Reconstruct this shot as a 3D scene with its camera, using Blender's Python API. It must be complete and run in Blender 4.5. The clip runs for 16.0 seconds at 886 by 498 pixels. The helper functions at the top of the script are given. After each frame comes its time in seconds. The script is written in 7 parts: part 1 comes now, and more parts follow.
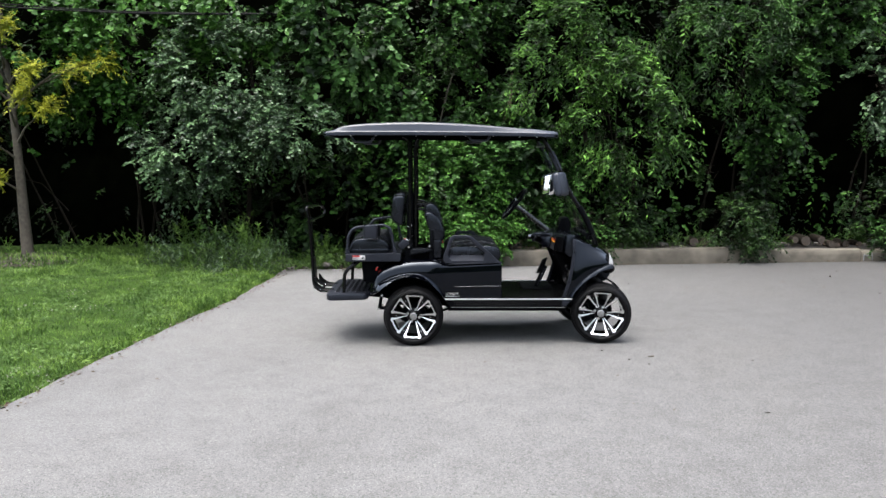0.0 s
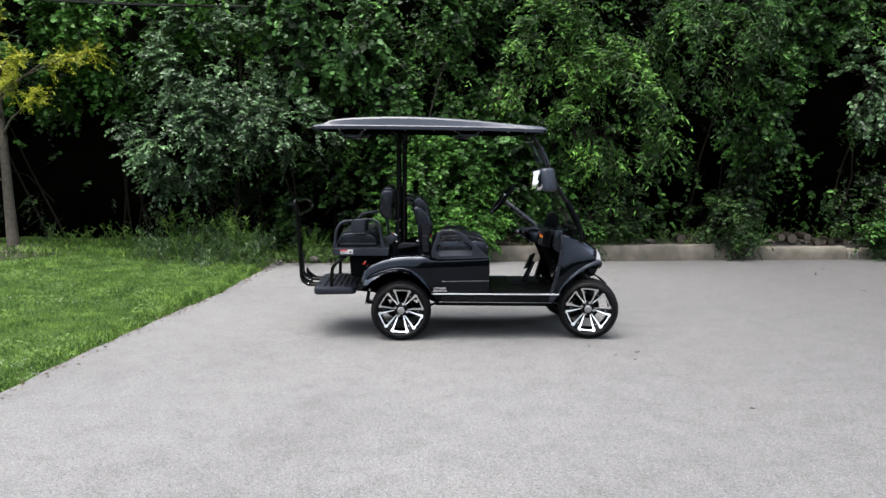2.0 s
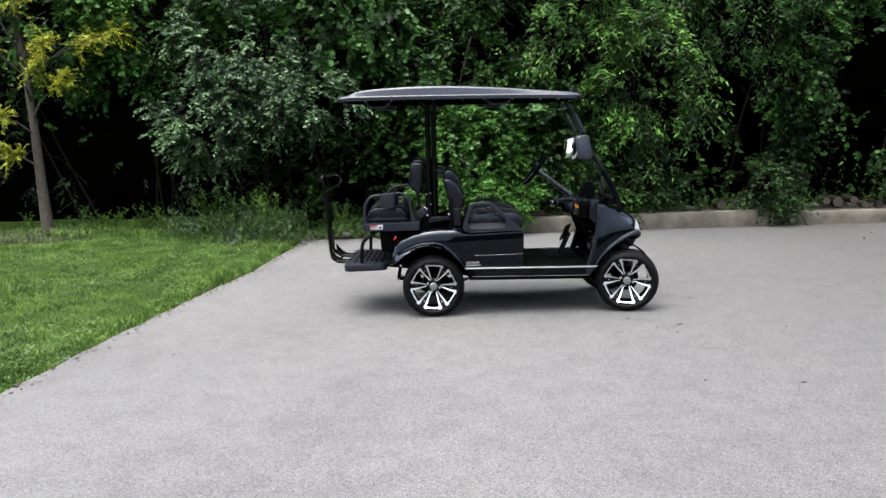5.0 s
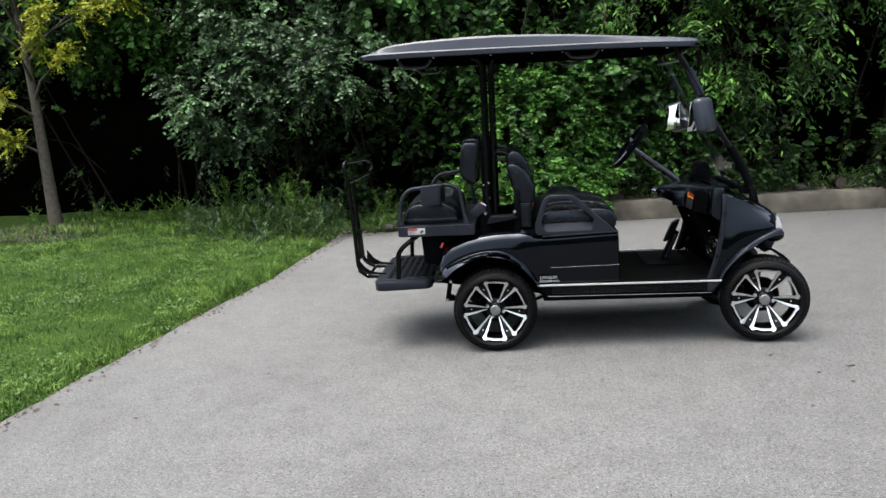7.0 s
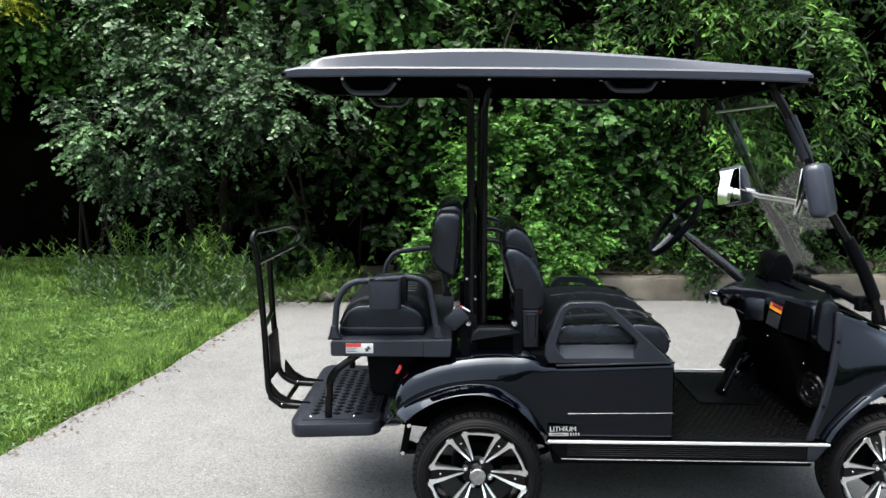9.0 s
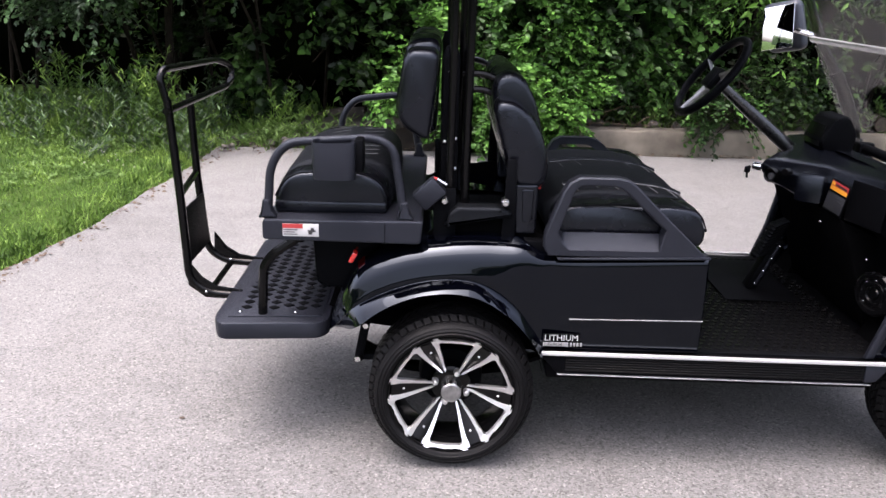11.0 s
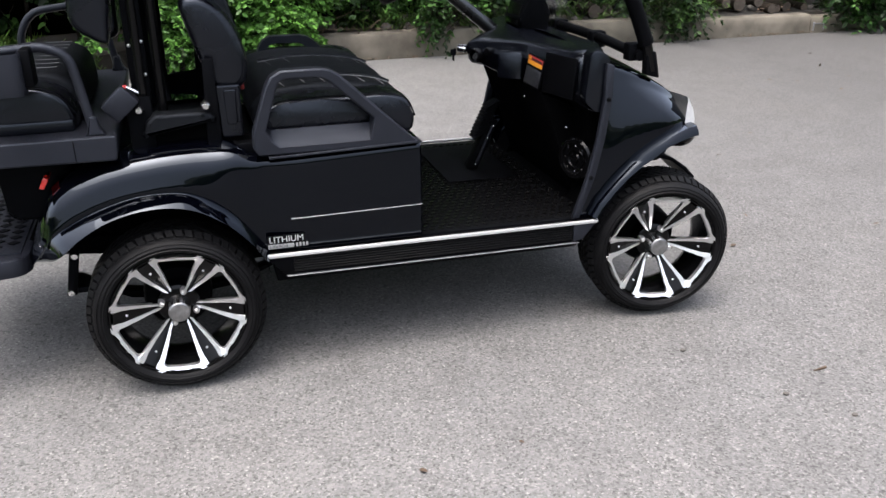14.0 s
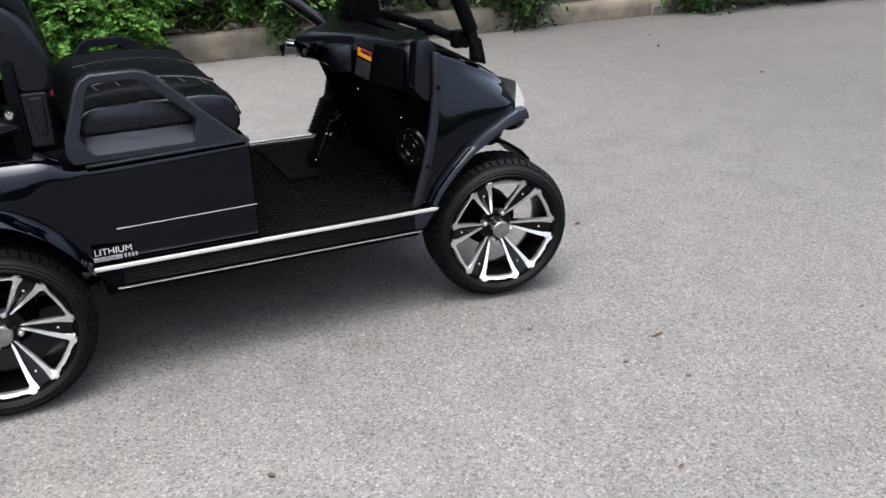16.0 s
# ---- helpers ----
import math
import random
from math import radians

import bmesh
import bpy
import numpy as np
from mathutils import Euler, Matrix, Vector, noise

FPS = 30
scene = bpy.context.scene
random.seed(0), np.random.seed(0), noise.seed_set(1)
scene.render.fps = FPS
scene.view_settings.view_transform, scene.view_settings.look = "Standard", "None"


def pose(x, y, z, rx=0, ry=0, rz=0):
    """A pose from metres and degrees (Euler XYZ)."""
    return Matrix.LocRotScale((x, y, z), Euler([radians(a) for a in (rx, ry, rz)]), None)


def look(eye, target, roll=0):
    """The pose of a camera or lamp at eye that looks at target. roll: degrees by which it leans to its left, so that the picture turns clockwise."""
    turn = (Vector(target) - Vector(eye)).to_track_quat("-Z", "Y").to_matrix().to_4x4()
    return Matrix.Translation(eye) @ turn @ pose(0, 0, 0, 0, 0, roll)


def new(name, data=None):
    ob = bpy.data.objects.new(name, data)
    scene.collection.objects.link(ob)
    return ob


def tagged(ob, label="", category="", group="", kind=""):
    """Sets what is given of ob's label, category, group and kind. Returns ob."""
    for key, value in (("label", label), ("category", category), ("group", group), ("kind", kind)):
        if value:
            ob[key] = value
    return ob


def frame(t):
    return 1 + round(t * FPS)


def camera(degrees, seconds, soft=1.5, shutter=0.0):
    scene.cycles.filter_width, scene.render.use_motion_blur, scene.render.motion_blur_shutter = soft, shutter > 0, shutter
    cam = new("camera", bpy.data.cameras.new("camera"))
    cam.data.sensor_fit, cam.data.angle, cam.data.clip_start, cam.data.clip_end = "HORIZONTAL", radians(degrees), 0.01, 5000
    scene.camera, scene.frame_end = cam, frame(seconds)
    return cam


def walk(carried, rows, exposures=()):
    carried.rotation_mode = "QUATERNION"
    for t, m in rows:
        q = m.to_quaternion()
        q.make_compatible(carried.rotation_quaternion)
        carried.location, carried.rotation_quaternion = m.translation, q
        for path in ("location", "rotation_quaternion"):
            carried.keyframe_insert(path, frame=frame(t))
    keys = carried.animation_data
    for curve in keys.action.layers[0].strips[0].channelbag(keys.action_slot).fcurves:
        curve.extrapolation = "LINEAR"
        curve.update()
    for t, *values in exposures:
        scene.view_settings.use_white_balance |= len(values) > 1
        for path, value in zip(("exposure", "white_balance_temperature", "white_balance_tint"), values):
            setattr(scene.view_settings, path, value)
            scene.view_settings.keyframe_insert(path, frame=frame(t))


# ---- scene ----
cam = camera(55.5, 16.0)
PATH = [
    (0, (0.192, -7.363, 1.663), (0.213, -5.375, 1.444), -0.7),
    (0.5, (0.188, -7.377, 1.654), (0.231, -5.39, 1.43), -0.1),
    (1, (0.195, -7.369, 1.647), (0.245, -5.382, 1.43), 0.0),
    (1.5, (0.204, -7.364, 1.654), (0.257, -5.377, 1.43), 0.0),
    (2, (0.197, -7.366, 1.657), (0.245, -5.38, 1.427), -0.2),
    (2.5, (0.198, -7.354, 1.644), (0.241, -5.368, 1.409), -0.1),
    (3, (0.191, -7.339, 1.65), (0.233, -5.353, 1.419), -0.7),
    (3.5, (0.182, -7.332, 1.65), (0.225, -5.345, 1.425), -0.2),
    (4, (0.183, -7.32, 1.65), (0.225, -5.333, 1.421), 0.0),
    (4.5, (0.2, -7.303, 1.644), (0.232, -5.32, 1.388), -1.0),
    (4.7, (0.221, -7.267, 1.644), (0.229, -5.287, 1.364), -1.4),
    (6.8, (0.178, -5.441, 1.584), (-0.045, -3.479, 1.266), -3.4),
    (7, (0.144, -5.215, 1.583), (-0.027, -3.252, 1.238), -3.5),
    (7.5, (0.121, -4.729, 1.58), (-0.081, -2.759, 1.302), -3.3),
    (8, (0.053, -4.224, 1.581), (-0.114, -2.245, 1.343), -3.5),
    (8.2, (0.012, -4.035, 1.58), (-0.09, -2.05, 1.355), -2.4),
    (10.3, (-0.09, -2.517, 1.602), (-0.121, -0.549, 1.25), 0.9),
    (10.5, (-0.053, -2.495, 1.558), (-0.078, -0.534, 1.165), 1.2),
    (10.7, (-0.058, -2.468, 1.535), (-0.07, -0.528, 1.05), 1.5),
    (11, (-0.066, -2.441, 1.523), (-0.044, -0.537, 0.912), 1.5),
    (11.5, (-0.062, -2.45, 1.453), (-0.014, -0.586, 0.729), 1.7),
    (12, (-0.06, -2.447, 1.443), (0.042, -0.605, 0.67), 2.0),
    (12.5, (-0.042, -2.434, 1.461), (0.16, -0.607, 0.674), 1.4),
    (13, (0.017, -2.447, 1.447), (0.351, -0.634, 0.673), 0.4),
    (13.5, (0.065, -2.447, 1.449), (0.499, -0.662, 0.657), 0.1),
    (14, (0.1, -2.45, 1.445), (0.639, -0.691, 0.661), -0.4),
    (14.5, (0.12, -2.463, 1.434), (0.75, -0.726, 0.669), -0.4),
    (15, (0.161, -2.49, 1.437), (0.862, -0.773, 0.688), 0.1),
    (15.5, (0.179, -2.509, 1.437), (0.932, -0.812, 0.692), 0.4),
    (16, (0.226, -2.492, 1.431), (1.023, -0.84, 0.633), -1.4),
]
EXPOSURES = [(0.0, 1.95, 6340, 9), (4.5, 1.95, 6340, 9), (7.0, 1.69, 6400, 7), (7.5, 1.76, 6380, 6), (8.2, 2.07, 6420, 4), (10.5, 2.34, 6460, 15), (11.0, 2.34, 6520, 20), (11.5, 2.24, 6560, 22), (12.5, 2.15, 6490, 17), (13.5, 2.01, 6480, 13), (14.5, 1.99, 6480, 11), (16.0, 1.92, 6480, 10)]
LIFT = 0.013
walk(cam, [(t, pose(0, 0, LIFT) @ look(eye, target, roll)) for t, eye, target, roll in PATH], EXPOSURES)

# ---- world, sun, exposure ----
world = bpy.data.worlds.new("overcast_sky")
scene.world = world
world.use_nodes = True
wn, wl = world.node_tree.nodes, world.node_tree.links
sky = wn.new("ShaderNodeTexSky")
sky.sky_type, sky.sun_disc = "NISHITA", False
sky.sun_elevation, sky.sun_rotation = radians(75), radians(227)
sky.air_density, sky.dust_density, sky.ozone_density = 1.0, 4.0, 0.6
wn["Background"].inputs["Strength"].default_value = 0.15
# a grey cloud cover, brighter overhead than at the horizon
grey_sky = wn.new("ShaderNodeHueSaturation")
grey_sky.inputs["Saturation"].default_value = 0.5
wl.new(sky.outputs["Color"], grey_sky.inputs["Color"])
w_co = wn.new("ShaderNodeTexCoord")
w_xyz = wn.new("ShaderNodeSeparateXYZ")
wl.new(w_co.outputs["Generated"], w_xyz.inputs["Vector"])
w_map = wn.new("ShaderNodeMapRange")
w_map.inputs["To Min"].default_value, w_map.inputs["To Max"].default_value = 0.55, 1.72
wl.new(w_xyz.outputs["Z"], w_map.inputs["Value"])
w_mix = wn.new("ShaderNodeMix")
w_mix.data_type, w_mix.blend_type = "RGBA", "MULTIPLY"
w_mix.inputs["Factor"].default_value = 1.0
wl.new(grey_sky.outputs["Color"], w_mix.inputs["A"])
wl.new(w_map.outputs["Result"], w_mix.inputs["B"])
wl.new(w_mix.outputs["Result"], wn["Background"].inputs["Color"])

sun_data = bpy.data.lights.new("sun", "SUN")
sun_data.energy, sun_data.angle, sun_data.color = 1.0, radians(60), (1.0, 0.95, 0.88)
sun = new("sun", sun_data)
sun.matrix_world = look((-2.6, -2.4, 13.0), (0, 0, 0))

# ---- materials ----


def material(name):
    m = bpy.data.materials.new(name)
    m.use_nodes = True
    return m, m.node_tree.nodes, m.node_tree.links, m.node_tree.nodes["Principled BSDF"]


def ramp(n, stops):
    r = n.new("ShaderNodeValToRGB")
    e = r.color_ramp.elements
    while len(e) < len(stops):
        e.new(0.5)
    for el, (p, c) in zip(e, stops):
        el.position, el.color = p, (*c, 1)
    return r


def surface(name, c1, c2, scale=6.0, rough=0.5, rough_var=0.1, metal=0.0, coat=0.0, bump=0.1, bump_scale=300.0, grain="noise", spec=0.5, sheen=None):
    """A two-scale surface: blotches of c1 and c2, and a fine relief."""
    m, n, l, p = material(name)
    tc = n.new("ShaderNodeTexCoord")
    big = n.new("ShaderNodeTexNoise")
    big.inputs["Scale"].default_value, big.inputs["Detail"].default_value = scale, 5
    l.new(tc.outputs["Object"], big.inputs["Vector"])
    r = ramp(n, [(0.3, c1), (0.7, c2)])
    l.new(big.outputs["Fac"], r.inputs["Fac"])
    l.new(r.outputs["Color"], p.inputs["Base Color"])
    mr = n.new("ShaderNodeMapRange")
    mr.inputs["To Min"].default_value, mr.inputs["To Max"].default_value = max(rough - rough_var, 0.02), min(rough + rough_var, 1)
    fine = n.new("ShaderNodeTexNoise" if grain == "noise" else "ShaderNodeTexVoronoi")
    fine.inputs["Scale"].default_value = bump_scale
    l.new(tc.outputs["Object"], fine.inputs["Vector"])
    l.new(big.outputs["Fac"], mr.inputs["Value"])
    l.new(mr.outputs["Result"], p.inputs["Roughness"])
    if bump:
        b = n.new("ShaderNodeBump")
        b.inputs["Strength"].default_value, b.inputs["Distance"].default_value = bump, 0.002
        l.new(fine.outputs["Fac" if grain == "noise" else "Distance"], b.inputs["Height"])
        l.new(b.outputs["Normal"], p.inputs["Normal"])
    p.inputs["Metallic"].default_value = metal
    p.inputs["Coat Weight"].default_value, p.inputs["Coat Roughness"].default_value = coat, 0.03
    p.inputs["Specular IOR Level"].default_value = spec
    if sheen:
        p.inputs["Specular Tint"].default_value = (*sheen, 1)
    return m


# colours reflections blue, in place of a bluer sky
SKY_TINT = (0.78, 0.87, 1.0)
PAINT = surface("navy_black_paint", (0.0003, 0.00037, 0.0009), (0.00042, 0.0005, 0.0012), 3, 0.025, 0.005, coat=0.0, bump=0.0, spec=0.27, sheen=SKY_TINT)
pn, pl = PAINT.node_tree.nodes, PAINT.node_tree.links
p_lw = pn.new("ShaderNodeLayerWeight")
p_map = ramp(pn, [(0.0, (0.07,) * 3), (0.18, (0.078,) * 3), (0.3, (0.17,) * 3), (0.5, (0.36,) * 3), (1.0, (0.9,) * 3)])
pl.new(p_lw.outputs["Facing"], p_map.inputs["Fac"])
pn["Principled BSDF"].inputs["IOR"].default_value = 2.2
pl.new(p_map.outputs["Color"], pn["Principled BSDF"].inputs["Specular IOR Level"])
ROOF_GREY = surface("grey_roof_plastic", (0.014, 0.0168, 0.0259), (0.0184, 0.0218, 0.0327), 5, 0.33, 0.06, bump=0.2, bump_scale=500, spec=0.4)
BLACK = surface("black_plastic", (0.001, 0.001, 0.0012), (0.0018, 0.0018, 0.0022), 7, 0.5, 0.1, bump=0.3, bump_scale=600, spec=0.04, sheen=SKY_TINT)
GREY_BLACK = surface("charcoal_plastic", (0.0058, 0.0061, 0.0088), (0.0086, 0.009, 0.0125), 7, 0.45, 0.08, bump=0.35, bump_scale=700, spec=0.28, sheen=SKY_TINT)
GLOSS = surface("gloss_black_steel", (0.001296, 0.001296, 0.001512), (0.00216, 0.00216, 0.002376), 9, 0.16, 0.06, coat=0.0, bump=0.05, spec=0.14)
VINYL = surface("black_vinyl", (0.0013, 0.0013, 0.0022), (0.0022, 0.0022, 0.0036), 8, 0.27, 0.05, bump=0.12, bump_scale=420, grain="voronoi", spec=0.34, sheen=SKY_TINT)
QUILT = surface("black_quilted_fabric", (0.0007, 0.0007, 0.001), (0.0014, 0.0014, 0.0018), 9, 0.6, 0.08, bump=0.3, bump_scale=500, spec=0.16, sheen=SKY_TINT)
RUBBER = surface("tyre_rubber", (0.0019, 0.0019, 0.0022), (0.0037, 0.0036, 0.004), 20, 0.55, 0.1, bump=0.4, bump_scale=300, spec=0.1)
MAT = surface("floor_mat_rubber", (0.001728, 0.001728, 0.001728), (0.00432, 0.004104, 0.003888), 12, 0.2, 0.06, bump=0.4, bump_scale=200, spec=0.75)
SILVER = surface("machined_aluminium", (0.60, 0.60, 0.61), (0.70, 0.70, 0.70), 30, 0.36, 0.08, metal=0.95, bump=0.05, bump_scale=900)
CHROME = surface("chrome", (0.50, 0.50, 0.51), (0.60, 0.60, 0.60), 20, 0.2, 0.05, metal=1.0, bump=0.0)
TRIM = surface("pale_aluminium_strip", (0.496, 0.496, 0.504), (0.576, 0.576, 0.576), 12, 0.4, 0.08, metal=0.6, bump=0.05)
PALE_PRINT = surface("pale_grey_print", (0.1469, 0.1469, 0.1512), (0.1814, 0.1814, 0.1858), 40, 0.5, bump=0.0)
WHITE = surface("white_print", (0.311, 0.311, 0.311), (0.3456, 0.3456, 0.3456), 40, 0.5, bump=0.0)
BEZEL = surface("charcoal_bezel", (0.0014, 0.0016, 0.0027), (0.0022, 0.0025, 0.004), 7, 0.22, 0.05, bump=0.2, bump_scale=700, spec=0.34, sheen=SKY_TINT)
HEADLINER = surface("black_headliner", (0.001, 0.001, 0.0011), (0.002, 0.002, 0.0022), 7, 0.95, 0.05, bump=0.3, bump_scale=500, spec=0.0)
RED = surface("red_print", (0.2376, 0.01296, 0.01296), (0.2678, 0.0216, 0.0216), 40, 0.5, bump=0.0)
ORANGE = surface("orange_print", (0.56, 0.22, 0.014), (0.62, 0.26, 0.02), 40, 0.5, bump=0.0)
STEEL_PRINT = surface("dull_grey_print", (0.011, 0.0115, 0.0135), (0.018, 0.0185, 0.021), 160, 0.45, bump=0.1)
INK = surface("dark_print", (0.00864, 0.00864, 0.0108), (0.01296, 0.01296, 0.01512), 40, 0.5, bump=0.0)
STITCH = surface("grey_thread", (0.09, 0.09, 0.092), (0.135, 0.135, 0.137), 60, 0.8, bump=0.0)
RED_LENS = surface("red_lens", (0.42, 0.008, 0.006), (0.55, 0.015, 0.01), 60, 0.12, 0.05, coat=1.0, bump=0.1, bump_scale=300)
CLEAR_LENS = surface("clear_headlight_lens", (0.365, 0.3697, 0.3744), (0.4212, 0.4212, 0.4212), 50, 0.1, 0.05, coat=1.0, bump=0.1, bump_scale=200)
STEEL = surface("dark_satin_steel", (0.055, 0.055, 0.05775), (0.077, 0.077, 0.07975), 12, 0.28, 0.05, metal=1.0, bump=0.03)
CAP_STEEL = surface("brushed_cap_steel", (0.20, 0.20, 0.205), (0.34, 0.34, 0.34), 60, 0.4, 0.08, metal=1.0, bump=0.4, bump_scale=160)
CONCRETE = surface("kerb_concrete", (0.047, 0.040, 0.0295), (0.112, 0.099, 0.077), 4.5, 0.9, 0.05, bump=0.8, bump_scale=90)
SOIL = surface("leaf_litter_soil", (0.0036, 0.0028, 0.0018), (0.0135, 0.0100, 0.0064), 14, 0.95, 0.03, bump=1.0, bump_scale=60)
MULCH = surface("wood_chips", (0.0324, 0.027, 0.0216), (0.0864, 0.072, 0.0576), 30, 0.95, 0.03, bump=0.8, bump_scale=120)
BARK = surface("grey_bark", (0.03024, 0.02419, 0.01693), (0.06451, 0.05443, 0.04032), 18, 0.9, 0.05, bump=1.0, bump_scale=70)
# bark colour darkened to stand for the shade inside the hedge
SHADED_BARK = surface("shaded_stems", (0.0072, 0.00576, 0.00432), (0.018, 0.0144, 0.0108), 18, 0.95, 0.03, bump=0.5, bump_scale=70, spec=0.1)
PALE_BARK = surface("tan_bark", (0.06451, 0.04435, 0.03024), (0.1048, 0.07661, 0.05242), 14, 0.9, 0.05, bump=1.0, bump_scale=60)
ROCK = surface("field_stone", (0.03276, 0.02808, 0.0234), (0.0702, 0.06318, 0.05616), 11, 0.9, 0.05, bump=0.9, bump_scale=50)
LOG_BARK = surface("log_bark", (0.009, 0.007, 0.005), (0.024, 0.019, 0.014), 18, 0.95, 0.05, bump=1.0, bump_scale=70, spec=0.1)
WOOD_END = surface("cut_log_end", (0.020, 0.0145, 0.0105), (0.046, 0.0354, 0.0257), 22, 0.9, 0.05, bump=0.6, bump_scale=90)
DEAD_LEAF = surface("dead_leaves", (0.02772, 0.01512, 0.00756), (0.063, 0.04032, 0.02268), 30, 0.9, bump=0.2)
CABLE = surface("black_cable", (0.003, 0.003, 0.0033), (0.005, 0.005, 0.005), 10, 0.8, bump=0.0, spec=0.1)
# near-black colour that stands for deep shade in the thicket
THICKET_SHADE = surface("shaded_undergrowth", (0.00036, 0.00048, 0.0003), (0.0012, 0.0015, 0.00075), 3.5, 1.0, 0.0, bump=1.0, bump_scale=12, spec=0.0)


def asphalt_material():
    m, n, l, p = material("worn_asphalt")
    tc = n.new("ShaderNodeTexCoord")
    chip = n.new("ShaderNodeTexVoronoi")
    chip.inputs["Scale"].default_value = 165
    chip2 = n.new("ShaderNodeTexVoronoi")
    chip2.inputs["Scale"].default_value = 95
    blot = n.new("ShaderNodeTexNoise")
    blot.inputs["Scale"].default_value, blot.inputs["Detail"].default_value, blot.inputs["Roughness"].default_value = 0.55, 7, 0.62
    patch = n.new("ShaderNodeTexNoise")
    patch.inputs["Scale"].default_value, patch.inputs["Detail"].default_value = 4.5, 6
    for t in (chip, chip2, blot, patch):
        l.new(tc.outputs["Object"], t.inputs["Vector"])
    grey = n.new("ShaderNodeSeparateColor")
    l.new(chip.outputs["Color"], grey.inputs["Color"])
    r = ramp(n, [(0.0, (0.043, 0.042, 0.041)), (0.16, (0.074, 0.0725, 0.071)), (0.6, (0.0945, 0.093, 0.0915)), (0.94, (0.116, 0.1137, 0.110)), (1.0, (0.165, 0.161, 0.156))])
    l.new(grey.outputs["Red"], r.inputs["Fac"])
    grey2 = n.new("ShaderNodeSeparateColor")
    l.new(chip2.outputs["Color"], grey2.inputs["Color"])
    r2 = ramp(n, [(0.0, (0.64, 0.64, 0.64)), (0.06, (0.97, 0.97, 0.97)), (0.94, (1.02, 1.015, 1.01)), (1.0, (1.2, 1.18, 1.16))])
    l.new(grey2.outputs["Green"], r2.inputs["Fac"])
    r3 = ramp(n, [(0.28, (0.84, 0.835, 0.83)), (0.5, (1.0, 1.0, 1.0)), (0.75, (1.09, 1.08, 1.06))])
    l.new(blot.outputs["Fac"], r3.inputs["Fac"])
    r4 = ramp(n, [(0.3, (0.90, 0.895, 0.89)), (0.6, (1.025, 1.025, 1.025))])
    l.new(patch.outputs["Fac"], r4.inputs["Fac"])
    # darkens the colour towards +x, standing for shade near hedge and trees
    parts = n.new("ShaderNodeSeparateXYZ")
    l.new(tc.outputs["Object"], parts.inputs["Vector"])
    drift = n.new("ShaderNodeMath")
    drift.operation = "MULTIPLY_ADD"
    l.new(blot.outputs["Fac"], drift.inputs[0])
    drift.inputs[1].default_value = 3.0
    l.new(parts.outputs["X"], drift.inputs[2])
    right_shade = n.new("ShaderNodeMapRange")
    right_shade.inputs["From Min"].default_value, right_shade.inputs["From Max"].default_value = 2.0, 7.0
    l.new(drift.outputs["Value"], right_shade.inputs["Value"])
    r5 = ramp(n, [(0.0, (1.0, 1.0, 1.0)), (1.0, (0.58, 0.575, 0.57))])
    l.new(right_shade.outputs["Result"], r5.inputs["Fac"])
    last = r.outputs["Color"]
    for other in (r2, r3, r4, r5):
        mix = n.new("ShaderNodeMix")
        mix.data_type, mix.blend_type = "RGBA", "MULTIPLY"
        mix.inputs["Factor"].default_value = 1.0
        l.new(last, mix.inputs["A"])
        l.new(other.outputs["Color"], mix.inputs["B"])
        last = mix.outputs["Result"]
    l.new(last, p.inputs["Base Color"])
    p.inputs["Roughness"].default_value = 0.88
    p.inputs["Specular IOR Level"].default_value = 0.3
    b = n.new("ShaderNodeBump")
    b.inputs["Strength"].default_value, b.inputs["Distance"].default_value = 0.5, 0.003
    l.new(chip.outputs["Distance"], b.inputs["Height"])
    l.new(b.outputs["Normal"], p.inputs["Normal"])
    return m


ASPHALT = asphalt_material()


def leaf_material(name, dark, mid, light, gloss=0.42, through_light=0.12, spec=0.12, patch=2.4, gain=1.9, island=0.36):
    m, n, l, p = material(name)
    g = n.new("ShaderNodeNewGeometry")
    tc = n.new("ShaderNodeTexCoord")
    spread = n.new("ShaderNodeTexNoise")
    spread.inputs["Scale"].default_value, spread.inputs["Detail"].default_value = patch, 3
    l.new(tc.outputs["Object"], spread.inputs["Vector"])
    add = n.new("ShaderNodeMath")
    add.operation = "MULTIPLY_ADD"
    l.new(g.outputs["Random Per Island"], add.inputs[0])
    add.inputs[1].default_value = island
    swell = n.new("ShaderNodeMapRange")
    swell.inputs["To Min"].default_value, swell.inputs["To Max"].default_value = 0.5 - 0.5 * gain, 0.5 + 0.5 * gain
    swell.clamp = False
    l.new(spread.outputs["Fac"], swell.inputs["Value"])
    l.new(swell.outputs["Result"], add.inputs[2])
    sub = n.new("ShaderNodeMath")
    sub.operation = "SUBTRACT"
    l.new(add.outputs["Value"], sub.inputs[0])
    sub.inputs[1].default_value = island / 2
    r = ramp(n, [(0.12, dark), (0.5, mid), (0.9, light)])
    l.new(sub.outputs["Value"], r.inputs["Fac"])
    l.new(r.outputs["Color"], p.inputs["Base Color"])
    p.inputs["Roughness"].default_value = gloss
    p.inputs["Specular IOR Level"].default_value = spec
    tr = n.new("ShaderNodeBsdfTranslucent")
    l.new(r.outputs["Color"], tr.inputs["Color"])
    mix = n.new("ShaderNodeMixShader")
    mix.inputs["Fac"].default_value = through_light
    l.new(p.outputs["BSDF"], mix.inputs[1])
    l.new(tr.outputs["BSDF"], mix.inputs[2])
    l.new(mix.outputs["Shader"], n["Material Output"].inputs["Surface"])
    return m


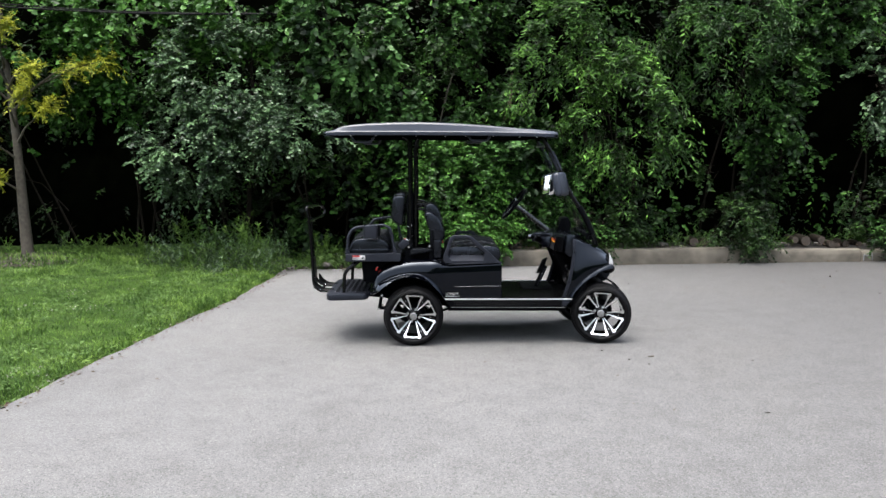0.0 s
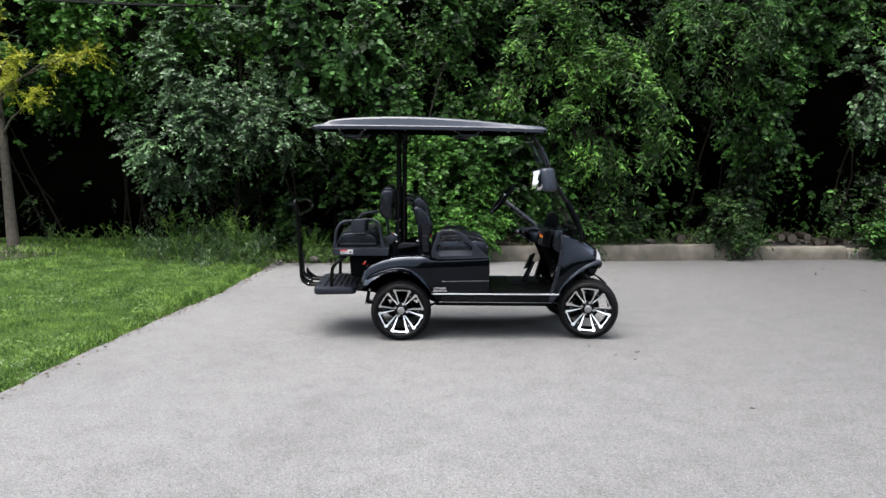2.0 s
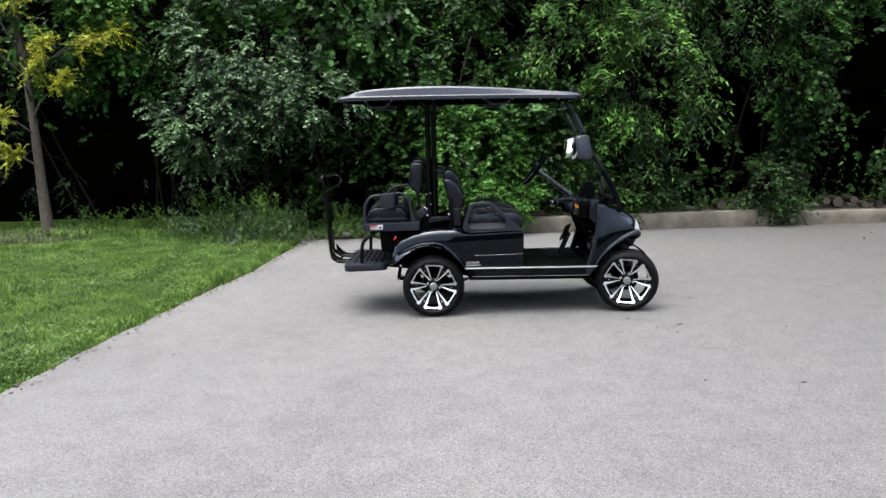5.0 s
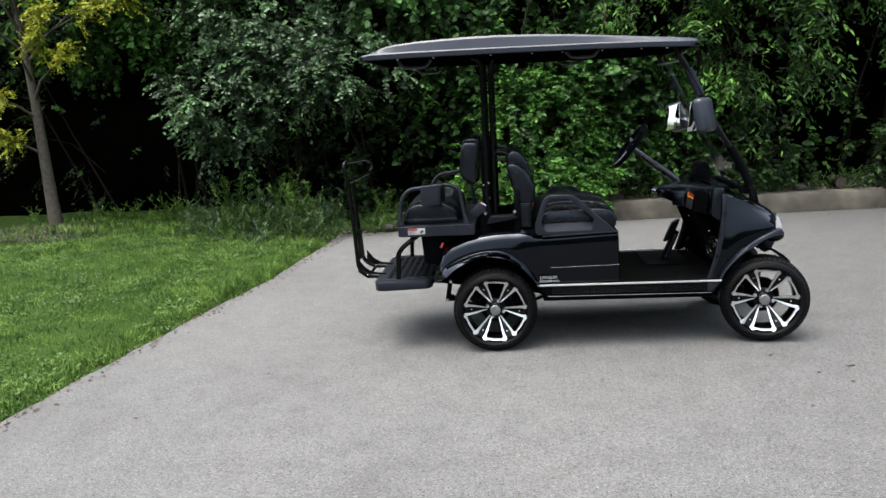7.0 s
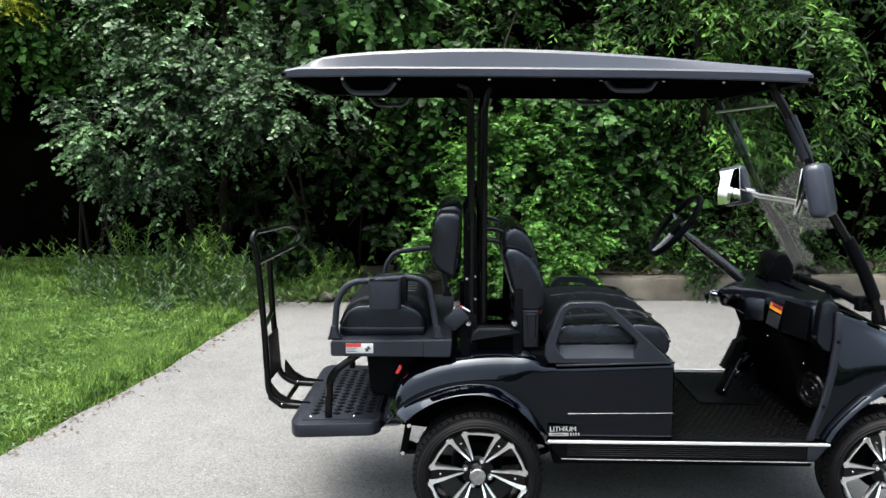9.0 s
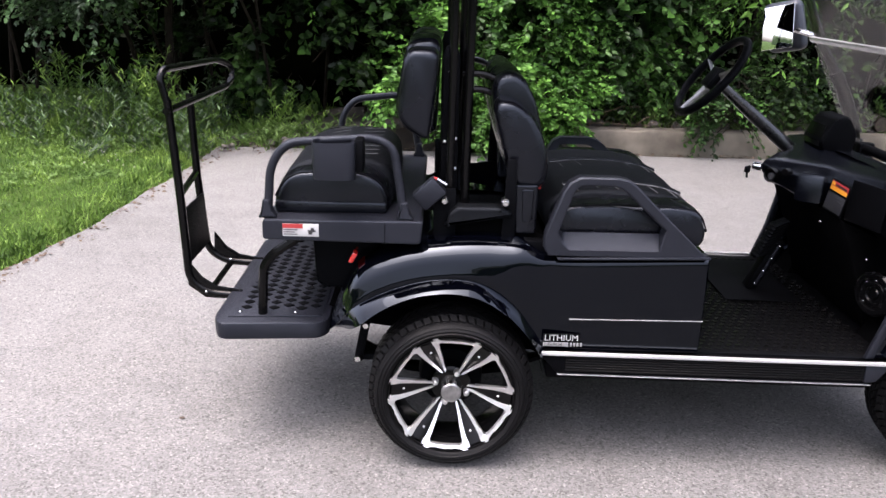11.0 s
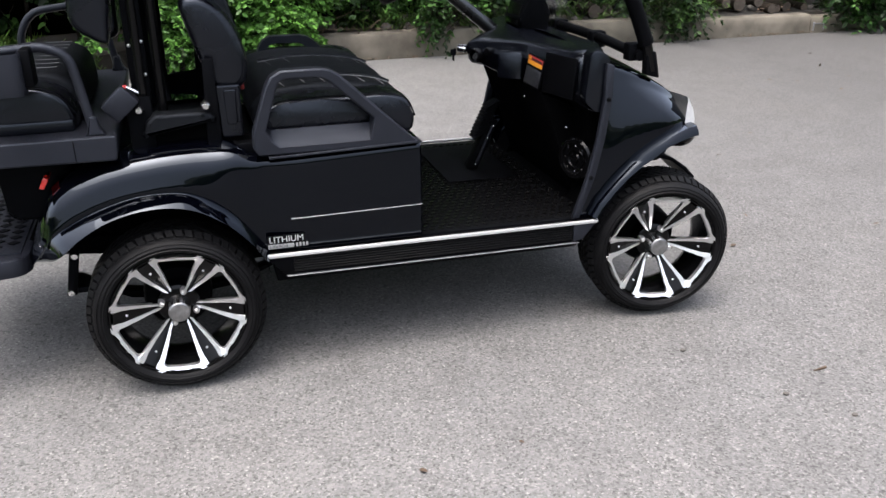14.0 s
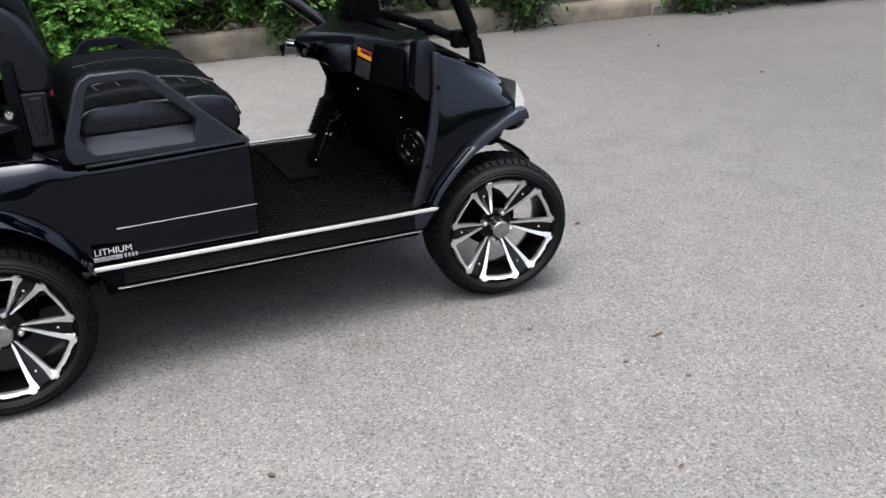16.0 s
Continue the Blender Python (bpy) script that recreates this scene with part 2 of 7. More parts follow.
# hedge greens vary at random; their low dark stops also imitate shaded leaves
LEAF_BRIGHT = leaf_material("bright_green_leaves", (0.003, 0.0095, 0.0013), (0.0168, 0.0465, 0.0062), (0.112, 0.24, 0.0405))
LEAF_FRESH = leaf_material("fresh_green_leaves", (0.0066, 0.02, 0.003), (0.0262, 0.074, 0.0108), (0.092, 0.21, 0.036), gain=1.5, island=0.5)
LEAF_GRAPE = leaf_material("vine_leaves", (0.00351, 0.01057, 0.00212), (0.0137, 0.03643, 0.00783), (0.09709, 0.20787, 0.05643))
# darker copy of the hedge greens, for foliage coloured as if shaded
LEAF_SHADED = leaf_material("shaded_green_leaves", (0.0019, 0.0056, 0.0013), (0.0060, 0.0158, 0.0035), (0.038, 0.079, 0.0175))
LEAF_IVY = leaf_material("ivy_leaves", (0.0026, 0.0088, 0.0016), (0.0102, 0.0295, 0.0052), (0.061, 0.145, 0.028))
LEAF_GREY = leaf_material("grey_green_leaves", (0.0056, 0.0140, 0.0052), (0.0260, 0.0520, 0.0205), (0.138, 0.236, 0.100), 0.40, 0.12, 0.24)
LEAF_YELLOW = leaf_material("yellow_green_leaves", (0.12, 0.15, 0.012), (0.24, 0.26, 0.018), (0.36, 0.375, 0.03), spec=0.2)
LEAF_CANOPY = leaf_material("canopy_leaves", (0.0126, 0.0252, 0.007056), (0.02016, 0.04032, 0.01008), (0.03024, 0.05544, 0.01512), through_light=0.1)
GRASS = leaf_material("grass_blades", (0.020, 0.046, 0.0075), (0.055, 0.108, 0.0165), (0.142, 0.222, 0.046), 0.6, 0.2, 0.15, 3.2, 2.2, 0.62)
WEED = leaf_material("lawn_weeds", (0.034, 0.066, 0.016), (0.058, 0.102, 0.026), (0.10, 0.155, 0.05), 0.7, 0.15, 0.12, 3.2, 1.6, 0.62)
CLOVER = leaf_material("clover_flowers", (0.1728, 0.1814, 0.1469), (0.216, 0.216, 0.1814), (0.2592, 0.2592, 0.2333), 0.8, 0.1)


def turf_material():
    m, n, l, p = material("turf")
    tc = n.new("ShaderNodeTexCoord")
    a = n.new("ShaderNodeTexNoise")
    a.inputs["Scale"].default_value, a.inputs["Detail"].default_value = 60, 5
    b = n.new("ShaderNodeTexNoise")
    b.inputs["Scale"].default_value, b.inputs["Detail"].default_value = 2.2, 4
    for t in (a, b):
        l.new(tc.outputs["Object"], t.inputs["Vector"])
    r = ramp(n, [(0.3, (0.01316, 0.02192, 0.005768)), (0.6, (0.03054, 0.06264, 0.01109)), (0.8, (0.04698, 0.08611, 0.01553))])
    l.new(a.outputs["Fac"], r.inputs["Fac"])
    r2 = ramp(n, [(0.3, (0.7, 0.75, 0.6)), (0.7, (1.15, 1.05, 0.9))])
    l.new(b.outputs["Fac"], r2.inputs["Fac"])
    mix = n.new("ShaderNodeMix")
    mix.data_type, mix.blend_type = "RGBA", "MULTIPLY"
    mix.inputs["Factor"].default_value = 1.0
    l.new(r.outputs["Color"], mix.inputs["A"])
    l.new(r2.outputs["Color"], mix.inputs["B"])
    l.new(mix.outputs["Result"], p.inputs["Base Color"])
    p.inputs["Roughness"].default_value = 1.0
    p.inputs["Specular IOR Level"].default_value = 0.1
    bp = n.new("ShaderNodeBump")
    bp.inputs["Distance"].default_value = 0.02
    l.new(a.outputs["Fac"], bp.inputs["Height"])
    l.new(bp.outputs["Normal"], p.inputs["Normal"])
    return m


TURF = turf_material()


def glass_material():
    m, n, l, p = material("windshield_glass")
    clear = n.new("ShaderNodeBsdfTransparent")
    clear.inputs["Color"].default_value = (0.90, 0.91, 0.91, 1)
    gl = n.new("ShaderNodeBsdfGlossy")
    gl.inputs["Roughness"].default_value = 0.02
    lw = n.new("ShaderNodeLayerWeight")
    fr = n.new("ShaderNodeMapRange")
    po = n.new("ShaderNodeMath")
    po.operation, po.inputs[1].default_value = "POWER", 4.0
    l.new(lw.outputs["Facing"], po.inputs[0])
    l.new(po.outputs["Value"], fr.inputs["Value"])
    fr.inputs["To Min"].default_value, fr.inputs["To Max"].default_value = 0.025, 0.3
    mix = n.new("ShaderNodeMixShader")
    l.new(fr.outputs["Result"], mix.inputs["Fac"])
    l.new(clear.outputs["BSDF"], mix.inputs[1])
    l.new(gl.outputs["BSDF"], mix.inputs[2])
    l.new(mix.outputs["Shader"], n["Material Output"].inputs["Surface"])
    return m


GLASS = glass_material()


def mirror_material():
    m, n, l, p = material("mirror_glass")
    p.inputs["Base Color"].default_value = (0.86, 0.87, 0.88, 1)
    p.inputs["Metallic"].default_value, p.inputs["Roughness"].default_value = 1.0, 0.02
    return m


MIRROR = mirror_material()

# ---- mesh helpers ----


def finish(bm, name, mat, smooth=True, sharp=38):
    bmesh.ops.recalc_face_normals(bm, faces=bm.faces)
    if smooth:
        for f in bm.faces:
            f.smooth = True
        for e in bm.edges:
            if len(e.link_faces) == 2 and e.calc_face_angle(0) > radians(sharp):
                e.smooth = False
    me = bpy.data.meshes.new(name)
    bm.to_mesh(me)
    bm.free()
    me.materials.append(mat)
    return me


ORIGIN = {}


def part(name, bm, mat, parent, label="", sharp=38):
    """One mesh, drawn in world places, as a child of a thing or part."""
    o = ORIGIN[parent.name]
    bmesh.ops.translate(bm, verts=bm.verts, vec=-o)
    ob = new(name, finish(bm, name, mat, sharp=sharp))
    ob.parent = parent
    ORIGIN[ob.name] = o
    return tagged(ob, label)


def thing(name, at, label, category, group="", kind=""):
    ob = new(name)
    ob.empty_display_size = 0.1
    ob.location = at
    ORIGIN[ob.name] = Vector(at)
    return tagged(ob, label, category, group, kind)


def solid(name, bm, mat, at, label, category, group="", kind="", sharp=38):
    """A thing of one mesh with its origin at its base."""
    bmesh.ops.translate(bm, verts=bm.verts, vec=-Vector(at))
    ob = new(name, finish(bm, name, mat, sharp=sharp))
    ob.location = at
    ORIGIN[ob.name] = Vector(at)
    return tagged(ob, label, category, group, kind)


def setting(name, bm, mat, label, category, sharp=38):
    ob = new(name, finish(bm, name, mat, sharp=sharp))
    ORIGIN[ob.name] = Vector((0, 0, 0))
    return tagged(ob, label, category, "", "structure")


def fillet(pts, r, closed=False, n=5):
    pts = [Vector(p) for p in pts]
    out = []
    k = len(pts)
    for i, p in enumerate(pts):
        if not closed and i in (0, k - 1):
            out.append(p)
            continue
        a, b = pts[i - 1], pts[(i + 1) % k]
        da, db = a - p, b - p
        d = min(r, da.length * 0.48, db.length * 0.48)
        s, e = p + da.normalized() * d, p + db.normalized() * d
        for j in range(n + 1):
            t = j / n
            out.append(s * (1 - t) ** 2 + p * 2 * t * (1 - t) + e * t * t)
    return out


def tube(bm, pts, r, seg=10, round_r=0.05, closed=False, flat=1.0, n=5):
    """A pipe through pts with rounded bends; r may be a list along the given points."""
    varied = isinstance(r, (list, tuple))
    path = [Vector(p) for p in pts] if varied or round_r == 0 else fillet(pts, round_r, closed, n)
    rs = list(r) if varied else [r] * len(path)
    k = len(path)
    up = None
    rings = []
    for i, p in enumerate(path):
        a = path[i - 1] if (i or closed) else p
        b = path[(i + 1) % k] if (i < k - 1 or closed) else p
        d = (b - a).normalized()
        if up is None:
            up = d.orthogonal().normalized()
            if abs(d.y) < 0.9:
                up = (Vector((0, 1, 0)) - d * d.y).normalized()
        up = (up - d * up.dot(d)).normalized()
        side = d.cross(up)
        rings.append([bm.verts.new(p + (up * math.cos(2 * math.pi * j / seg) * flat + side * math.sin(2 * math.pi * j / seg)) * rs[i]) for j in range(seg)])
    for i in range(k if closed else k - 1):
        a, b = rings[i], rings[(i + 1) % k]
        for j in range(seg):
            bm.faces.new((a[j], a[(j + 1) % seg], b[(j + 1) % seg], b[j]))
    if not closed:
        bm.faces.new(rings[0])
        bm.faces.new(rings[-1][::-1])
    return bm


def new_tube(*a, **k):
    return tube(bmesh.new(), *a, **k)


def box(bm, c, s, r=0.0, m=None, seg=2):
    got = bmesh.ops.create_cube(bm, size=1.0)
    vs = got["verts"]
    bmesh.ops.scale(bm, vec=s, verts=vs)
    if r:
        es = {e for v in vs for e in v.link_edges}
        vs = [v for v in bmesh.ops.bevel(bm, geom=list(es) + vs, offset=r, segments=seg, affect="EDGES", profile=0.5)["verts"]]
        vs = list({v for v in vs})
    if m is not None:
        bmesh.ops.transform(bm, matrix=m, verts=vs)
    bmesh.ops.translate(bm, vec=c, verts=vs)
    return bm


def new_box(*a, **k):
    return box(bmesh.new(), *a, **k)


def prism(poly, y0, y1, r=0.0, seg=2):
    """A side outline in x and z, drawn out from y0 to y1, with rounded edges."""
    bm = bmesh.new()
    f = bm.faces.new([bm.verts.new((x, y0, z)) for x, z in poly])
    got = bmesh.ops.extrude_face_region(bm, geom=[f])
    bmesh.ops.translate(bm, vec=(0, y1 - y0, 0), verts=[v for v in got["geom"] if isinstance(v, bmesh.types.BMVert)])
    bmesh.ops.recalc_face_normals(bm, faces=bm.faces)
    if r:
        bmesh.ops.bevel(bm, geom=list(bm.edges), offset=r, segments=seg, affect="EDGES", profile=0.5)
    return bm


def smooth_poly(pts, r, n=4):
    return [(v.x, v.y) for v in fillet([(x, z, 0) for x, z in pts], r, True, n)]


def cushion(poly, y0, y1, r=0.03, corner=0.04):
    """A padded block: the outline drawn out, with ends that swell and round off."""
    bm = bmesh.new()
    pts = smooth_poly(poly, corner, 4)
    cx, cz = sum(p[0] for p in pts) / len(pts), sum(p[1] for p in pts) / len(pts)
    rows = []
    steps = [(0.0, r), (0.10 * r, 0.62 * r), (0.3 * r, 0.3 * r), (0.62 * r, 0.08 * r), (r, 0.0)]
    ys = [(y0 + a, b) for a, b in steps] + [((y0 + y1) / 2, -0.004)] + [(y1 - a, b) for a, b in reversed(steps)]
    for y, inset in ys:
        row = []
        for x, z in pts:
            d = Vector((x - cx, z - cz))
            q = d * max(0.05, 1 - inset / max(d.length, 1e-6))
            row.append(bm.verts.new((cx + q.x, y, cz + q.y)))
        rows.append(row)
    k = len(pts)
    for a, b in zip(rows, rows[1:]):
        for j in range(k):
            bm.faces.new((a[j], a[(j + 1) % k], b[(j + 1) % k], b[j]))
    bm.faces.new(rows[0])
    bm.faces.new(rows[-1][::-1])
    return bm


def grid(bm, rows, closed=False):
    vs = [[bm.verts.new(p) for p in row] for row in rows]
    for a, b in zip(vs, vs[1:]):
        k = len(a)
        for j in range(k if closed else k - 1):
            bm.faces.new((a[j], a[(j + 1) % k], b[(j + 1) % k], b[j]))
    return vs


def lathe(profile, seg=64):
    """Turns (radius, y) round the y axis."""
    bm = bmesh.new()
    rows = [[(r * math.cos(2 * math.pi * i / seg), y, r * math.sin(2 * math.pi * i / seg)) for i in range(seg)] for r, y in profile]
    grid(bm, rows, True)
    return bm


def flip_y(bm, mid):
    for v in bm.verts:
        v.co.y = 2 * mid - v.co.y
    return bm


def interp(x, table):
    return float(np.interp(x, [a for a, _ in table], [b for _, b in table]))


def text_bm(body, size, m, depth=0.0006):
    cu = bpy.data.curves.new("lettering", "FONT")
    cu.body, cu.size, cu.extrude = body, size, depth
    ob = bpy.data.objects.new("lettering", cu)
    me = ob.to_mesh()
    bm = bmesh.new()
    bm.from_mesh(me)
    ob.to_mesh_clear()
    bpy.data.objects.remove(ob)
    bmesh.ops.transform(bm, matrix=m, verts=bm.verts)
    return bm

# ---- the ground ----
EDGE = [(-60.0, -4.6), (-12.0, -4.0), (-4.0, -3.12), (-1.64, -2.82), (-0.5, -2.68), (0.5, -2.58), (1.1, -2.48), (1.9, -2.36), (2.8, -2.24), (3.8, -2.16), (4.75, -2.12), (5.6, -2.1)]


def edge_x(y):
    return interp(y, EDGE) + 0.014 * math.sin(3.1 * y) + 0.009 * math.sin(9.7 * y + 1)


bm = bmesh.new()
grid(bm, [[(-900, -900, -0.06), (900, -900, -0.06)], [(-900, 900, -0.06), (900, 900, -0.06)]])
setting("ground", bm, TURF, "plain green and brown ground reaching the horizon", "ground")

bm = bmesh.new()
rows = []
for y in [-60, -40, -25, -15, -10, -7] + [-5 + 0.12 * i for i in range(87)]:
    e = edge_x(y)
    row = [(e, y, -0.06), (e, y, -0.012), (e + 0.03, y, 0.0)]
    row += [(x, y, 0.0) for x in (0, 4, 10, 20, 60) if x > e + 0.05]
    rows.append(row)
grid(bm, rows)
setting("road", bm, ASPHALT, "worn pale grey asphalt car park with fine aggregate", "asphalt")

bm = bmesh.new()
rows = []
for y in [-60, -30, -15, -8] + [-5 + 0.2 * i for i in range(76)] + [14, 30]:
    e = edge_x(y) if y < 5.6 else -2.1 + (y - 5.6) * 0.9
    row = []
    for d in [0.0, 0.06, 0.15, 0.3, 0.5, 0.8] + [1.2 + 0.4 * i for i in range(18)] + [12, 25, 60]:
        x = e - d
        z = -0.05 + 0.075 * min(1, d / 0.12) + 0.035 * noise.noise((x * 0.7, y * 0.7, 0)) + 0.02 * noise.noise((x * 3, y * 3, 4)) + 0.02 * min(d, 5)
        row.append((x, y, z if d else -0.055))
    rows.append(row)
grid(bm, rows)
setting("lawn", bm, TURF, "rough mown lawn with weeds beside the asphalt", "grass")


def lawn_z(x, y):
    d = edge_x(min(y, 5.6)) - x
    return -0.05 + 0.075 * min(1, max(d, 0) / 0.12) + 0.035 * noise.noise((x * 0.7, y * 0.7, 0)) + 0.02 * noise.noise((x * 3, y * 3, 4)) + 0.02 * min(max(d, 0), 5)


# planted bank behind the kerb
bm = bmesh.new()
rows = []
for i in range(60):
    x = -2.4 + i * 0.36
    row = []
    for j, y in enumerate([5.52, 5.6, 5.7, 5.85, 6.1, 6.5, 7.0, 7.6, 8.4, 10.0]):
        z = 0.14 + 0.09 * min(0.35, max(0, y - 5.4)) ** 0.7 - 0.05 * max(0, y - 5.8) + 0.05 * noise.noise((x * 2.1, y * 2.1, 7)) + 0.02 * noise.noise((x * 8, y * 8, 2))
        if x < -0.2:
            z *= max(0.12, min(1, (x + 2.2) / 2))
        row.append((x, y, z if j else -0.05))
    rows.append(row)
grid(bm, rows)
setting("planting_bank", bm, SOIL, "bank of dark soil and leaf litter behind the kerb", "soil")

# concrete kerb in cast lengths, each with rounded top edges
kerb = setting("kerb", new_box((9.0, 5.52, -0.035), (17.4, 0.2, 0.03)), CONCRETE, "low weathered concrete kerb wall along the hedge", "kerb")
for i, (x0, x1, h) in enumerate([(1.12, 4.7, 0.222), (4.71, 6.75, 0.18), (6.76, 9.6, 0.15), (9.62, 13.0, 0.15), (13.02, 17.5, 0.15)]):
    b = bmesh.new()
    n = 24
    rows = []
    for k in range(n + 1):
        x = x0 + (x1 - x0) * k / n
        w = 0.006 * noise.noise((x * 4, i, 0)) + 0.003 * noise.noise((x * 11, i, 3))
        prof = [(5.42 + w, -0.05), (5.422 + w, h * 0.5), (5.425 + w, h - 0.022), (5.438 + w, h - 0.004), (5.455, h + w), (5.60, h + 0.004 - w), (5.62, h - 0.015), (5.625, -0.05)]
        rows.append([(x, y, z) for y, z in prof])
    vs = grid(b, rows)
    b.faces.new(vs[0])
    b.faces.new(vs[-1][::-1])
    part("kerb_stone", b, CONCRETE, kerb)

for x, w, z0, z1 in ((6.80, 0.014, 0.0, 0.10), (6.93, 0.014, 0.0, 0.115), (6.865, 0.11, 0.075, 0.085)):
    part("white_mark", new_box((x, 5.418, (z0 + z1) / 2), (w, 0.01, z1 - z0), 0.002), PALE_PRINT, kerb, "worn white paint mark")

# ---- golf cart ----
MID = 0.55
cart = thing("golf_cart", (0.83, MID, 0.0), "black four-seat electric golf cart with grey roof, parked on asphalt", "golf cart")


def both(name, build, mat, parent=None, label="", sharp=38):
    """The same part on the near and on the far flank."""
    parent = parent or cart
    a = part(name, build(), mat, parent, label, sharp)
    b = part(name, flip_y(build(), MID), mat, parent, label, sharp)
    return a, b


cart.location.z = LIFT

# wheels
R_TYRE = 0.275
DISH = 0.032


def tyre_bm():
    prof = [(0.206, 0.02), (0.212, 0.010), (0.219, 0.003), (0.233, 0.000), (0.245, 0.007), (0.2525, 0.017), (0.257, 0.028), (0.261, 0.042), (0.2635, 0.10), (0.2625, 0.16), (0.2605, 0.176), (0.257, 0.188), (0.248, 0.196), (0.228, 0.198), (0.209, 0.19), (0.2, 0.175)]
    bm = lathe(prof, 72)
    # bead and rim guard rings
    for rr, yy, w in ((0.224, 0.0015, 0.003), (0.243, 0.0045, 0.002)):
        ring = []
        for i in range(72):
            a = 2 * math.pi * i / 72
            ring.append([bm.verts.new(((rr + dr) * math.cos(a), yy - dy, (rr + dr) * math.sin(a))) for dr, dy in ((-w, 0), (0, w), (w, 0))])
        for i in range(72):
            a, b = ring[i], ring[(i + 1) % 72]
            for j in range(2):
                bm.faces.new((a[j], a[j + 1], b[j + 1], b[j]))
    # tread blocks in slanted rows
    n = 58
    for row, (y0, y1, slant) in enumerate([(0.026, 0.044, 0.005), (0.047, 0.068, 0.018), (0.073, 0.096, 0.022), (0.102, 0.125, -0.022), (0.130, 0.152, -0.018), (0.157, 0.182, -0.006)]):
        for i in range(n):
            a0 = 2 * math.pi * (i + 0.5 * (row % 2)) / n
            wid = 2 * math.pi / n * 0.74
            lo, hi = [], []
            for y, off in ((y0, 0), (y1, slant / R_TYRE)):
                for a in (a0 + off, a0 + off + wid):
                    base = 0.26 if 0.04 < y < 0.16 else 0.252
                    top = R_TYRE - 0.0005 if 0.03 < y < 0.17 else 0.2605
                    lo.append(bm.verts.new((base * math.cos(a), y, base * math.sin(a))))
                    hi.append(bm.verts.new((top * math.cos(a), y, top * math.sin(a))))
            for q in ((0, 1, 3, 2),):
                bm.faces.new([hi[k] for k in q])
            for a, b in ((0, 1), (1, 3), (3, 2), (2, 0)):
                bm.faces.new((lo[a], lo[b], hi[b], hi[a]))
    return bm


def wheel_parts():
    """Meshes round a hub at the origin, with the outer face towards -y and the cap at y = 0."""
    made = {}
    made["wheel"] = (lathe([(0.212, 0.014), (0.211, 0.009), (0.207, 0.010), (0.204, 0.02), (0.194, 0.045), (0.186, 0.08), (0.184, 0.14), (0.19, 0.17), (0.204, 0.185), (0.21, 0.18), (0.2, 0.16), (0.192, 0.13), (0.195, 0.06), (0.212, 0.014)], 64), GLOSS)
    made["tyre"] = (tyre_bm(), RUBBER)
    hub = lathe([(0.0, 0.050), (0.056, 0.050), (0.066, 0.056), (0.066, 0.07), (0.064, 0.13), (0.0, 0.13)], 32)
    made["hub"] = (hub, GLOSS)
    made["brake_drum"] = (lathe([(0.0, 0.12), (0.098, 0.12), (0.105, 0.13), (0.108, 0.185), (0.0, 0.185)], 32), BLACK)
    cap = lathe([(0.0, -0.006), (0.024, -0.006), (0.0305, -0.005), (0.0325, -0.003), (0.033, 0.0)], 48)
    made["centre_cap"] = (cap, CAP_STEEL)
    made["cap_collar"] = (lathe([(0.033, -0.001), (0.0335, 0.004), (0.0335, 0.03), (0.038, 0.052)], 48), CHROME)
    # the tyre and barrel stand further out than the recessed hub
    for nm, k in (("tyre", 0.972), ("wheel", 0.955)):
        bmesh.ops.scale(made[nm][0], vec=(k, 1, k), verts=made[nm][0].verts)
        bmesh.ops.translate(made[nm][0], vec=(0, -DISH, 0), verts=made[nm][0].verts)
    return made


def plate(loop_out, loop_in, y0, y1, m, open_ends=False):
    """A strip between two outlines of equal count, in the wheel's face plane, y0 to y1."""
    bm = bmesh.new()

    def pt(u, v, y):
        q = m @ Vector((u, v)) * 0.925
        return (q.x, y + 0.030 - 0.48 * max(0, u - 0.055), q.y)

    rows = []
    for (a, b), (c, d) in zip(loop_out, loop_in):
        rows.append([pt(a, b, y1), pt(a, b, y0 + 0.0008), pt(a * 0.97 + c * 0.03, b * 0.97 + d * 0.03, y0), pt(c * 0.97 + a * 0.03, d * 0.97 + b * 0.03, y0), pt(c, d, y0 + 0.0008), pt(c, d, y1)])
    vs = grid(bm, rows)
    bm.faces.new(vs[0])
    bm.faces.new(vs[-1][::-1])
    return bm


def rot2(deg):
    return Matrix(((math.cos(radians(deg)), -math.sin(radians(deg))), (math.sin(radians(deg)), math.cos(radians(deg)))))


WHEEL_TURN = -4
LEG_OUT = [(0.050, 0.0245), (0.072, 0.0345), (0.125, 0.0535), (0.166, 0.0705), (0.190, 0.087), (0.2035, 0.0815), (0.209, 0.066), (0.2045, 0.054), (0.2035, 0.030), (0.2065, 0.022), (0.2065, 0.006)]
LEG_IN = [(0.064, 0.0225), (0.086, 0.0295), (0.130, 0.0410), (0.164, 0.0505), (0.181, 0.0560), (0.1885, 0.0570), (0.192, 0.0540), (0.1935, 0.048), (0.1945, 0.030), (0.1955, 0.022), (0.1955, 0.006)]
LEG_IN = [(a + 0.1 * (c - a), b + 0.1 * (d - b)) if i < 5 else (a, b) for i, ((a, b), (c, d)) in enumerate(zip(LEG_IN, LEG_OUT))]
TRIM_OUT = [(u, -v) for u, v in LEG_OUT] + LEG_OUT[::-1]
TRIM_IN = [(u, -v) for u, v in LEG_IN] + LEG_IN[::-1]


STEER = -8


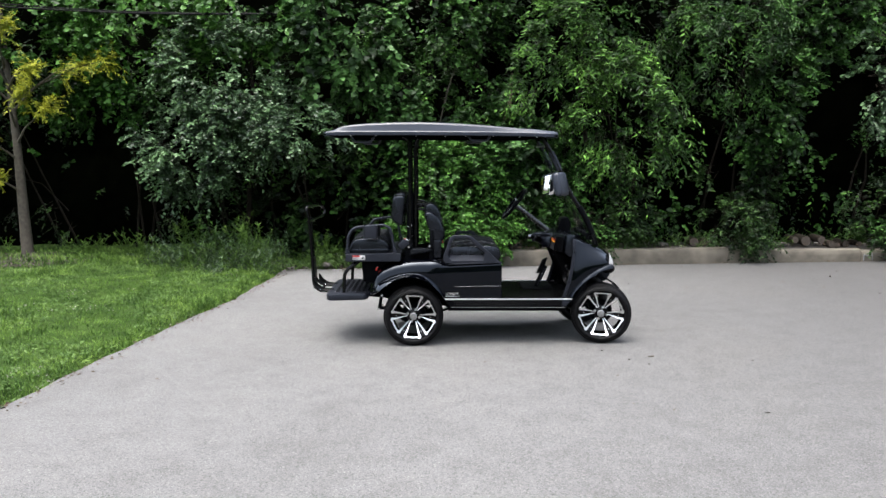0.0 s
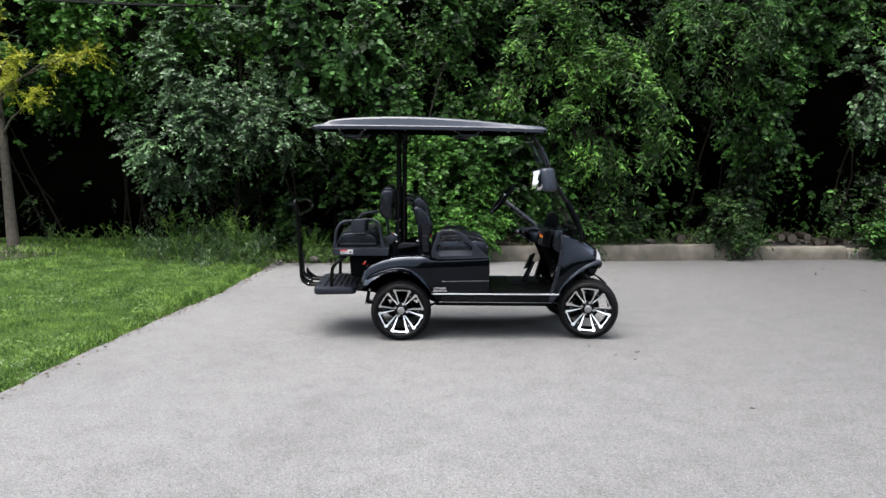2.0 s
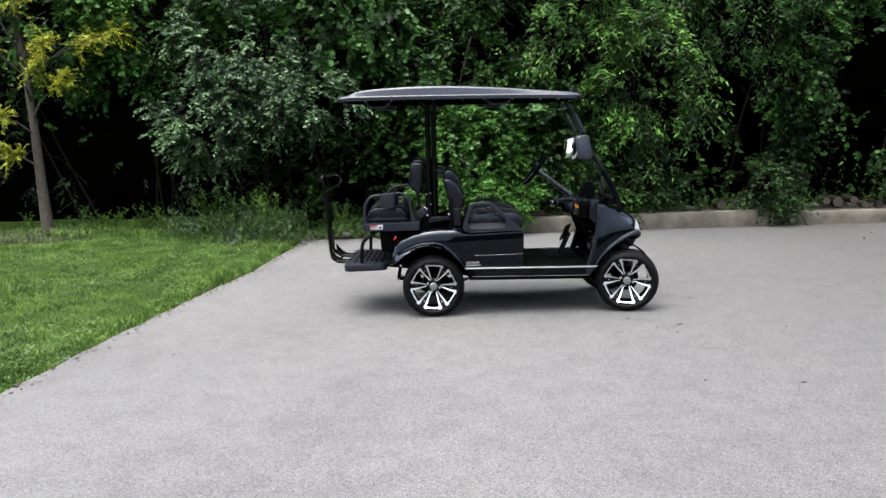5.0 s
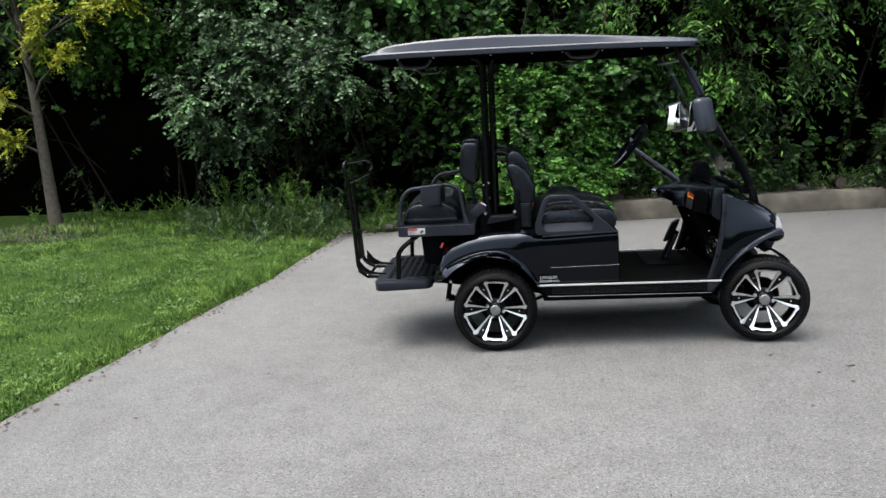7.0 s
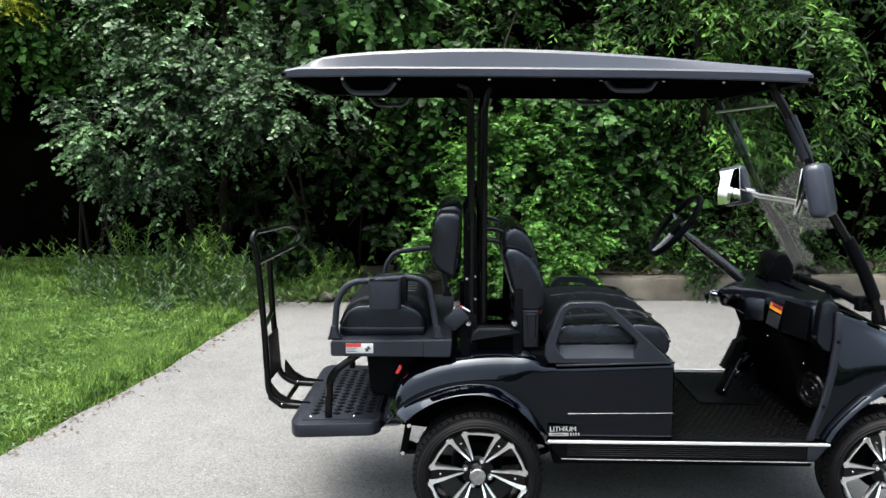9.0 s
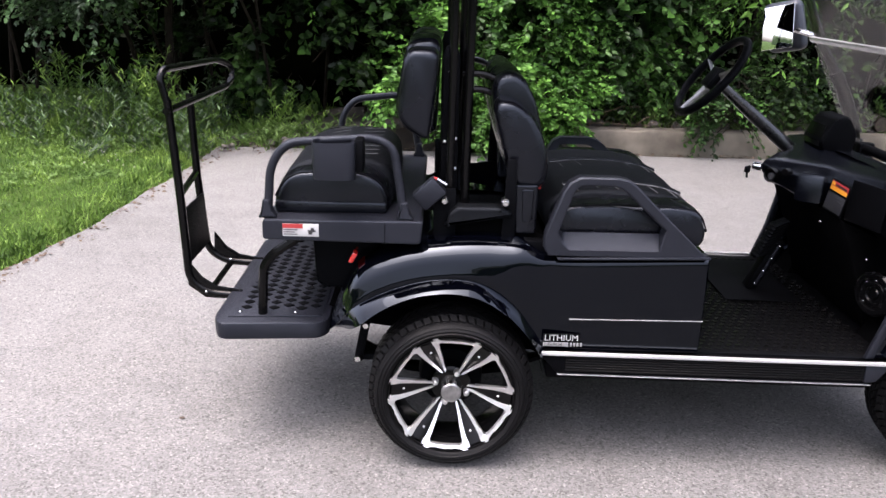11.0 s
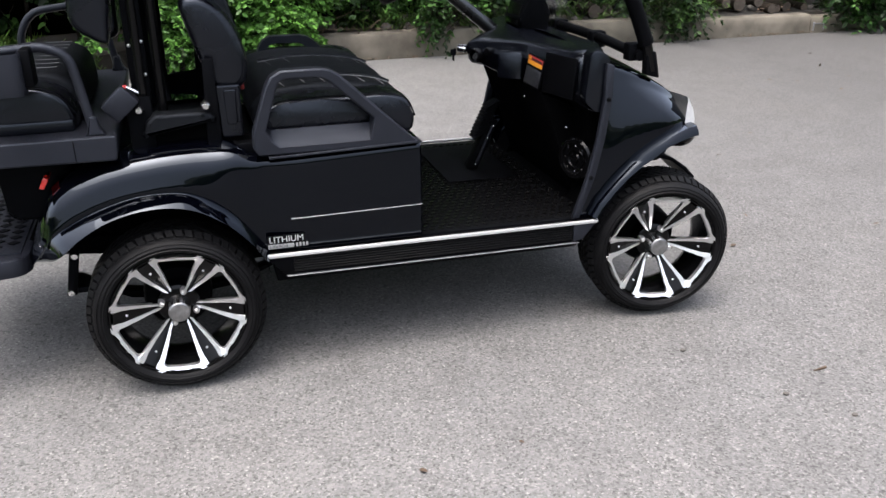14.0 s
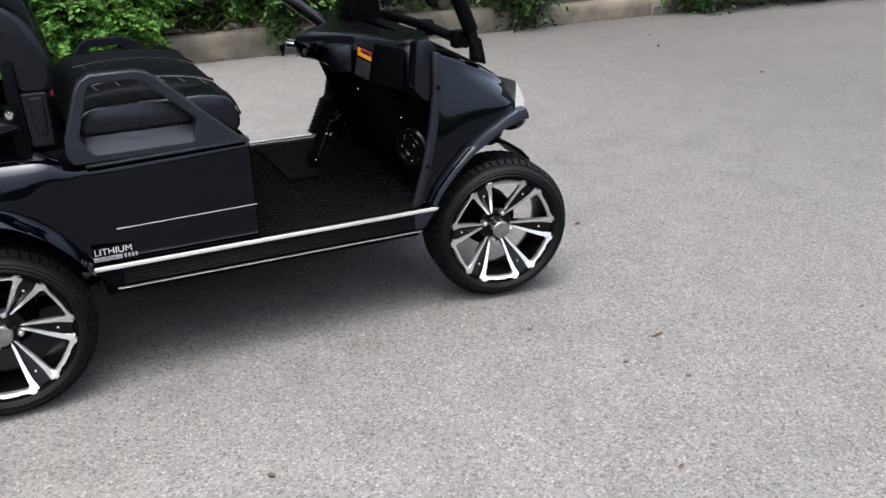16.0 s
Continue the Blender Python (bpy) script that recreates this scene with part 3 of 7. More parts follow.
def make_wheel(at, outward, steer=0):
    """One wheel with its parts; outward -1 faces -y, +1 faces +y."""
    turn = Matrix.Rotation(radians(steer) + (0 if outward < 0 else math.pi), 4, "Z")
    base = WHEEL["wheel"]
    w = new("wheel", base)
    w.parent = cart
    w.matrix_local = Matrix.Translation(Vector(at) - ORIGIN[cart.name]) @ turn
    for name, me, label in WHEEL_BITS:
        o = new(name, me)
        o.parent = w
        tagged(o, label)
    return w


WHEEL = {}
WHEEL_BITS = []
for nm, (b, mt) in wheel_parts().items():
    me = finish(b, nm, mt)
    if nm == "wheel":
        WHEEL[nm] = me
    else:
        WHEEL_BITS.append((nm, me, {"tyre": "low-profile black rubber tyre with block tread", "centre_cap": "flat silver centre cap"}.get(nm, "")))
for k in range(6):
    sp = rot2(WHEEL_TURN + 60 * k)
    half = [(0.03, 0.020), (0.07, 0.014), (0.11, 0.0185), (0.15, 0.024), (0.18, 0.029), (0.207, 0.034)]
    b = plate([(u, -v) for u, v in half], half, 0.026, 0.05, sp)
    WHEEL_BITS.append(("spoke", finish(b, "spoke", GLOSS), ""))
    b = bmesh.new()
    q = sp @ Vector((0.157, 0))
    bmesh.ops.create_uvsphere(b, u_segments=10, v_segments=6, radius=0.0042, matrix=Matrix.Translation((q.x * 0.974, 0.0035, q.y * 0.974)))
    WHEEL_BITS.append(("rivet", finish(b, "rivet", SILVER), ""))
    b = plate(TRIM_OUT, TRIM_IN, 0.018, 0.034, rot2(WHEEL_TURN + 30 + 60 * k))
    WHEEL_BITS.append(("spoke_trim", finish(b, "spoke_trim", SILVER), "machined silver spoke edge"))
for k in range(4):
    b = lathe([(0.0, 0.000), (0.006, 0.0005), (0.0092, 0.004), (0.0098, 0.012), (0.0115, 0.036)], 12)
    q = rot2(WHEEL_TURN - 16 + 90 * k) @ Vector((0.054, 0))
    bmesh.ops.translate(b, verts=b.verts, vec=(q.x, 0.026, q.y))
    WHEEL_BITS.append(("lug_nut", finish(b, "lug_nut", SILVER), ""))
for x, steer in ((0.0, 0), (1.668, STEER)):
    make_wheel((x, 0.0, 0.2672 - LIFT), -1, steer)
    make_wheel((x, 2 * MID, 0.2672 - LIFT), 1, steer)

# chassis, axles, springs
part("chassis", prism([(-0.42, 0.40), (-0.42, 0.46), (0.3, 0.40), (1.5, 0.38), (1.72, 0.46), (1.72, 0.40), (1.5, 0.27), (0.35, 0.27), (0.2, 0.33)], 0.24, 2 * MID - 0.24, 0.01), HEADLINER, cart)
# pan and block added to deepen the shadow under the cart
part("under_shade_pan", prism([(0.31, 0.29), (1.36, 0.275), (1.38, 0.33), (0.30, 0.345)], 0.05, 2 * MID - 0.05, 0.006), BLACK, cart)
part("under_shade_block", prism([(-0.2, 0.34), (0.34, 0.30), (1.30, 0.285), (1.42, 0.31), (1.40, 0.335), (-0.2, 0.40)], 0.22, 2 * MID - 0.22, 0.012), HEADLINER, cart)
for x in (0.0, 1.668):
    part("axle", new_tube([(x, 0.15, 0.262), (x, 2 * MID - 0.15, 0.262)], 0.032, 12, 0), BLACK, cart)
both("leaf_spring", lambda: prism([(-0.31, 0.30), (-0.15, 0.215), (0.0, 0.195), (0.18, 0.215), (0.42, 0.31), (0.42, 0.322), (0.18, 0.235), (0.0, 0.222), (-0.15, 0.24), (-0.31, 0.315)], 0.235, 0.285, 0.003), BLACK)


def shackle():
    b = prism([(-0.300, 0.435), (-0.270, 0.435), (-0.298, 0.29), (-0.328, 0.29)], 0.145, 0.160, 0.003)
    box(b, (-0.27, 0.2, 0.30), (0.11, 0.09, 0.02), 0.004)
    return b


for s in both("spring_shackle", shackle, BLACK):
    pass
for x, z in ((-0.285, 0.423), (-0.313, 0.303)):
    b = lathe([(0.0, -0.008), (0.009, -0.007), (0.012, 0.0), (0.012, 0.01)], 12)
    bmesh.ops.translate(b, verts=b.verts, vec=(x, 0.138, z))
    part("bolt", b, CHROME, cart)

# rear body with wing, door panel and wheel arch
TOP = [(-0.404, 0.437), (-0.385, 0.50), (-0.360, 0.560), (-0.335, 0.615), (-0.31, 0.657), (-0.27, 0.688), (-0.225, 0.712), (-0.16, 0.734), (-0.09, 0.749), (0.0, 0.759), (0.075, 0.763), (0.15, 0.762), (0.193, 0.756), (0.23, 0.742), (0.262, 0.723), (0.29, 0.713), (0.32, 0.710), (0.5, 0.714), (0.782, 0.722)]
ARCH_IN = [(-0.352, 0.442), (-0.304, 0.482), (-0.24, 0.535), (-0.164, 0.577), (-0.085, 0.600), (-0.01, 0.606), (0.055, 0.597), (0.112, 0.574), (0.18, 0.526), (0.237, 0.464), (0.27, 0.414), (0.285, 0.395)]
ARCH_OUT = [(-0.402, 0.425), (-0.33, 0.522), (-0.25, 0.575), (-0.168, 0.610), (-0.085, 0.632), (0.0, 0.638), (0.075, 0.627), (0.145, 0.590), (0.205, 0.537), (0.25, 0.475), (0.287, 0.420), (0.295, 0.395)]


def rear_body():
    bm = bmesh.new()
    rows = []
    xs = [-0.404, -0.392, -0.38, -0.36, -0.335, -0.31, -0.28, -0.25, -0.2, -0.15, -0.1, -0.05, 0.0, 0.05, 0.1, 0.15, 0.18, 0.2, 0.22, 0.24, 0.26, 0.28, 0.3, 0.33, 0.4, 0.5, 0.6, 0.7, 0.782, 0.788]
    for x in xs:
        zt = interp(x, TOP)
        zb = interp(x, [(a, b - 0.012) for a, b in ARCH_OUT]) if x < 0.293 else 0.405
        ys = 0.018 + 0.10 * max(0, (-0.30 - x) / 0.1) ** 2 + (0.006 if x > 0.785 else 0) + 0.012 * max(0, 1 - abs(x - 0.3) / 0.1)
        rr = 0.11 if x < 0.15 else interp(x, [(0.15, 0.11), (0.3, 0.035), (0.8, 0.028)])
        rr = min(rr, max(0.01, zt - zb))
        row = [(x, 0.42, zt - 0.002), (x, ys + rr + 0.06, zt)]
        for k in range(7):
            a = math.pi / 2 * k / 6
            row.append((x, ys + rr * (1 - math.sin(a)), zt - rr * 0.85 * (1 - math.cos(a))))
        z1 = zt - rr * 0.85
        for t in (0.2, 0.5, 0.8, 1.0):
            row.append((x, ys - 0.006 * math.sin(math.pi * t), z1 + (min(zb, z1 - 0.004) - z1) * t))
        rows.append(row)
    vs = grid(bm, rows)
    bm.faces.new(vs[0])
    bm.faces.new(vs[-1][::-1])
    return bm


def along(line, t):
    """The point at t on a smooth curve through the line's points."""
    i = min(int(t), len(line) - 2)
    p = [Vector(line[max(0, min(len(line) - 1, i + k))]) for k in (-1, 0, 1, 2)]
    f = t - i
    return 0.5 * (2 * p[1] + (p[2] - p[0]) * f + (2 * p[0] - 5 * p[1] + 4 * p[2] - p[3]) * f * f + (3 * p[1] - p[0] - 3 * p[2] + p[3]) * f ** 3)


def arch_lip():
    bm = bmesh.new()
    rows = []
    n = 66
    for i in range(n + 1):
        t = i / n * (len(ARCH_IN) - 1)
        a, b = along(ARCH_OUT, t), along(ARCH_IN, t)
        back = 0.09 * max(0, (-0.29 - a.x) / 0.1) ** 2
        def at(s, y):
            q = a + (b - a) * s
            return (q.x, y + back, q.y)
        rows.append([at(0.0, 0.03), at(0.0, 0.014), at(0.06, 0.008), at(0.5, -0.014), at(0.9, -0.033), at(0.98, -0.036), at(1.03, -0.03), at(0.98, 0.02), at(0.9, 0.16)])
    grid(bm, rows)
    return bm


for body in both("body_side", rear_body, PAINT, None, "gloss navy-black painted rear wing and side panel"):
    pass
both("wheel_arch", arch_lip, PAINT)


def wheel_house(pts, y0, y1):
    bm = bmesh.new()
    rows = [[(x, y0, z), (x, y1, z)] for x, z in pts]
    vs = grid(bm, rows)
    bm.faces.new([r[1] for r in vs])
    return bm


both("wheel_well", lambda: wheel_house([(-0.32, 0.478)] + [(x, z - 0.002) for x, z in ARCH_IN[1:-1]] + [(0.29, 0.33)], 0.0, 0.27), HEADLINER)


def slim(x0, z0, x1, z1, h, y0, y1):
    return lambda: prism([(x0, z0), (x1, z1), (x1, z1 + h), (x0, z0 + h)], y0, y1, 0.0012, 1)


both("panel_ledge", slim(0.315, 0.7095, 0.786, 0.7205, 0.007, 0.006, 0.06), GREY_BLACK)
both("panel_line", slim(0.365, 0.5125, 0.787, 0.5145, 0.0019, 0.0085, 0.02), PALE_PRINT, None, "thin silver line")
both("seat_box", lambda: prism([(-0.25, 0.42), (0.27, 0.42), (0.30, 0.40), (0.786, 0.40), (0.786, 0.715), (0.3, 0.705), (-0.2, 0.74)], 0.26, MID, 0.006), HEADLINER)
both("seat_box_front", lambda: prism([(0.776, 0.40), (0.7855, 0.40), (0.7835, 0.716), (0.774, 0.716)], 0.03, MID, 0.002), BLACK)

# lettering badge on the rear panel
part("badge_lettering", text_bm("LITHIUM", 0.0285, pose(0.290, 0.0085, 0.4410, 90, 0, 0), 0.0003), WHITE, cart, "small white lettering badge")
b = prism([(0.287, 0.4395), (0.402, 0.4395), (0.402, 0.4645), (0.287, 0.4645)], 0.0098, 0.0125)
part("badge_plate", b, BLACK, cart)
part("badge_bar", new_box((0.327, 0.0085, 0.428), (0.08, 0.002, 0.014), 0.0008), PALE_PRINT, cart)
for k in range(4):
    part("badge_tick", new_box((0.376 + 0.0105 * k, 0.0085, 0.428), (0.0065, 0.002, 0.013), 0.0006), PALE_PRINT, cart)
part("badge_script", text_bm("LiFePO4", 0.0165, pose(0.2905, 0.0073, 0.4225, 90, 0, 0), 0.0003), INK, cart)

# sill: pale strip over a ribbed step panel
both("sill_strip", lambda: prism([(0.274, 0.4005), (1.402, 0.3855), (1.408, 0.396), (0.270, 0.4115)], -0.018, -0.004, 0.002), TRIM, None, "pale aluminium strip")
for s in both("sill_panel", lambda: prism([(0.275, 0.3995), (1.40, 0.3845), (1.345, 0.318), (0.335, 0.334)], -0.006, 0.05, 0.004), BLACK):
    pass
for k in range(6):
    z = 0.345 + 0.0085 * k
    both("sill_rib", lambda z=z: prism([(0.36, z), (1.315, z - 0.0135), (1.315, z - 0.0085), (0.36, z + 0.005)], -0.011, 0.0, 0.0012, 1), RUBBER)
both("sill_edge", lambda: prism([(0.337, 0.331), (1.343, 0.3155), (1.343, 0.3168), (0.337, 0.3324)], -0.012, 0.02, 0.001, 1), PALE_PRINT)
both("sill_end", lambda: prism([(1.318, 0.325), (1.355, 0.3285), (1.398, 0.3835), (1.318, 0.3848)], -0.0125, 0.0, 0.002), GREY_BLACK)

# floor with a rubber mat
floor_pan = part("floor_pan", prism([(0.78, 0.345), (1.46, 0.335), (1.56, 0.55), (1.54, 0.56), (1.44, 0.392), (0.78, 0.402)], 0.035, 2 * MID - 0.035, 0.004), BLACK, cart)
b = bmesh.new()
for i in range(20):
    for j in range(34):
        x, y = 0.80 + 0.031 * i + (0.015 if j % 2 else 0), 0.06 + 0.0288 * j
        if x < 1.40:
            z = 0.4035 - 0.0145 * (x - 0.78)
            box(b, (x, y, z), (0.020, 0.011, 0.006), 0, Matrix.Rotation(radians(28 if j % 2 else -28), 4, "Z"))
for f in b.faces:
    f.smooth = False
part("floor_mat", b, MAT, floor_pan, "black rubber mat with raised bars")
part("pedal_plate", prism([(1.03, 0.404), (1.30, 0.401), (1.32, 0.405), (1.03, 0.410)], 0.50, 0.98, 0.002), BLACK, floor_pan)

# pedals with bellows and links
for y, w in ((0.64, 0.05),):
    pedal = part("pedal", prism([(1.145, 0.415), (1.185, 0.405), (1.275, 0.60), (1.24, 0.62)], y - w / 2, y + w / 2, 0.006), BLACK, cart)
    for k in range(10):
        t = k / 9
        part("bellows_fold", new_box((1.20 + 0.05 * t, y, 0.555 + 0.115 * t), (0.07 - 0.012 * t, w + 0.016, 0.007), 0.002, Matrix.Rotation(radians(-26), 4, "Y")), BLACK, pedal)
    part("pedal_link", prism([(1.172, 0.43), (1.182, 0.425), (1.252, 0.585), (1.245, 0.588)], y - w / 2 - 0.006, y - w / 2, 0.001), GREY_BLACK, pedal)
    for k in range(4):
        t = k / 3
        bb = bmesh.new()
        bmesh.ops.create_uvsphere(bb, u_segments=8, v_segments=6, radius=0.0045, matrix=Matrix.Translation((1.175 + 0.075 * t, y - w / 2 - 0.008, 0.435 + 0.15 * t)))
        part("screw", bb, CHROME, pedal)

# front body: firewall, bonnet, wings, lamps
part("firewall", prism([(1.44, 0.39), (1.50, 0.39), (1.56, 0.88), (1.40, 0.90), (1.42, 0.70)], 0.13, 2 * MID - 0.13, 0.01), HEADLINER, cart)
HOOD_TOP = [(1.36, 0.935), (1.44, 0.918), (1.50, 0.898), (1.572, 0.872), (1.63, 0.846), (1.688, 0.815), (1.735, 0.782), (1.758, 0.755), (1.772, 0.70)]
FLARE_OUT = [(1.385, 0.405), (1.411, 0.453), (1.443, 0.492), (1.481, 0.533), (1.525, 0.574), (1.571, 0.611), (1.625, 0.645), (1.682, 0.674), (1.735, 0.695), (1.765, 0.699)]
FLARE_IN = [(1.405, 0.400), (1.433, 0.450), (1.470, 0.492), (1.518, 0.539), (1.565, 0.572), (1.610, 0.597), (1.655, 0.628), (1.705, 0.647), (1.748, 0.657), (1.770, 0.661)]


REAR_EDGE = [(0.395, 1.337), (0.54, 1.385), (0.67, 1.414), (0.806, 1.430), (0.93, 1.432)]


def bonnet():
    """Flanks that lean in towards a firm top edge, and a crowned top."""
    bm = bmesh.new()
    rows = []
    us = [0, 0.04, 0.1, 0.18, 0.28, 0.38, 0.48, 0.58, 0.68, 0.77, 0.85, 0.91, 0.95, 0.98, 1.0]
    for u in us:
        def at(z):
            return interp(z, REAR_EDGE) * (1 - u) + 1.768 * u
        zt = interp(at(0.9), HOOD_TOP)
        zb = 0.6
        for k in range(12):
            zb = 0.5 * zb + 0.5 * (interp(at(zb), [(1.30, 0.385), (1.385, 0.405)] + FLARE_OUT) - 0.008)
        zb = min(zb, zt - 0.03)
        front = max(0, (at(zt) - 1.68) / 0.09) ** 2
        ys = 0.024 + 0.035 * front
        row = []
        for s in (0.0, 0.2, 0.4, 0.55, 0.7, 0.82, 0.92, 1.0):
            z = zb + (zt - 0.02 - zb) * s
            row.append((at(z), ys + 0.115 * max(0, s - 0.25) ** 1.7, z))
        y1 = row[-1][1]
        for a in (30, 60, 90):
            row.append((at(zt), y1 + 0.022 * (1 - math.cos(radians(a))), zt - 0.02 + 0.02 * math.sin(radians(a))))
        for y, dz in ((0.18, 0.010), (0.28, 0.018), (0.4, 0.026), (MID, 0.030)):
            row.append((at(zt) + 0.02 * front, y, zt + dz))
        rows.append(row + [(a, 2 * MID - yy, c) for a, yy, c in row[-2::-1]])
    vs = grid(bm, rows)
    bm.faces.new(vs[-1])
    return bm


part("bonnet", bonnet(), PAINT, cart, "gloss navy-black front cowl")


def front_flare():
    bm = bmesh.new()
    rows = []
    n = 40
    for i in range(n + 1):
        t = i / n * 9
        a = Vector((np.interp(t, range(10), [p[0] for p in FLARE_OUT]), np.interp(t, range(10), [p[1] for p in FLARE_OUT])))
        b = Vector((np.interp(t, range(10), [p[0] for p in FLARE_IN]), np.interp(t, range(10), [p[1] for p in FLARE_IN])))
        def at(s, y):
            q = a + (b - a) * s
            return (q.x, y, q.y)
        rows.append([at(0.0, 0.06), at(0.0, 0.02), at(0.12, -0.004), at(0.5, -0.014), at(0.9, -0.018), at(1.0, -0.012), at(1.0, 0.02), at(0.85, 0.12)])
    vs = grid(bm, rows)
    bm.faces.new(vs[-1])
    return bm


both("front_flare", front_flare, PAINT, None, "gloss black plastic wing flare")
both("front_wheel_well", lambda: wheel_house([(1.37, 0.33)] + [(x, z - 0.003) for x, z in FLARE_IN[1:-1]], 0.01, 0.24), HEADLINER)
both("door_pillar", lambda: prism([(1.322, 0.395), (1.352, 0.395), (1.402, 0.542), (1.430, 0.67), (1.446, 0.806), (1.446, 0.918), (1.418, 0.925), (1.416, 0.806), (1.399, 0.67), (1.371, 0.54)], 0.014, 0.034, 0.006), GREY_BLACK, None, "charcoal plastic edge strip")
for x, z in ((1.443, 0.806), (1.396, 0.54)):
    bb = lathe([(0.0, -0.004), (0.006, -0.003), (0.008, 0.0), (0.008, 0.006)], 10)
    bmesh.ops.translate(bb, verts=bb.verts, vec=(x - 0.012, 0.012, z))
    part("bolt", bb, BLACK, cart)


def headlamp():
    bm = bmesh.new()
    rows = []
    for k in range(9):
        y = 0.035 + 0.024 * k
        x = 1.750 + 0.033 * (k / 8) ** 0.6
        rows.append([(x - 0.004, y, 0.785 - 0.002 * k), (x, y - 0.004, 0.775 - 0.002 * k), (x + 0.016, y - 0.006, 0.745), (x + 0.026, y - 0.006, 0.71), (x + 0.028, y - 0.002, 0.688), (x - 0.008, y, 0.684)])
    vs = grid(bm, rows)
    bm.faces.new(vs[0])
    bm.faces.new(vs[-1][::-1])
    return bm


both("headlamp", headlamp, CLEAR_LENS, None, "clear headlamp lens")


def bumper_end():
    bm = bmesh.new()
    bmesh.ops.create_uvsphere(bm, u_segments=20, v_segments=12, radius=1.0)
    bmesh.ops.scale(bm, vec=(0.06, 0.055, 0.042), verts=bm.verts)
    bmesh.ops.translate(bm, vec=(1.742, 0.07, 0.648), verts=bm.verts)
    return bm


both("bumper_end", bumper_end, GLOSS)
part("front_bumper", prism(smooth_poly([(1.70, 0.52), (1.75, 0.53), (1.785, 0.60), (1.785, 0.67), (1.75, 0.69), (1.68, 0.66)], 0.03), 0.16, 2 * MID - 0.16, 0.012), GREY_BLACK, cart)
both("inner_fender", lambda: prism([(1.60, 0.588), (1.684, 0.574), (1.75, 0.553), (1.811, 0.512), (1.852, 0.470), (1.842, 0.463), (1.80, 0.502), (1.745, 0.541), (1.68, 0.560), (1.60, 0.575)], 0.10, 0.27, 0.003), BLACK)

# dashboard, bowed towards the seats in the middle
DASH_X = [(0.05, 1.36), (0.12, 1.335), (0.22, 1.31), (0.34, 1.278), (0.39, 1.255), (0.46, 1.18), (0.55, 1.105), (0.64, 1.16), (0.72, 1.255), (0.88, 1.31), (1.05, 1.36)]
DASH_LOW = [(0.05, 0.745), (0.12, 0.762), (0.22, 0.786), (0.32, 0.80), (0.46, 0.812), (0.53, 0.842), (0.57, 0.842), (0.66, 0.81), (0.8, 0.785), (1.05, 0.745)]


def dashboard():
    bm = bmesh.new()
    rows = []
    for k in range(41):
        y = 0.075 + (2 * MID - 0.15) * k / 40
        xf, zl = interp(y, DASH_X), interp(y, DASH_LOW)
        zt = 0.957 - 0.014 * math.sin(math.pi * k / 40)
        e = 0.03 * max(0, 1 - min(k, 40 - k) / 2.0) ** 1.5
        xb = 1.445 + 0.09 * min(1, min(k, 40 - k) / 10)
        prof = [(xb - 0.005, zl + 0.05), (xf + 0.10 - e, zl + 0.004 + e), (xf + 0.055, zl + 0.002), (xf + 0.03 + e, zl + 0.016 + e), (xf + 0.012 + e, zl + 0.05), (xf + e, (zl + zt) / 2 + 0.02), (xf + 0.004 + e, zt - 0.045), (xf + 0.016 + e, zt - 0.018 - e), (xf + 0.04, zt - 0.004 - e), (xf + 0.09 - e, zt - e), (xb - 0.01, zt - 0.005 - e), (xb, zt - 0.03 - e)]
        rows.append([(x, y, z) for x, z in prof])
    vs = grid(bm, rows)
    bm.faces.new(vs[0])
    bm.faces.new(vs[-1][::-1])
    return bm


dash = part("dashboard", dashboard(), BEZEL, cart, "black moulded dashboard")


def on_dash(y, h, out=0.004):
    """A pose on the dash face at y and height h, its x along the face and its z outwards."""
    x = interp(y, DASH_X)
    x2 = interp(y + 0.04, DASH_X)
    along = Vector((x2 - x, 0.04, 0)).normalized()
    up = Vector((0.12, 0.0, 0.99)).normalized()
    out_v = along.cross(up).normalized()
    if out_v.x > 0:
        out_v = -out_v
    up = out_v.cross(along)
    if up.z < 0:
        up, along = -up, -along
    m = Matrix((along, up, out_v)).transposed().to_4x4()
    m.translation = Vector((x, y, h)) + out_v * (out + 0.002)
    return m


def dash_box(w, h, d, m, r=0.004):
    b = new_box((0, 0, 0), (w, h, d), r)
    bmesh.ops.transform(b, matrix=m, verts=b.verts)
    return b


# a flat black plate imitates the shaded depth of the pocket
part("pocket_shade", dash_box(0.165, 0.135, 0.008, on_dash(0.168, 0.862, 0.001), 0.003), BLACK, dash, "open black pocket")
part("end_bezel", prism(smooth_poly([(1.352, 0.80), (1.365, 0.958), (1.395, 0.965), (1.436, 0.945), (1.445, 0.80), (1.405, 0.752)], 0.022), 0.03, 0.085, 0.004), BEZEL, dash, "smooth charcoal end bezel")
part("switch_panel", dash_box(0.095, 0.10, 0.044, on_dash(0.405, 0.862, 0.001), 0.012), BEZEL, dash)
b = lathe([(0.0, -0.012), (0.012, -0.012), (0.0145, -0.008), (0.0145, 0.02)], 16)
bmesh.ops.transform(b, matrix=on_dash(0.463, 0.905, 0.012) @ pose(0, 0, 0, -90, 0, 0), verts=b.verts)
part("switch_knob", b, GLOSS, dash)
b = lathe([(0.017, -0.01), (0.023, -0.012), (0.027, -0.006), (0.027, 0.02)], 20)
bmesh.ops.transform(b, matrix=on_dash(0.505, 0.885, 0.012) @ pose(0, 0, 0, -90, 0, 0), verts=b.verts)
part("switch_ring", b, GLOSS, dash)
tilt = Matrix.Rotation(radians(-9), 4, "Z")
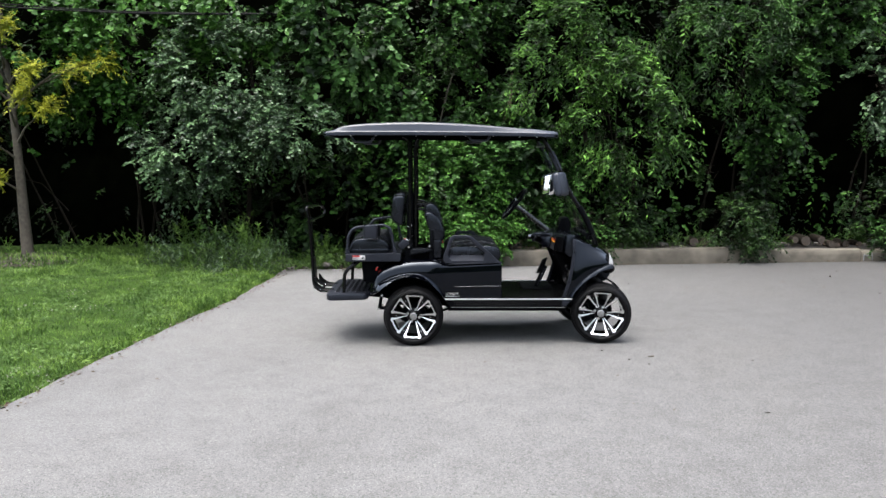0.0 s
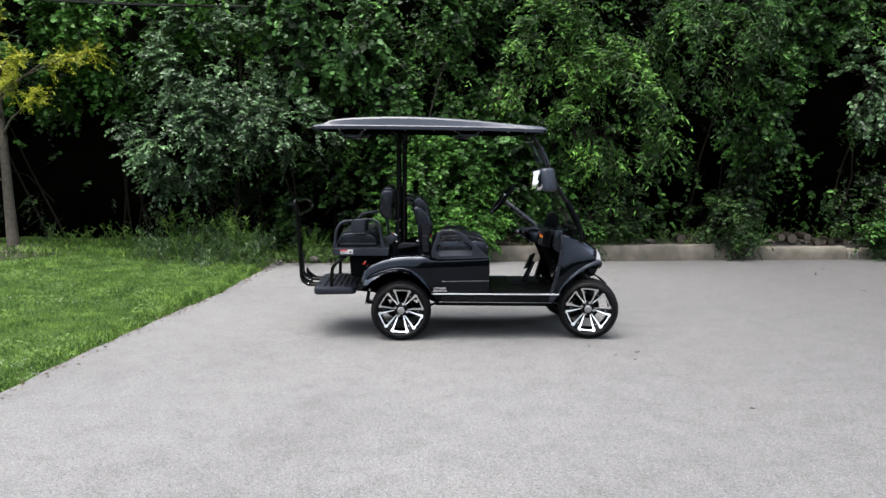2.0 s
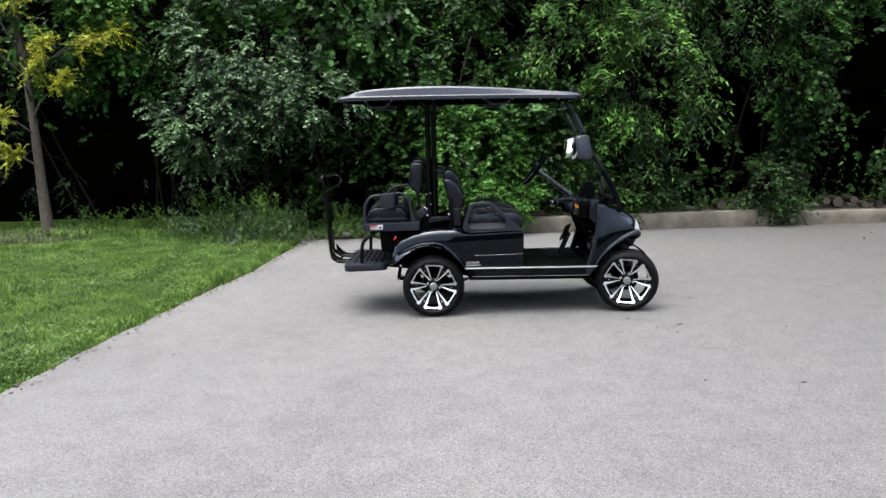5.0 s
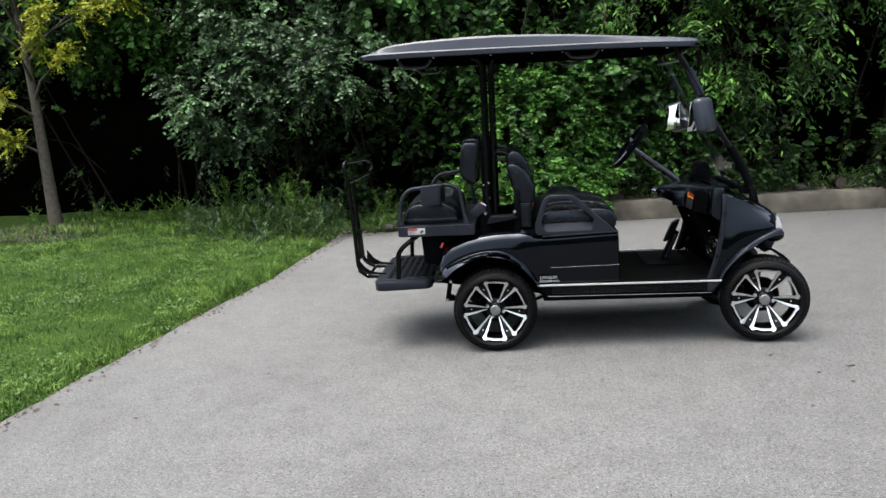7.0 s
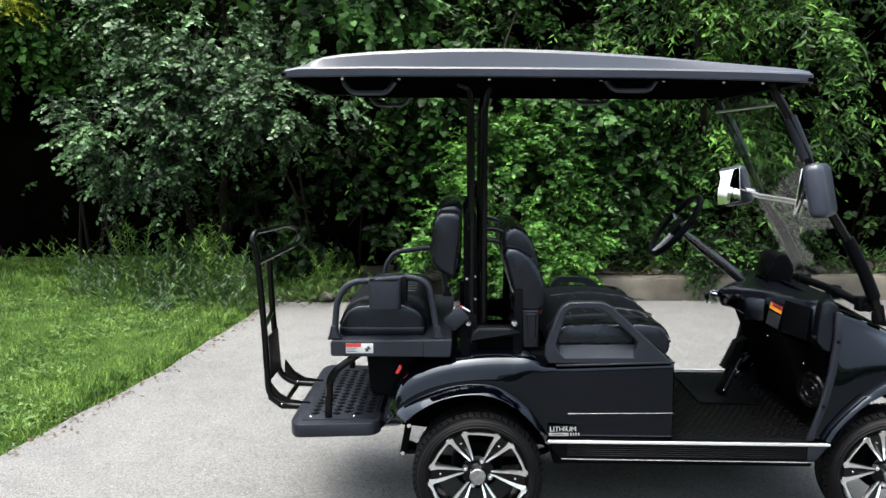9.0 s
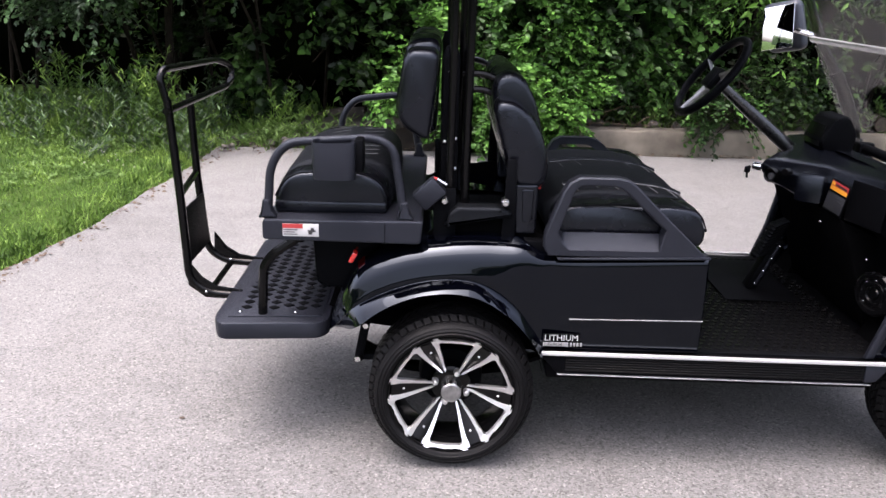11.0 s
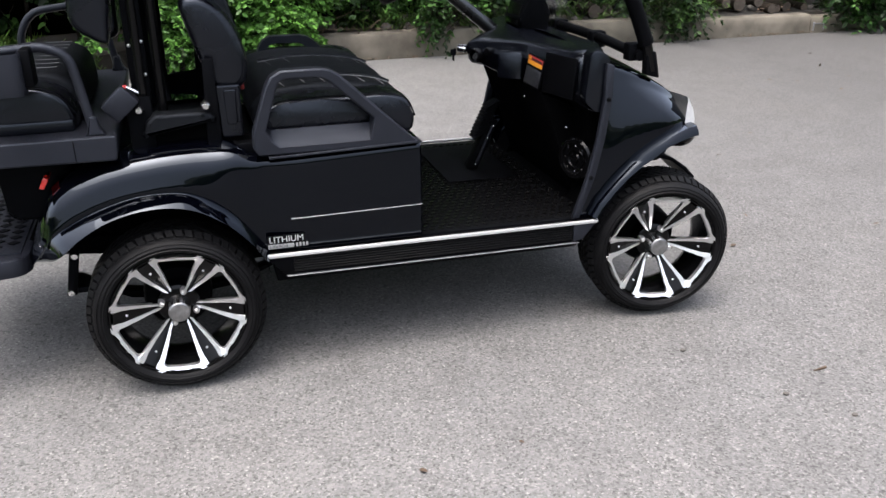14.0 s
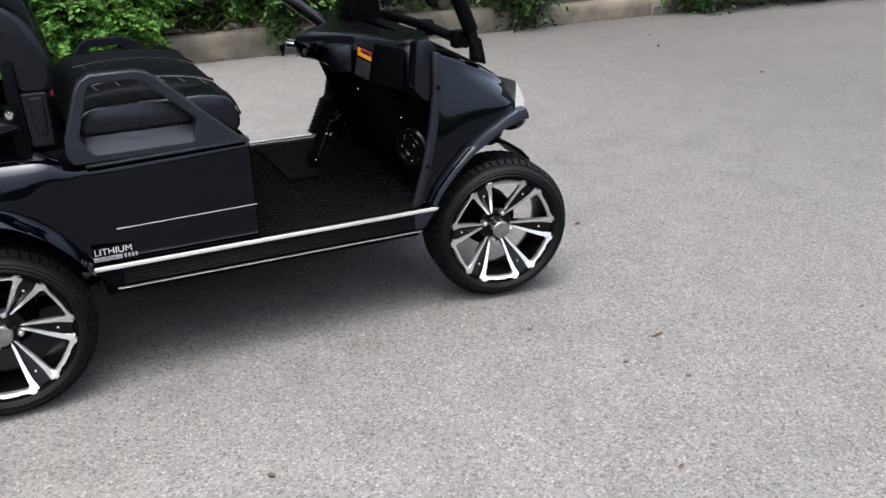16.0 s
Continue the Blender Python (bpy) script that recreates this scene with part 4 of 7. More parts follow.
label_at = on_dash(0.295, 0.866, 0.002) @ tilt
label_panel = part("label_panel", dash_box(0.094, 0.108, 0.0125, label_at @ pose(0, -0.012, 0), 0.002), BLACK, dash, "black printed warning plate")
part("warning_label", dash_box(0.082, 0.016, 0.002, label_at @ pose(0, 0.030, 0.007), 0.0004), RED, label_panel, "red top of a warning sticker")
part("warning_label", dash_box(0.082, 0.014, 0.002, label_at @ pose(0, 0.015, 0.007), 0.0004), ORANGE, label_panel, "orange lower half of a warning sticker")
part("warning_stripe", dash_box(0.055, 0.006, 0.001, label_at @ pose(0.008, 0.029, 0.0085), 0), INK, label_panel)
part("warning_corner", dash_box(0.016, 0.010, 0.001, label_at @ pose(-0.032, 0.030, 0.0085), 0), ORANGE, label_panel)
part("notice_plate", dash_box(0.084, 0.058, 0.0015, label_at @ pose(0, -0.030, 0.0068), 0.0004), STEEL_PRINT, label_panel, "dull grey notice plate")
for u, v, w, h in ((0.012, -0.012, 0.034, 0.0045), (0.016, -0.022, 0.030, 0.0045), (0.022, -0.045, 0.026, 0.022), (0.034, -0.030, 0.010, 0.012)):
    part("printed_mark", dash_box(w, h, 0.001, label_at @ pose(u, v, 0.008), 0), INK, label_panel)
for y, h in ((0.50, 0.882), (0.55, 0.905)):
    b = lathe([(0.0, 0.0), (0.013, 0.0), (0.015, 0.004), (0.015, 0.03)], 16)
    bmesh.ops.transform(b, matrix=on_dash(y, h, 0.02) @ pose(0, 0, 0, -90, 0, 0), verts=b.verts)
    part("key_switch", b, CHROME, dash, "chrome key switch")
b = new_tube([(1.075, 0.555, 0.905), (1.066, 0.555, 0.90), (1.066, 0.553, 0.862)], 0.004, 6, 0.004)
box(b, (1.066, 0.555, 0.892), (0.022, 0.008, 0.024), 0.004)
part("ignition_key", b, BLACK, dash)
b = lathe([(0.0, -0.012), (0.018, -0.012), (0.022, -0.007), (0.032, -0.007), (0.036, -0.013), (0.046, -0.014), (0.05, -0.008), (0.062, -0.009), (0.066, -0.017), (0.082, -0.018), (0.09, -0.01), (0.09, 0.02)], 32)
bmesh.ops.transform(b, matrix=pose(1.395, 0.155, 0.568, 0, 0, -66) @ Matrix.Scale(0.84, 4), verts=b.verts)
speaker = part("speaker", b, GLOSS, cart)
for k in range(8):
    a = 2 * math.pi * k / 8
    bb = bmesh.new()
    bmesh.ops.create_uvsphere(bb, u_segments=8, v_segments=5, radius=0.0026)
    bmesh.ops.translate(bb, verts=bb.verts, vec=(0.056 * math.cos(a), -0.009, 0.056 * math.sin(a)))
    bmesh.ops.transform(bb, matrix=pose(1.395, 0.155, 0.568, 0, 0, -66) @ Matrix.Scale(0.84, 4), verts=bb.verts)
    part("speaker_stud", bb, CHROME, speaker)
for x, y, z in ((1.30, 0.42, 0.74), (1.36, 0.33, 0.70), (1.39, 0.24, 0.66)):
    bb = bmesh.new()
    bmesh.ops.create_uvsphere(bb, u_segments=8, v_segments=5, radius=0.006, matrix=Matrix.Translation((x, y, z)))
    part("screw", bb, CHROME, dash)
part("under_dash", prism([(1.28, 0.80), (1.50, 0.70), (1.50, 0.42), (1.42, 0.41), (1.36, 0.6)], 0.24, 2 * MID - 0.24, 0.02), HEADLINER, cart)

part("cowl", prism([(1.42, 0.86), (1.43, 0.93), (1.50, 0.908), (1.60, 0.868), (1.58, 0.84), (1.48, 0.84)], 0.15, 2 * MID - 0.15, 0.008), BLACK, cart)

# steering wheel and column, on the far side
col_a, col_b = Vector((1.345, 0.80, 0.90)), Vector((1.00, 0.80, 1.175))
axis = (col_b - col_a).normalized()
column = part("steering_column", new_tube([col_a, col_a + (col_b - col_a) * 0.55, col_b], [0.027, 0.025, 0.017], 14), STEEL, cart)
swm = axis.to_track_quat("Z", "Y").to_matrix().to_4x4()
swm.translation = col_b + axis * 0.005
ring = [swm @ Vector((0.172 * math.cos(2 * math.pi * i / 48), 0.172 * math.sin(2 * math.pi * i / 48), 0.028)) for i in range(48)]
wheel_rim = part("steering_wheel", new_tube(ring, 0.0155, 12, 0, closed=True), BLACK, cart, "black padded steering wheel")
b = new_box((0, 0, 0.02), (0.10, 0.09, 0.03), 0.012)
bmesh.ops.transform(b, matrix=swm, verts=b.verts)
part("hub_pad", b, BLACK, wheel_rim)
for a in (20, 160, 270):
    p0 = swm @ Vector((0.04 * math.cos(radians(a)), 0.04 * math.sin(radians(a)), 0.012))
    p1 = swm @ Vector((0.168 * math.cos(radians(a)), 0.168 * math.sin(radians(a)), 0.026))
    part("wheel_spoke", new_tube([p0, (p0 + p1) / 2, p1], [0.017, 0.013, 0.015], 8, flat=0.45), CAP_STEEL, wheel_rim, "brushed silver spoke")

# instrument binnacle
b = prism(smooth_poly([(1.40, 0.93), (1.38, 0.975), (1.425, 1.065), (1.48, 1.07), (1.515, 1.0), (1.50, 0.92)], 0.012), 0.69, 0.86, 0.008)
binnacle = part("binnacle", b, BLACK, cart)
part("display", prism([(1.377, 0.955), (1.383, 0.952), (1.405, 1.03), (1.399, 1.033)], 0.71, 0.84, 0.001), GLOSS, binnacle)

# windscreen in two hinged panes, its posts and the roof posts
POST = [(1.165, 1.83), (1.18, 1.775), (1.222, 1.71), (1.305, 1.545), (1.402, 1.33), (1.522, 1.14), (1.594, 0.995), (1.628, 0.872)]


def post_x(z):
    return float(np.interp(z, [p[1] for p in POST][::-1], [p[0] for p in POST][::-1]))


FAR_POST = 0.052
far_bits = []
far_bits += both("windscreen_post", lambda: new_tube([(x, 0.10, z) for x, z in POST], 0.019, 12, 0.05), GLOSS)
far_bits += both("post_sleeve", lambda: new_tube([(1.484, 0.10, 1.205), (1.551, 0.10, 1.085), (1.603, 0.10, 0.965)], 0.026, 14, 0.05), BLACK)
far_bits += both("post_sleeve", lambda: new_tube([(1.235, 0.10, 1.69), (1.27, 0.10, 1.615), (1.308, 0.10, 1.53)], 0.027, 12, 0.03, flat=0.7), GREY_BLACK)
far_bits += both("post_foot", lambda: prism([(1.598, 0.945), (1.636, 0.94), (1.656, 0.848), (1.602, 0.862)], 0.083, 0.117, 0.006), BLACK)
for bit in far_bits[1::2]:
    bit.location.x += FAR_POST


def pane(z0, z1):
    b = bmesh.new()
    y0, y1 = 0.115, 2 * MID - 0.115
    xa, xb = post_x(z0) + 0.012, post_x(z1) + 0.012
    n = Vector((z1 - z0, 0, xa - xb)).normalized() * 0.005
    c = [Vector((xa, y0, z0)), Vector((xa, y1, z0)), Vector((xb, y1, z1)), Vector((xb, y0, z1))]
    lo, hi = [b.verts.new(p) for p in c], [b.verts.new(p + n) for p in c]
    b.faces.new(lo)
    b.faces.new(hi[::-1])
    for i in range(4):
        b.faces.new((lo[i], lo[(i + 1) % 4], hi[(i + 1) % 4], hi[i]))
    return b


for z0, z1 in ((0.93, 1.318), (1.342, 1.745)):
    g = part("windscreen_pane", pane(z0, z1), GLASS, cart, "clear windscreen pane")
    g.visible_shadow = False
part("windscreen_hinge", new_tube([(post_x(1.33) + 0.015, 0.11, 1.33), (post_x(1.33) + 0.015, 2 * MID - 0.11, 1.33)], 0.017, 10, 0, flat=0.6), CLEAR_LENS, cart, "pale plastic hinge strip")
part("windscreen_top_seal", new_tube([(post_x(1.745) + 0.014, 0.11, 1.745), (post_x(1.745) + 0.014, 2 * MID - 0.11, 1.745)], 0.007, 8, 0), TRIM, cart)
part("windscreen_crossbar", new_tube([(1.585, 0.10, 0.925), (1.575, 0.35, 0.945), (1.575, 0.75, 0.945), (1.585, 2 * MID - 0.10, 0.925)], 0.018, 12, 0.05), BLACK, cart)
for y in (0.14, 0.42, 0.75):
    part("crossbar_clamp", new_box((1.58, y, 0.935), (0.06, 0.045, 0.06), 0.008), BLACK, cart)


def mirror_housing():
    b = new_box((0, 0, 0), (0.075, 0.16, 0.205), 0.03, seg=4)
    for v in b.verts:
        if v.co.z < -0.02:
            v.co.x += 0.018 * min(1, (-0.02 - v.co.z) / 0.03)
    return b


for side in (0, 1):
    yaw = -38 if side == 0 else 38
    m = pose(1.283, -0.075, 1.41, 0, -4, yaw) if side == 0 else pose(1.375, 2 * MID + 0.075, 1.368, -11, -2, yaw)
    b = mirror_housing()
    bmesh.ops.transform(b, matrix=m, verts=b.verts)
    h = part("wing_mirror", b, ROOF_GREY, cart, "charcoal wing mirror housing")
    b = new_box((0, 0, 0), (0.004, 0.138, 0.175), 0.0015)
    bmesh.ops.transform(b, matrix=m @ pose(-0.052, 0, 0, 0, 12, 0), verts=b.verts)
    part("mirror_glass", b, MIRROR, h, "silver mirror glass")
    ya, yb = (0.10, -0.03) if side == 0 else (2 * MID - 0.10, 2 * MID + 0.03)
    part("mirror_arm", new_tube([(post_x(1.34) + FAR_POST * side, ya, 1.34), (1.34 + FAR_POST * side, yb, 1.36)], 0.012, 8, 0), CHROME, h)

# roof
ROOF_LOW = [(-0.752, 1.853), (-0.39, 1.852), (0.13, 1.845), (0.655, 1.835), (1.0, 1.825), (1.285, 1.812)]
ROOF_TOP = [(-0.752, 1.878), (-0.66, 1.89), (-0.635, 1.905), (-0.60, 1.919), (-0.546, 1.929), (-0.387, 1.941), (-0.124, 1.949), (0.138, 1.947), (0.397, 1.934), (0.656, 1.914), (0.913, 1.888), (1.10, 1.872), (1.285, 1.852)]
NEAR, FAR = -0.045, 2 * MID + 0.045


def roof_shell():
    bm = bmesh.new()
    rows = []
    for x in [-0.752, -0.748, -0.73, -0.68, -0.655, -0.635, -0.615, -0.58, -0.52, -0.4, -0.25, -0.1, 0.1, 0.3, 0.5, 0.7, 0.9, 1.05, 1.15, 1.22, 1.265, 1.28, 1.285]:
        lo, hi = interp(x, ROOF_LOW), interp(x, ROOF_TOP)
        inset = 0.06 * max(0, (-0.71 - x) / 0.042) ** 2 + 0.06 * max(0, (x - 1.235) / 0.05) ** 2
        y = NEAR + inset
        lip = min(lo + 0.036, hi)
        ridge = max(hi - lip, 0.0)
        row = [(x, y + 0.02, lo), (x, y + 0.004, lo), (x, y, lo + 0.004), (x, y - 0.002, lip - 0.007), (x, y + 0.005, lip), (x, y + 0.012, lip + 0.002), (x, y + 0.018, lip + 0.45 * ridge), (x, y + 0.024, hi - 0.1 * ridge), (x, y + 0.034, hi + 0.006), (x, y + 0.25, hi + 0.02), (x, MID, hi + 0.028)]
        rows.append(row + [(a, 2 * MID - b, c) for a, b, c in row[-2::-1]])
    vs = grid(bm, rows)
    bm.faces.new(vs[0])
    bm.faces.new(vs[-1][::-1])
    return bm


roof = part("roof", roof_shell(), ROOF_GREY, cart, "dark grey moulded roof panel", 24)
b = prism([(-0.745, 1.858), (1.275, 1.818), (1.275, 1.832), (-0.745, 1.87)], NEAR + 0.012, FAR - 0.012, 0.003)
part("headliner", b, HEADLINER, roof)
b = prism([(-0.70, 1.862), (-0.55, 1.83), (0.2, 1.818), (1.05, 1.805), (1.23, 1.82), (1.23, 1.83), (-0.70, 1.868)], 0.14, 2 * MID - 0.14, 0.01)
part("headliner_tray", b, HEADLINER, roof)
for x in (-0.42, 0.60):
    both("grab_handle", lambda x=x: new_tube([(x - 0.10, 0.06, 1.842), (x - 0.07, 0.055, 1.797), (x + 0.07, 0.055, 1.795), (x + 0.10, 0.06, 1.838)], 0.010, 8, 0.03), ROOF_GREY)
for x in (-0.52, -0.3, 0.05, 0.3, 0.48, 0.72, 0.95, 1.1):
    bb = bmesh.new()
    bmesh.ops.create_uvsphere(bb, u_segments=8, v_segments=5, radius=0.007, matrix=Matrix.Translation((x, 0.03, interp(x, ROOF_LOW) - 0.002)))
    part("roof_screw", bb, SILVER, roof)


def roof_post():
    b = new_tube([(-0.075, 0.15, 1.836), (-0.02, 0.15, 1.82), (-0.018, 0.15, 1.70), (-0.02, 0.15, 1.0), (-0.025, 0.15, 0.72)], 0.0135, 10, 0.06)
    return b


both("roof_post", roof_post, GLOSS)
both("roof_post", lambda: new_tube([(0.055, 0.19, 1.835), (0.035, 0.19, 1.75), (0.03, 0.19, 1.0), (0.028, 0.19, 0.72)], 0.0155, 10, 0.05), GLOSS)
both("post_plate", lambda: prism([(-0.05, 0.72), (0.002, 0.72), (0.002, 1.30), (-0.008, 1.33), (-0.04, 1.33), (-0.05, 1.30)], 0.165, 0.18, 0.003), BLACK)
for x, z in ((-0.028, 1.255), (-0.022, 1.222), (-0.04, 1.04), (-0.006, 1.05), (-0.006, 0.955)):
    bb = bmesh.new()
    bmesh.ops.create_uvsphere(bb, u_segments=8, v_segments=5, radius=0.0055, matrix=Matrix.Translation((x, 0.163, z)))
    part("screw", bb, SILVER, cart)
for z in (1.235, 1.185):
    part("seat_back_brace", new_tube([(0.03, 0.3, z), (0.08, 0.3, z + 0.003), (0.125, 0.3, z - 0.015)], 0.011, 8, 0.03), GLOSS, cart)
    part("seat_back_brace", new_tube([(0.03, 0.8, z), (0.08, 0.8, z + 0.003), (0.125, 0.8, z - 0.015)], 0.011, 8, 0.03), GLOSS, cart)

# middle tray between the seats
part("middle_tray", prism([(-0.12, 0.735), (0.0, 0.742), (0.2, 0.746), (0.29, 0.746), (0.31, 0.66), (-0.15, 0.66)], 0.09, 2 * MID - 0.06, 0.01), BLACK, cart)
part("tray_pad", prism(smooth_poly([(-0.03, 0.785), (-0.02, 0.83), (0.005, 0.85), (0.14, 0.85), (0.172, 0.838), (0.175, 0.818)], 0.008), 0.085, 0.15, 0.012, 3), QUILT, cart)
both("tray_skirt", lambda: prism([(-0.11, 0.66), (0.30, 0.66), (0.30, 0.742), (0.17, 0.815), (-0.02, 0.79), (-0.11, 0.738)], 0.125, 0.14, 0.003), HEADLINER)
for x, y, z in ((-0.035, 0.098, 0.866), (0.151, 0.068, 0.871)):
    b = lathe([(0.0, -0.012), (0.008, -0.011), (0.0135, -0.004), (0.0145, 0.004), (0.0145, 0.02)], 16)
    bmesh.ops.translate(b, verts=b.verts, vec=(x, y, z))
    part("seat_bolt", b, CHROME, cart, "round steel bolt head")
both("seat_bracket", lambda: prism([(-0.07, 0.72), (0.0, 0.72), (0.0, 0.90), (-0.07, 0.90)], 0.115, 0.125, 0.003), BLACK)
both("seat_bracket", lambda: prism([(0.145, 0.72), (0.19, 0.72), (0.185, 1.0), (0.155, 1.0)], 0.10, 0.11, 0.003), BLACK)

# seats
FRONT_SEAT = [(0.295, 0.735), (0.285, 0.825), (0.33, 0.868), (0.46, 0.886), (0.60, 0.882), (0.70, 0.868), (0.765, 0.842), (0.797, 0.79), (0.785, 0.735)]
seat = part("front_seat", cushion([(x, z + 0.006 if z > 0.8 else z) for x, z in FRONT_SEAT], 0.20, 2 * MID - 0.20, 0.03, 0.05), QUILT, cart, "black quilted vinyl bench seat")
both("seat_bolster", lambda: cushion([(0.31, 0.735), (0.305, 0.83), (0.35, 0.865), (0.5, 0.872), (0.70, 0.868), (0.765, 0.85), (0.787, 0.80), (0.78, 0.735)], 0.07, 0.235, 0.025, 0.045), VINYL, seat)
both("seat_piping", lambda: new_tube([(0.312, 0.082, 0.76), (0.308, 0.082, 0.83), (0.35, 0.082, 0.862), (0.5, 0.082, 0.869), (0.70, 0.082, 0.865), (0.763, 0.082, 0.847), (0.784, 0.082, 0.79)], 0.004, 6, 0.03), BLACK, seat)
stitch_profile = [(x, z + 0.0065) for x, z in FRONT_SEAT[2:7]]


def top_strip(xa, xb, y, dy, table, w=0.0012, n=5):
    """A raised seam along a cushion's top from xa to xb."""
    b = bmesh.new()
    pts = [(xa + (xb - xa) * i / n, y + dy * i / n, interp(xa + (xb - xa) * i / n, table) + 0.0015) for i in range(n + 1)]
    tube(b, pts, w, 5, 0)
    return b


def on_seat(x):
    return interp(x, stitch_profile) + 0.001


for y in (0.30, 0.66):
    xs = [0.36, 0.42, 0.50, 0.58, 0.66, 0.72, 0.755]
    part("seam", new_tube([(x, y, on_seat(x)) for x in xs], 0.0018, 5, 0), STITCH, seat, "pale stitched seam")
    part("seam_roll", new_tube([(x, y + 0.014, on_seat(x) - 0.004) for x in xs], 0.012, 8, 0), QUILT, seat)
    for k in range(6):
        x = 0.385 + 0.064 * k
        part("stitching", new_tube([(x, y - 0.006, on_seat(x)), (x + 0.006, y - 0.05, on_seat(x + 0.006)), (x + 0.012, y - 0.10, on_seat(x + 0.012))], 0.0013, 5, 0), STITCH, seat)
both("seat_stitch_line", lambda: new_tube([(0.318, 0.076, 0.79), (0.325, 0.076, 0.828), (0.36, 0.078, 0.853), (0.5, 0.08, 0.862), (0.70, 0.08, 0.858), (0.757, 0.078, 0.84), (0.778, 0.076, 0.80)], 0.0016, 5, 0.02), STITCH, seat)

FRONT_BACK = [(0.175, 0.905), (0.117, 1.12), (0.107, 1.195), (0.122, 1.238), (0.16, 1.255), (0.205, 1.238), (0.248, 1.165), (0.29, 1.0), (0.29, 0.92), (0.25, 0.895)]
back = part("front_backrest", cushion(FRONT_BACK, 0.22, 2 * MID - 0.22, 0.03, 0.03), VINYL, cart, "black vinyl bench backrest")
FB_SIDE = [(0.178, 0.905), (0.12, 1.10), (0.109, 1.145), (0.122, 1.175), (0.168, 1.174), (0.218, 1.142), (0.262, 1.075), (0.288, 0.99), (0.283, 0.925), (0.255, 0.897)]
both("back_bolster", lambda: cushion(FB_SIDE, 0.12, 0.27, 0.028, 0.03), VINYL, back)
both("back_piping", lambda: new_tube([(x, 0.131, z) for x, z in [(0.193, 0.917), (0.137, 1.09), (0.123, 1.145), (0.131, 1.161), (0.163, 1.16), (0.207, 1.131), (0.246, 1.068), (0.27, 0.99), (0.266, 0.932), (0.248, 0.912)]], 0.004, 6, 0.02, closed=True), BLACK, back)
both("back_bracket", lambda: prism(smooth_poly([(0.19, 0.76), (0.255, 0.76), (0.256, 0.918), (0.183, 0.918)], 0.008), 0.112, 0.19, 0.006), VINYL)
both("bracket_rib", lambda: prism(smooth_poly([(0.21, 0.80), (0.241, 0.80), (0.243, 0.905), (0.206, 0.905)], 0.006), 0.106, 0.12, 0.004), VINYL)
bb = new_box((0.269, 0.20, 0.900), (0.012, 0.012, 0.03), 0.003)
part("belt_tag", bb, RED, cart, "red seat-belt tag")

REAR_BACK = [(-0.20, 1.13), (-0.168, 1.315), (-0.14, 1.345), (-0.08, 1.35), (-0.055, 1.33), (-0.065, 1.06), (-0.10, 1.045), (-0.17, 1.075)]
rback = part("rear_backrest", cushion(REAR_BACK, 0.21, 2 * MID - 0.21, 0.03, 0.03), VINYL, cart, "black vinyl rear backrest")
RB_SIDE = [(-0.187, 1.122), (-0.179, 1.228), (-0.168, 1.298), (-0.146, 1.324), (-0.062, 1.322), (-0.072, 1.17), (-0.09, 1.050), (-0.115, 1.056), (-0.166, 1.088)]
both("back_bolster", lambda: cushion(RB_SIDE, 0.11, 0.25, 0.024, 0.03), VINYL, rback)
both("back_piping", lambda: new_tube([(x, 0.119, z) for x, z in [(-0.177, 1.124), (-0.169, 1.228), (-0.158, 1.292), (-0.141, 1.312), (-0.074, 1.31), (-0.083, 1.17), (-0.099, 1.062), (-0.116, 1.067), (-0.159, 1.095)]], 0.004, 6, 0.02, closed=True), BLACK, rback)

tray_poly = smooth_poly([(-0.592, 0.748), (-0.108, 0.741), (-0.10, 0.815), (-0.592, 0.812)], 0.012)
tray = part("rear_seat_tray", prism(tray_poly, 0.03, 2 * MID - 0.03, 0.005, 2), GREY_BLACK, cart, "charcoal plastic rear seat base", 16)
part("tray_seam", new_box((-0.217, 0.0302, 0.776), (0.0026, 0.002, 0.062), 0), BLACK, tray)
REAR_SEAT = [(-0.572, 0.812), (-0.575, 0.855), (-0.55, 0.915), (-0.49, 0.948), (-0.38, 0.962), (-0.26, 0.957), (-0.205, 0.925), (-0.19, 0.812)]
rseat = part("rear_seat", cushion([(x, z + 0.006 if z > 0.9 else z) for x, z in REAR_SEAT], 0.24, 2 * MID - 0.24, 0.03, 0.04), QUILT, cart, "black quilted vinyl rear seat")
both("seat_bolster", lambda: cushion([(-0.568, 0.812), (-0.57, 0.86), (-0.545, 0.914), (-0.50, 0.940), (-0.40, 0.948), (-0.29, 0.944), (-0.232, 0.915), (-0.208, 0.87), (-0.206, 0.812)], 0.12, 0.28, 0.025, 0.035), VINYL, rseat)
both("seat_band", lambda: prism([(-0.565, 0.814), (-0.215, 0.814), (-0.215, 0.85), (-0.568, 0.85)], 0.113, 0.26, 0.008), VINYL, rseat)
both("seat_piping", lambda: new_tube([(x, 0.129, z) for x, z in [(-0.566, 0.862), (-0.541, 0.910), (-0.50, 0.935), (-0.40, 0.943), (-0.29, 0.939), (-0.236, 0.911), (-0.213, 0.868)]], 0.0035, 6, 0.03), BLACK, rseat)
rear_profile = [(x, z + 0.0065) for x, z in REAR_SEAT[3:7]]
for x0, x1 in ((-0.455, -0.39), (-0.34, -0.26)):
    for k in range(8):
        part("stitching", top_strip(x0, x1, 0.30 + 0.07 * k, 0.018, rear_profile), STITCH, rseat)

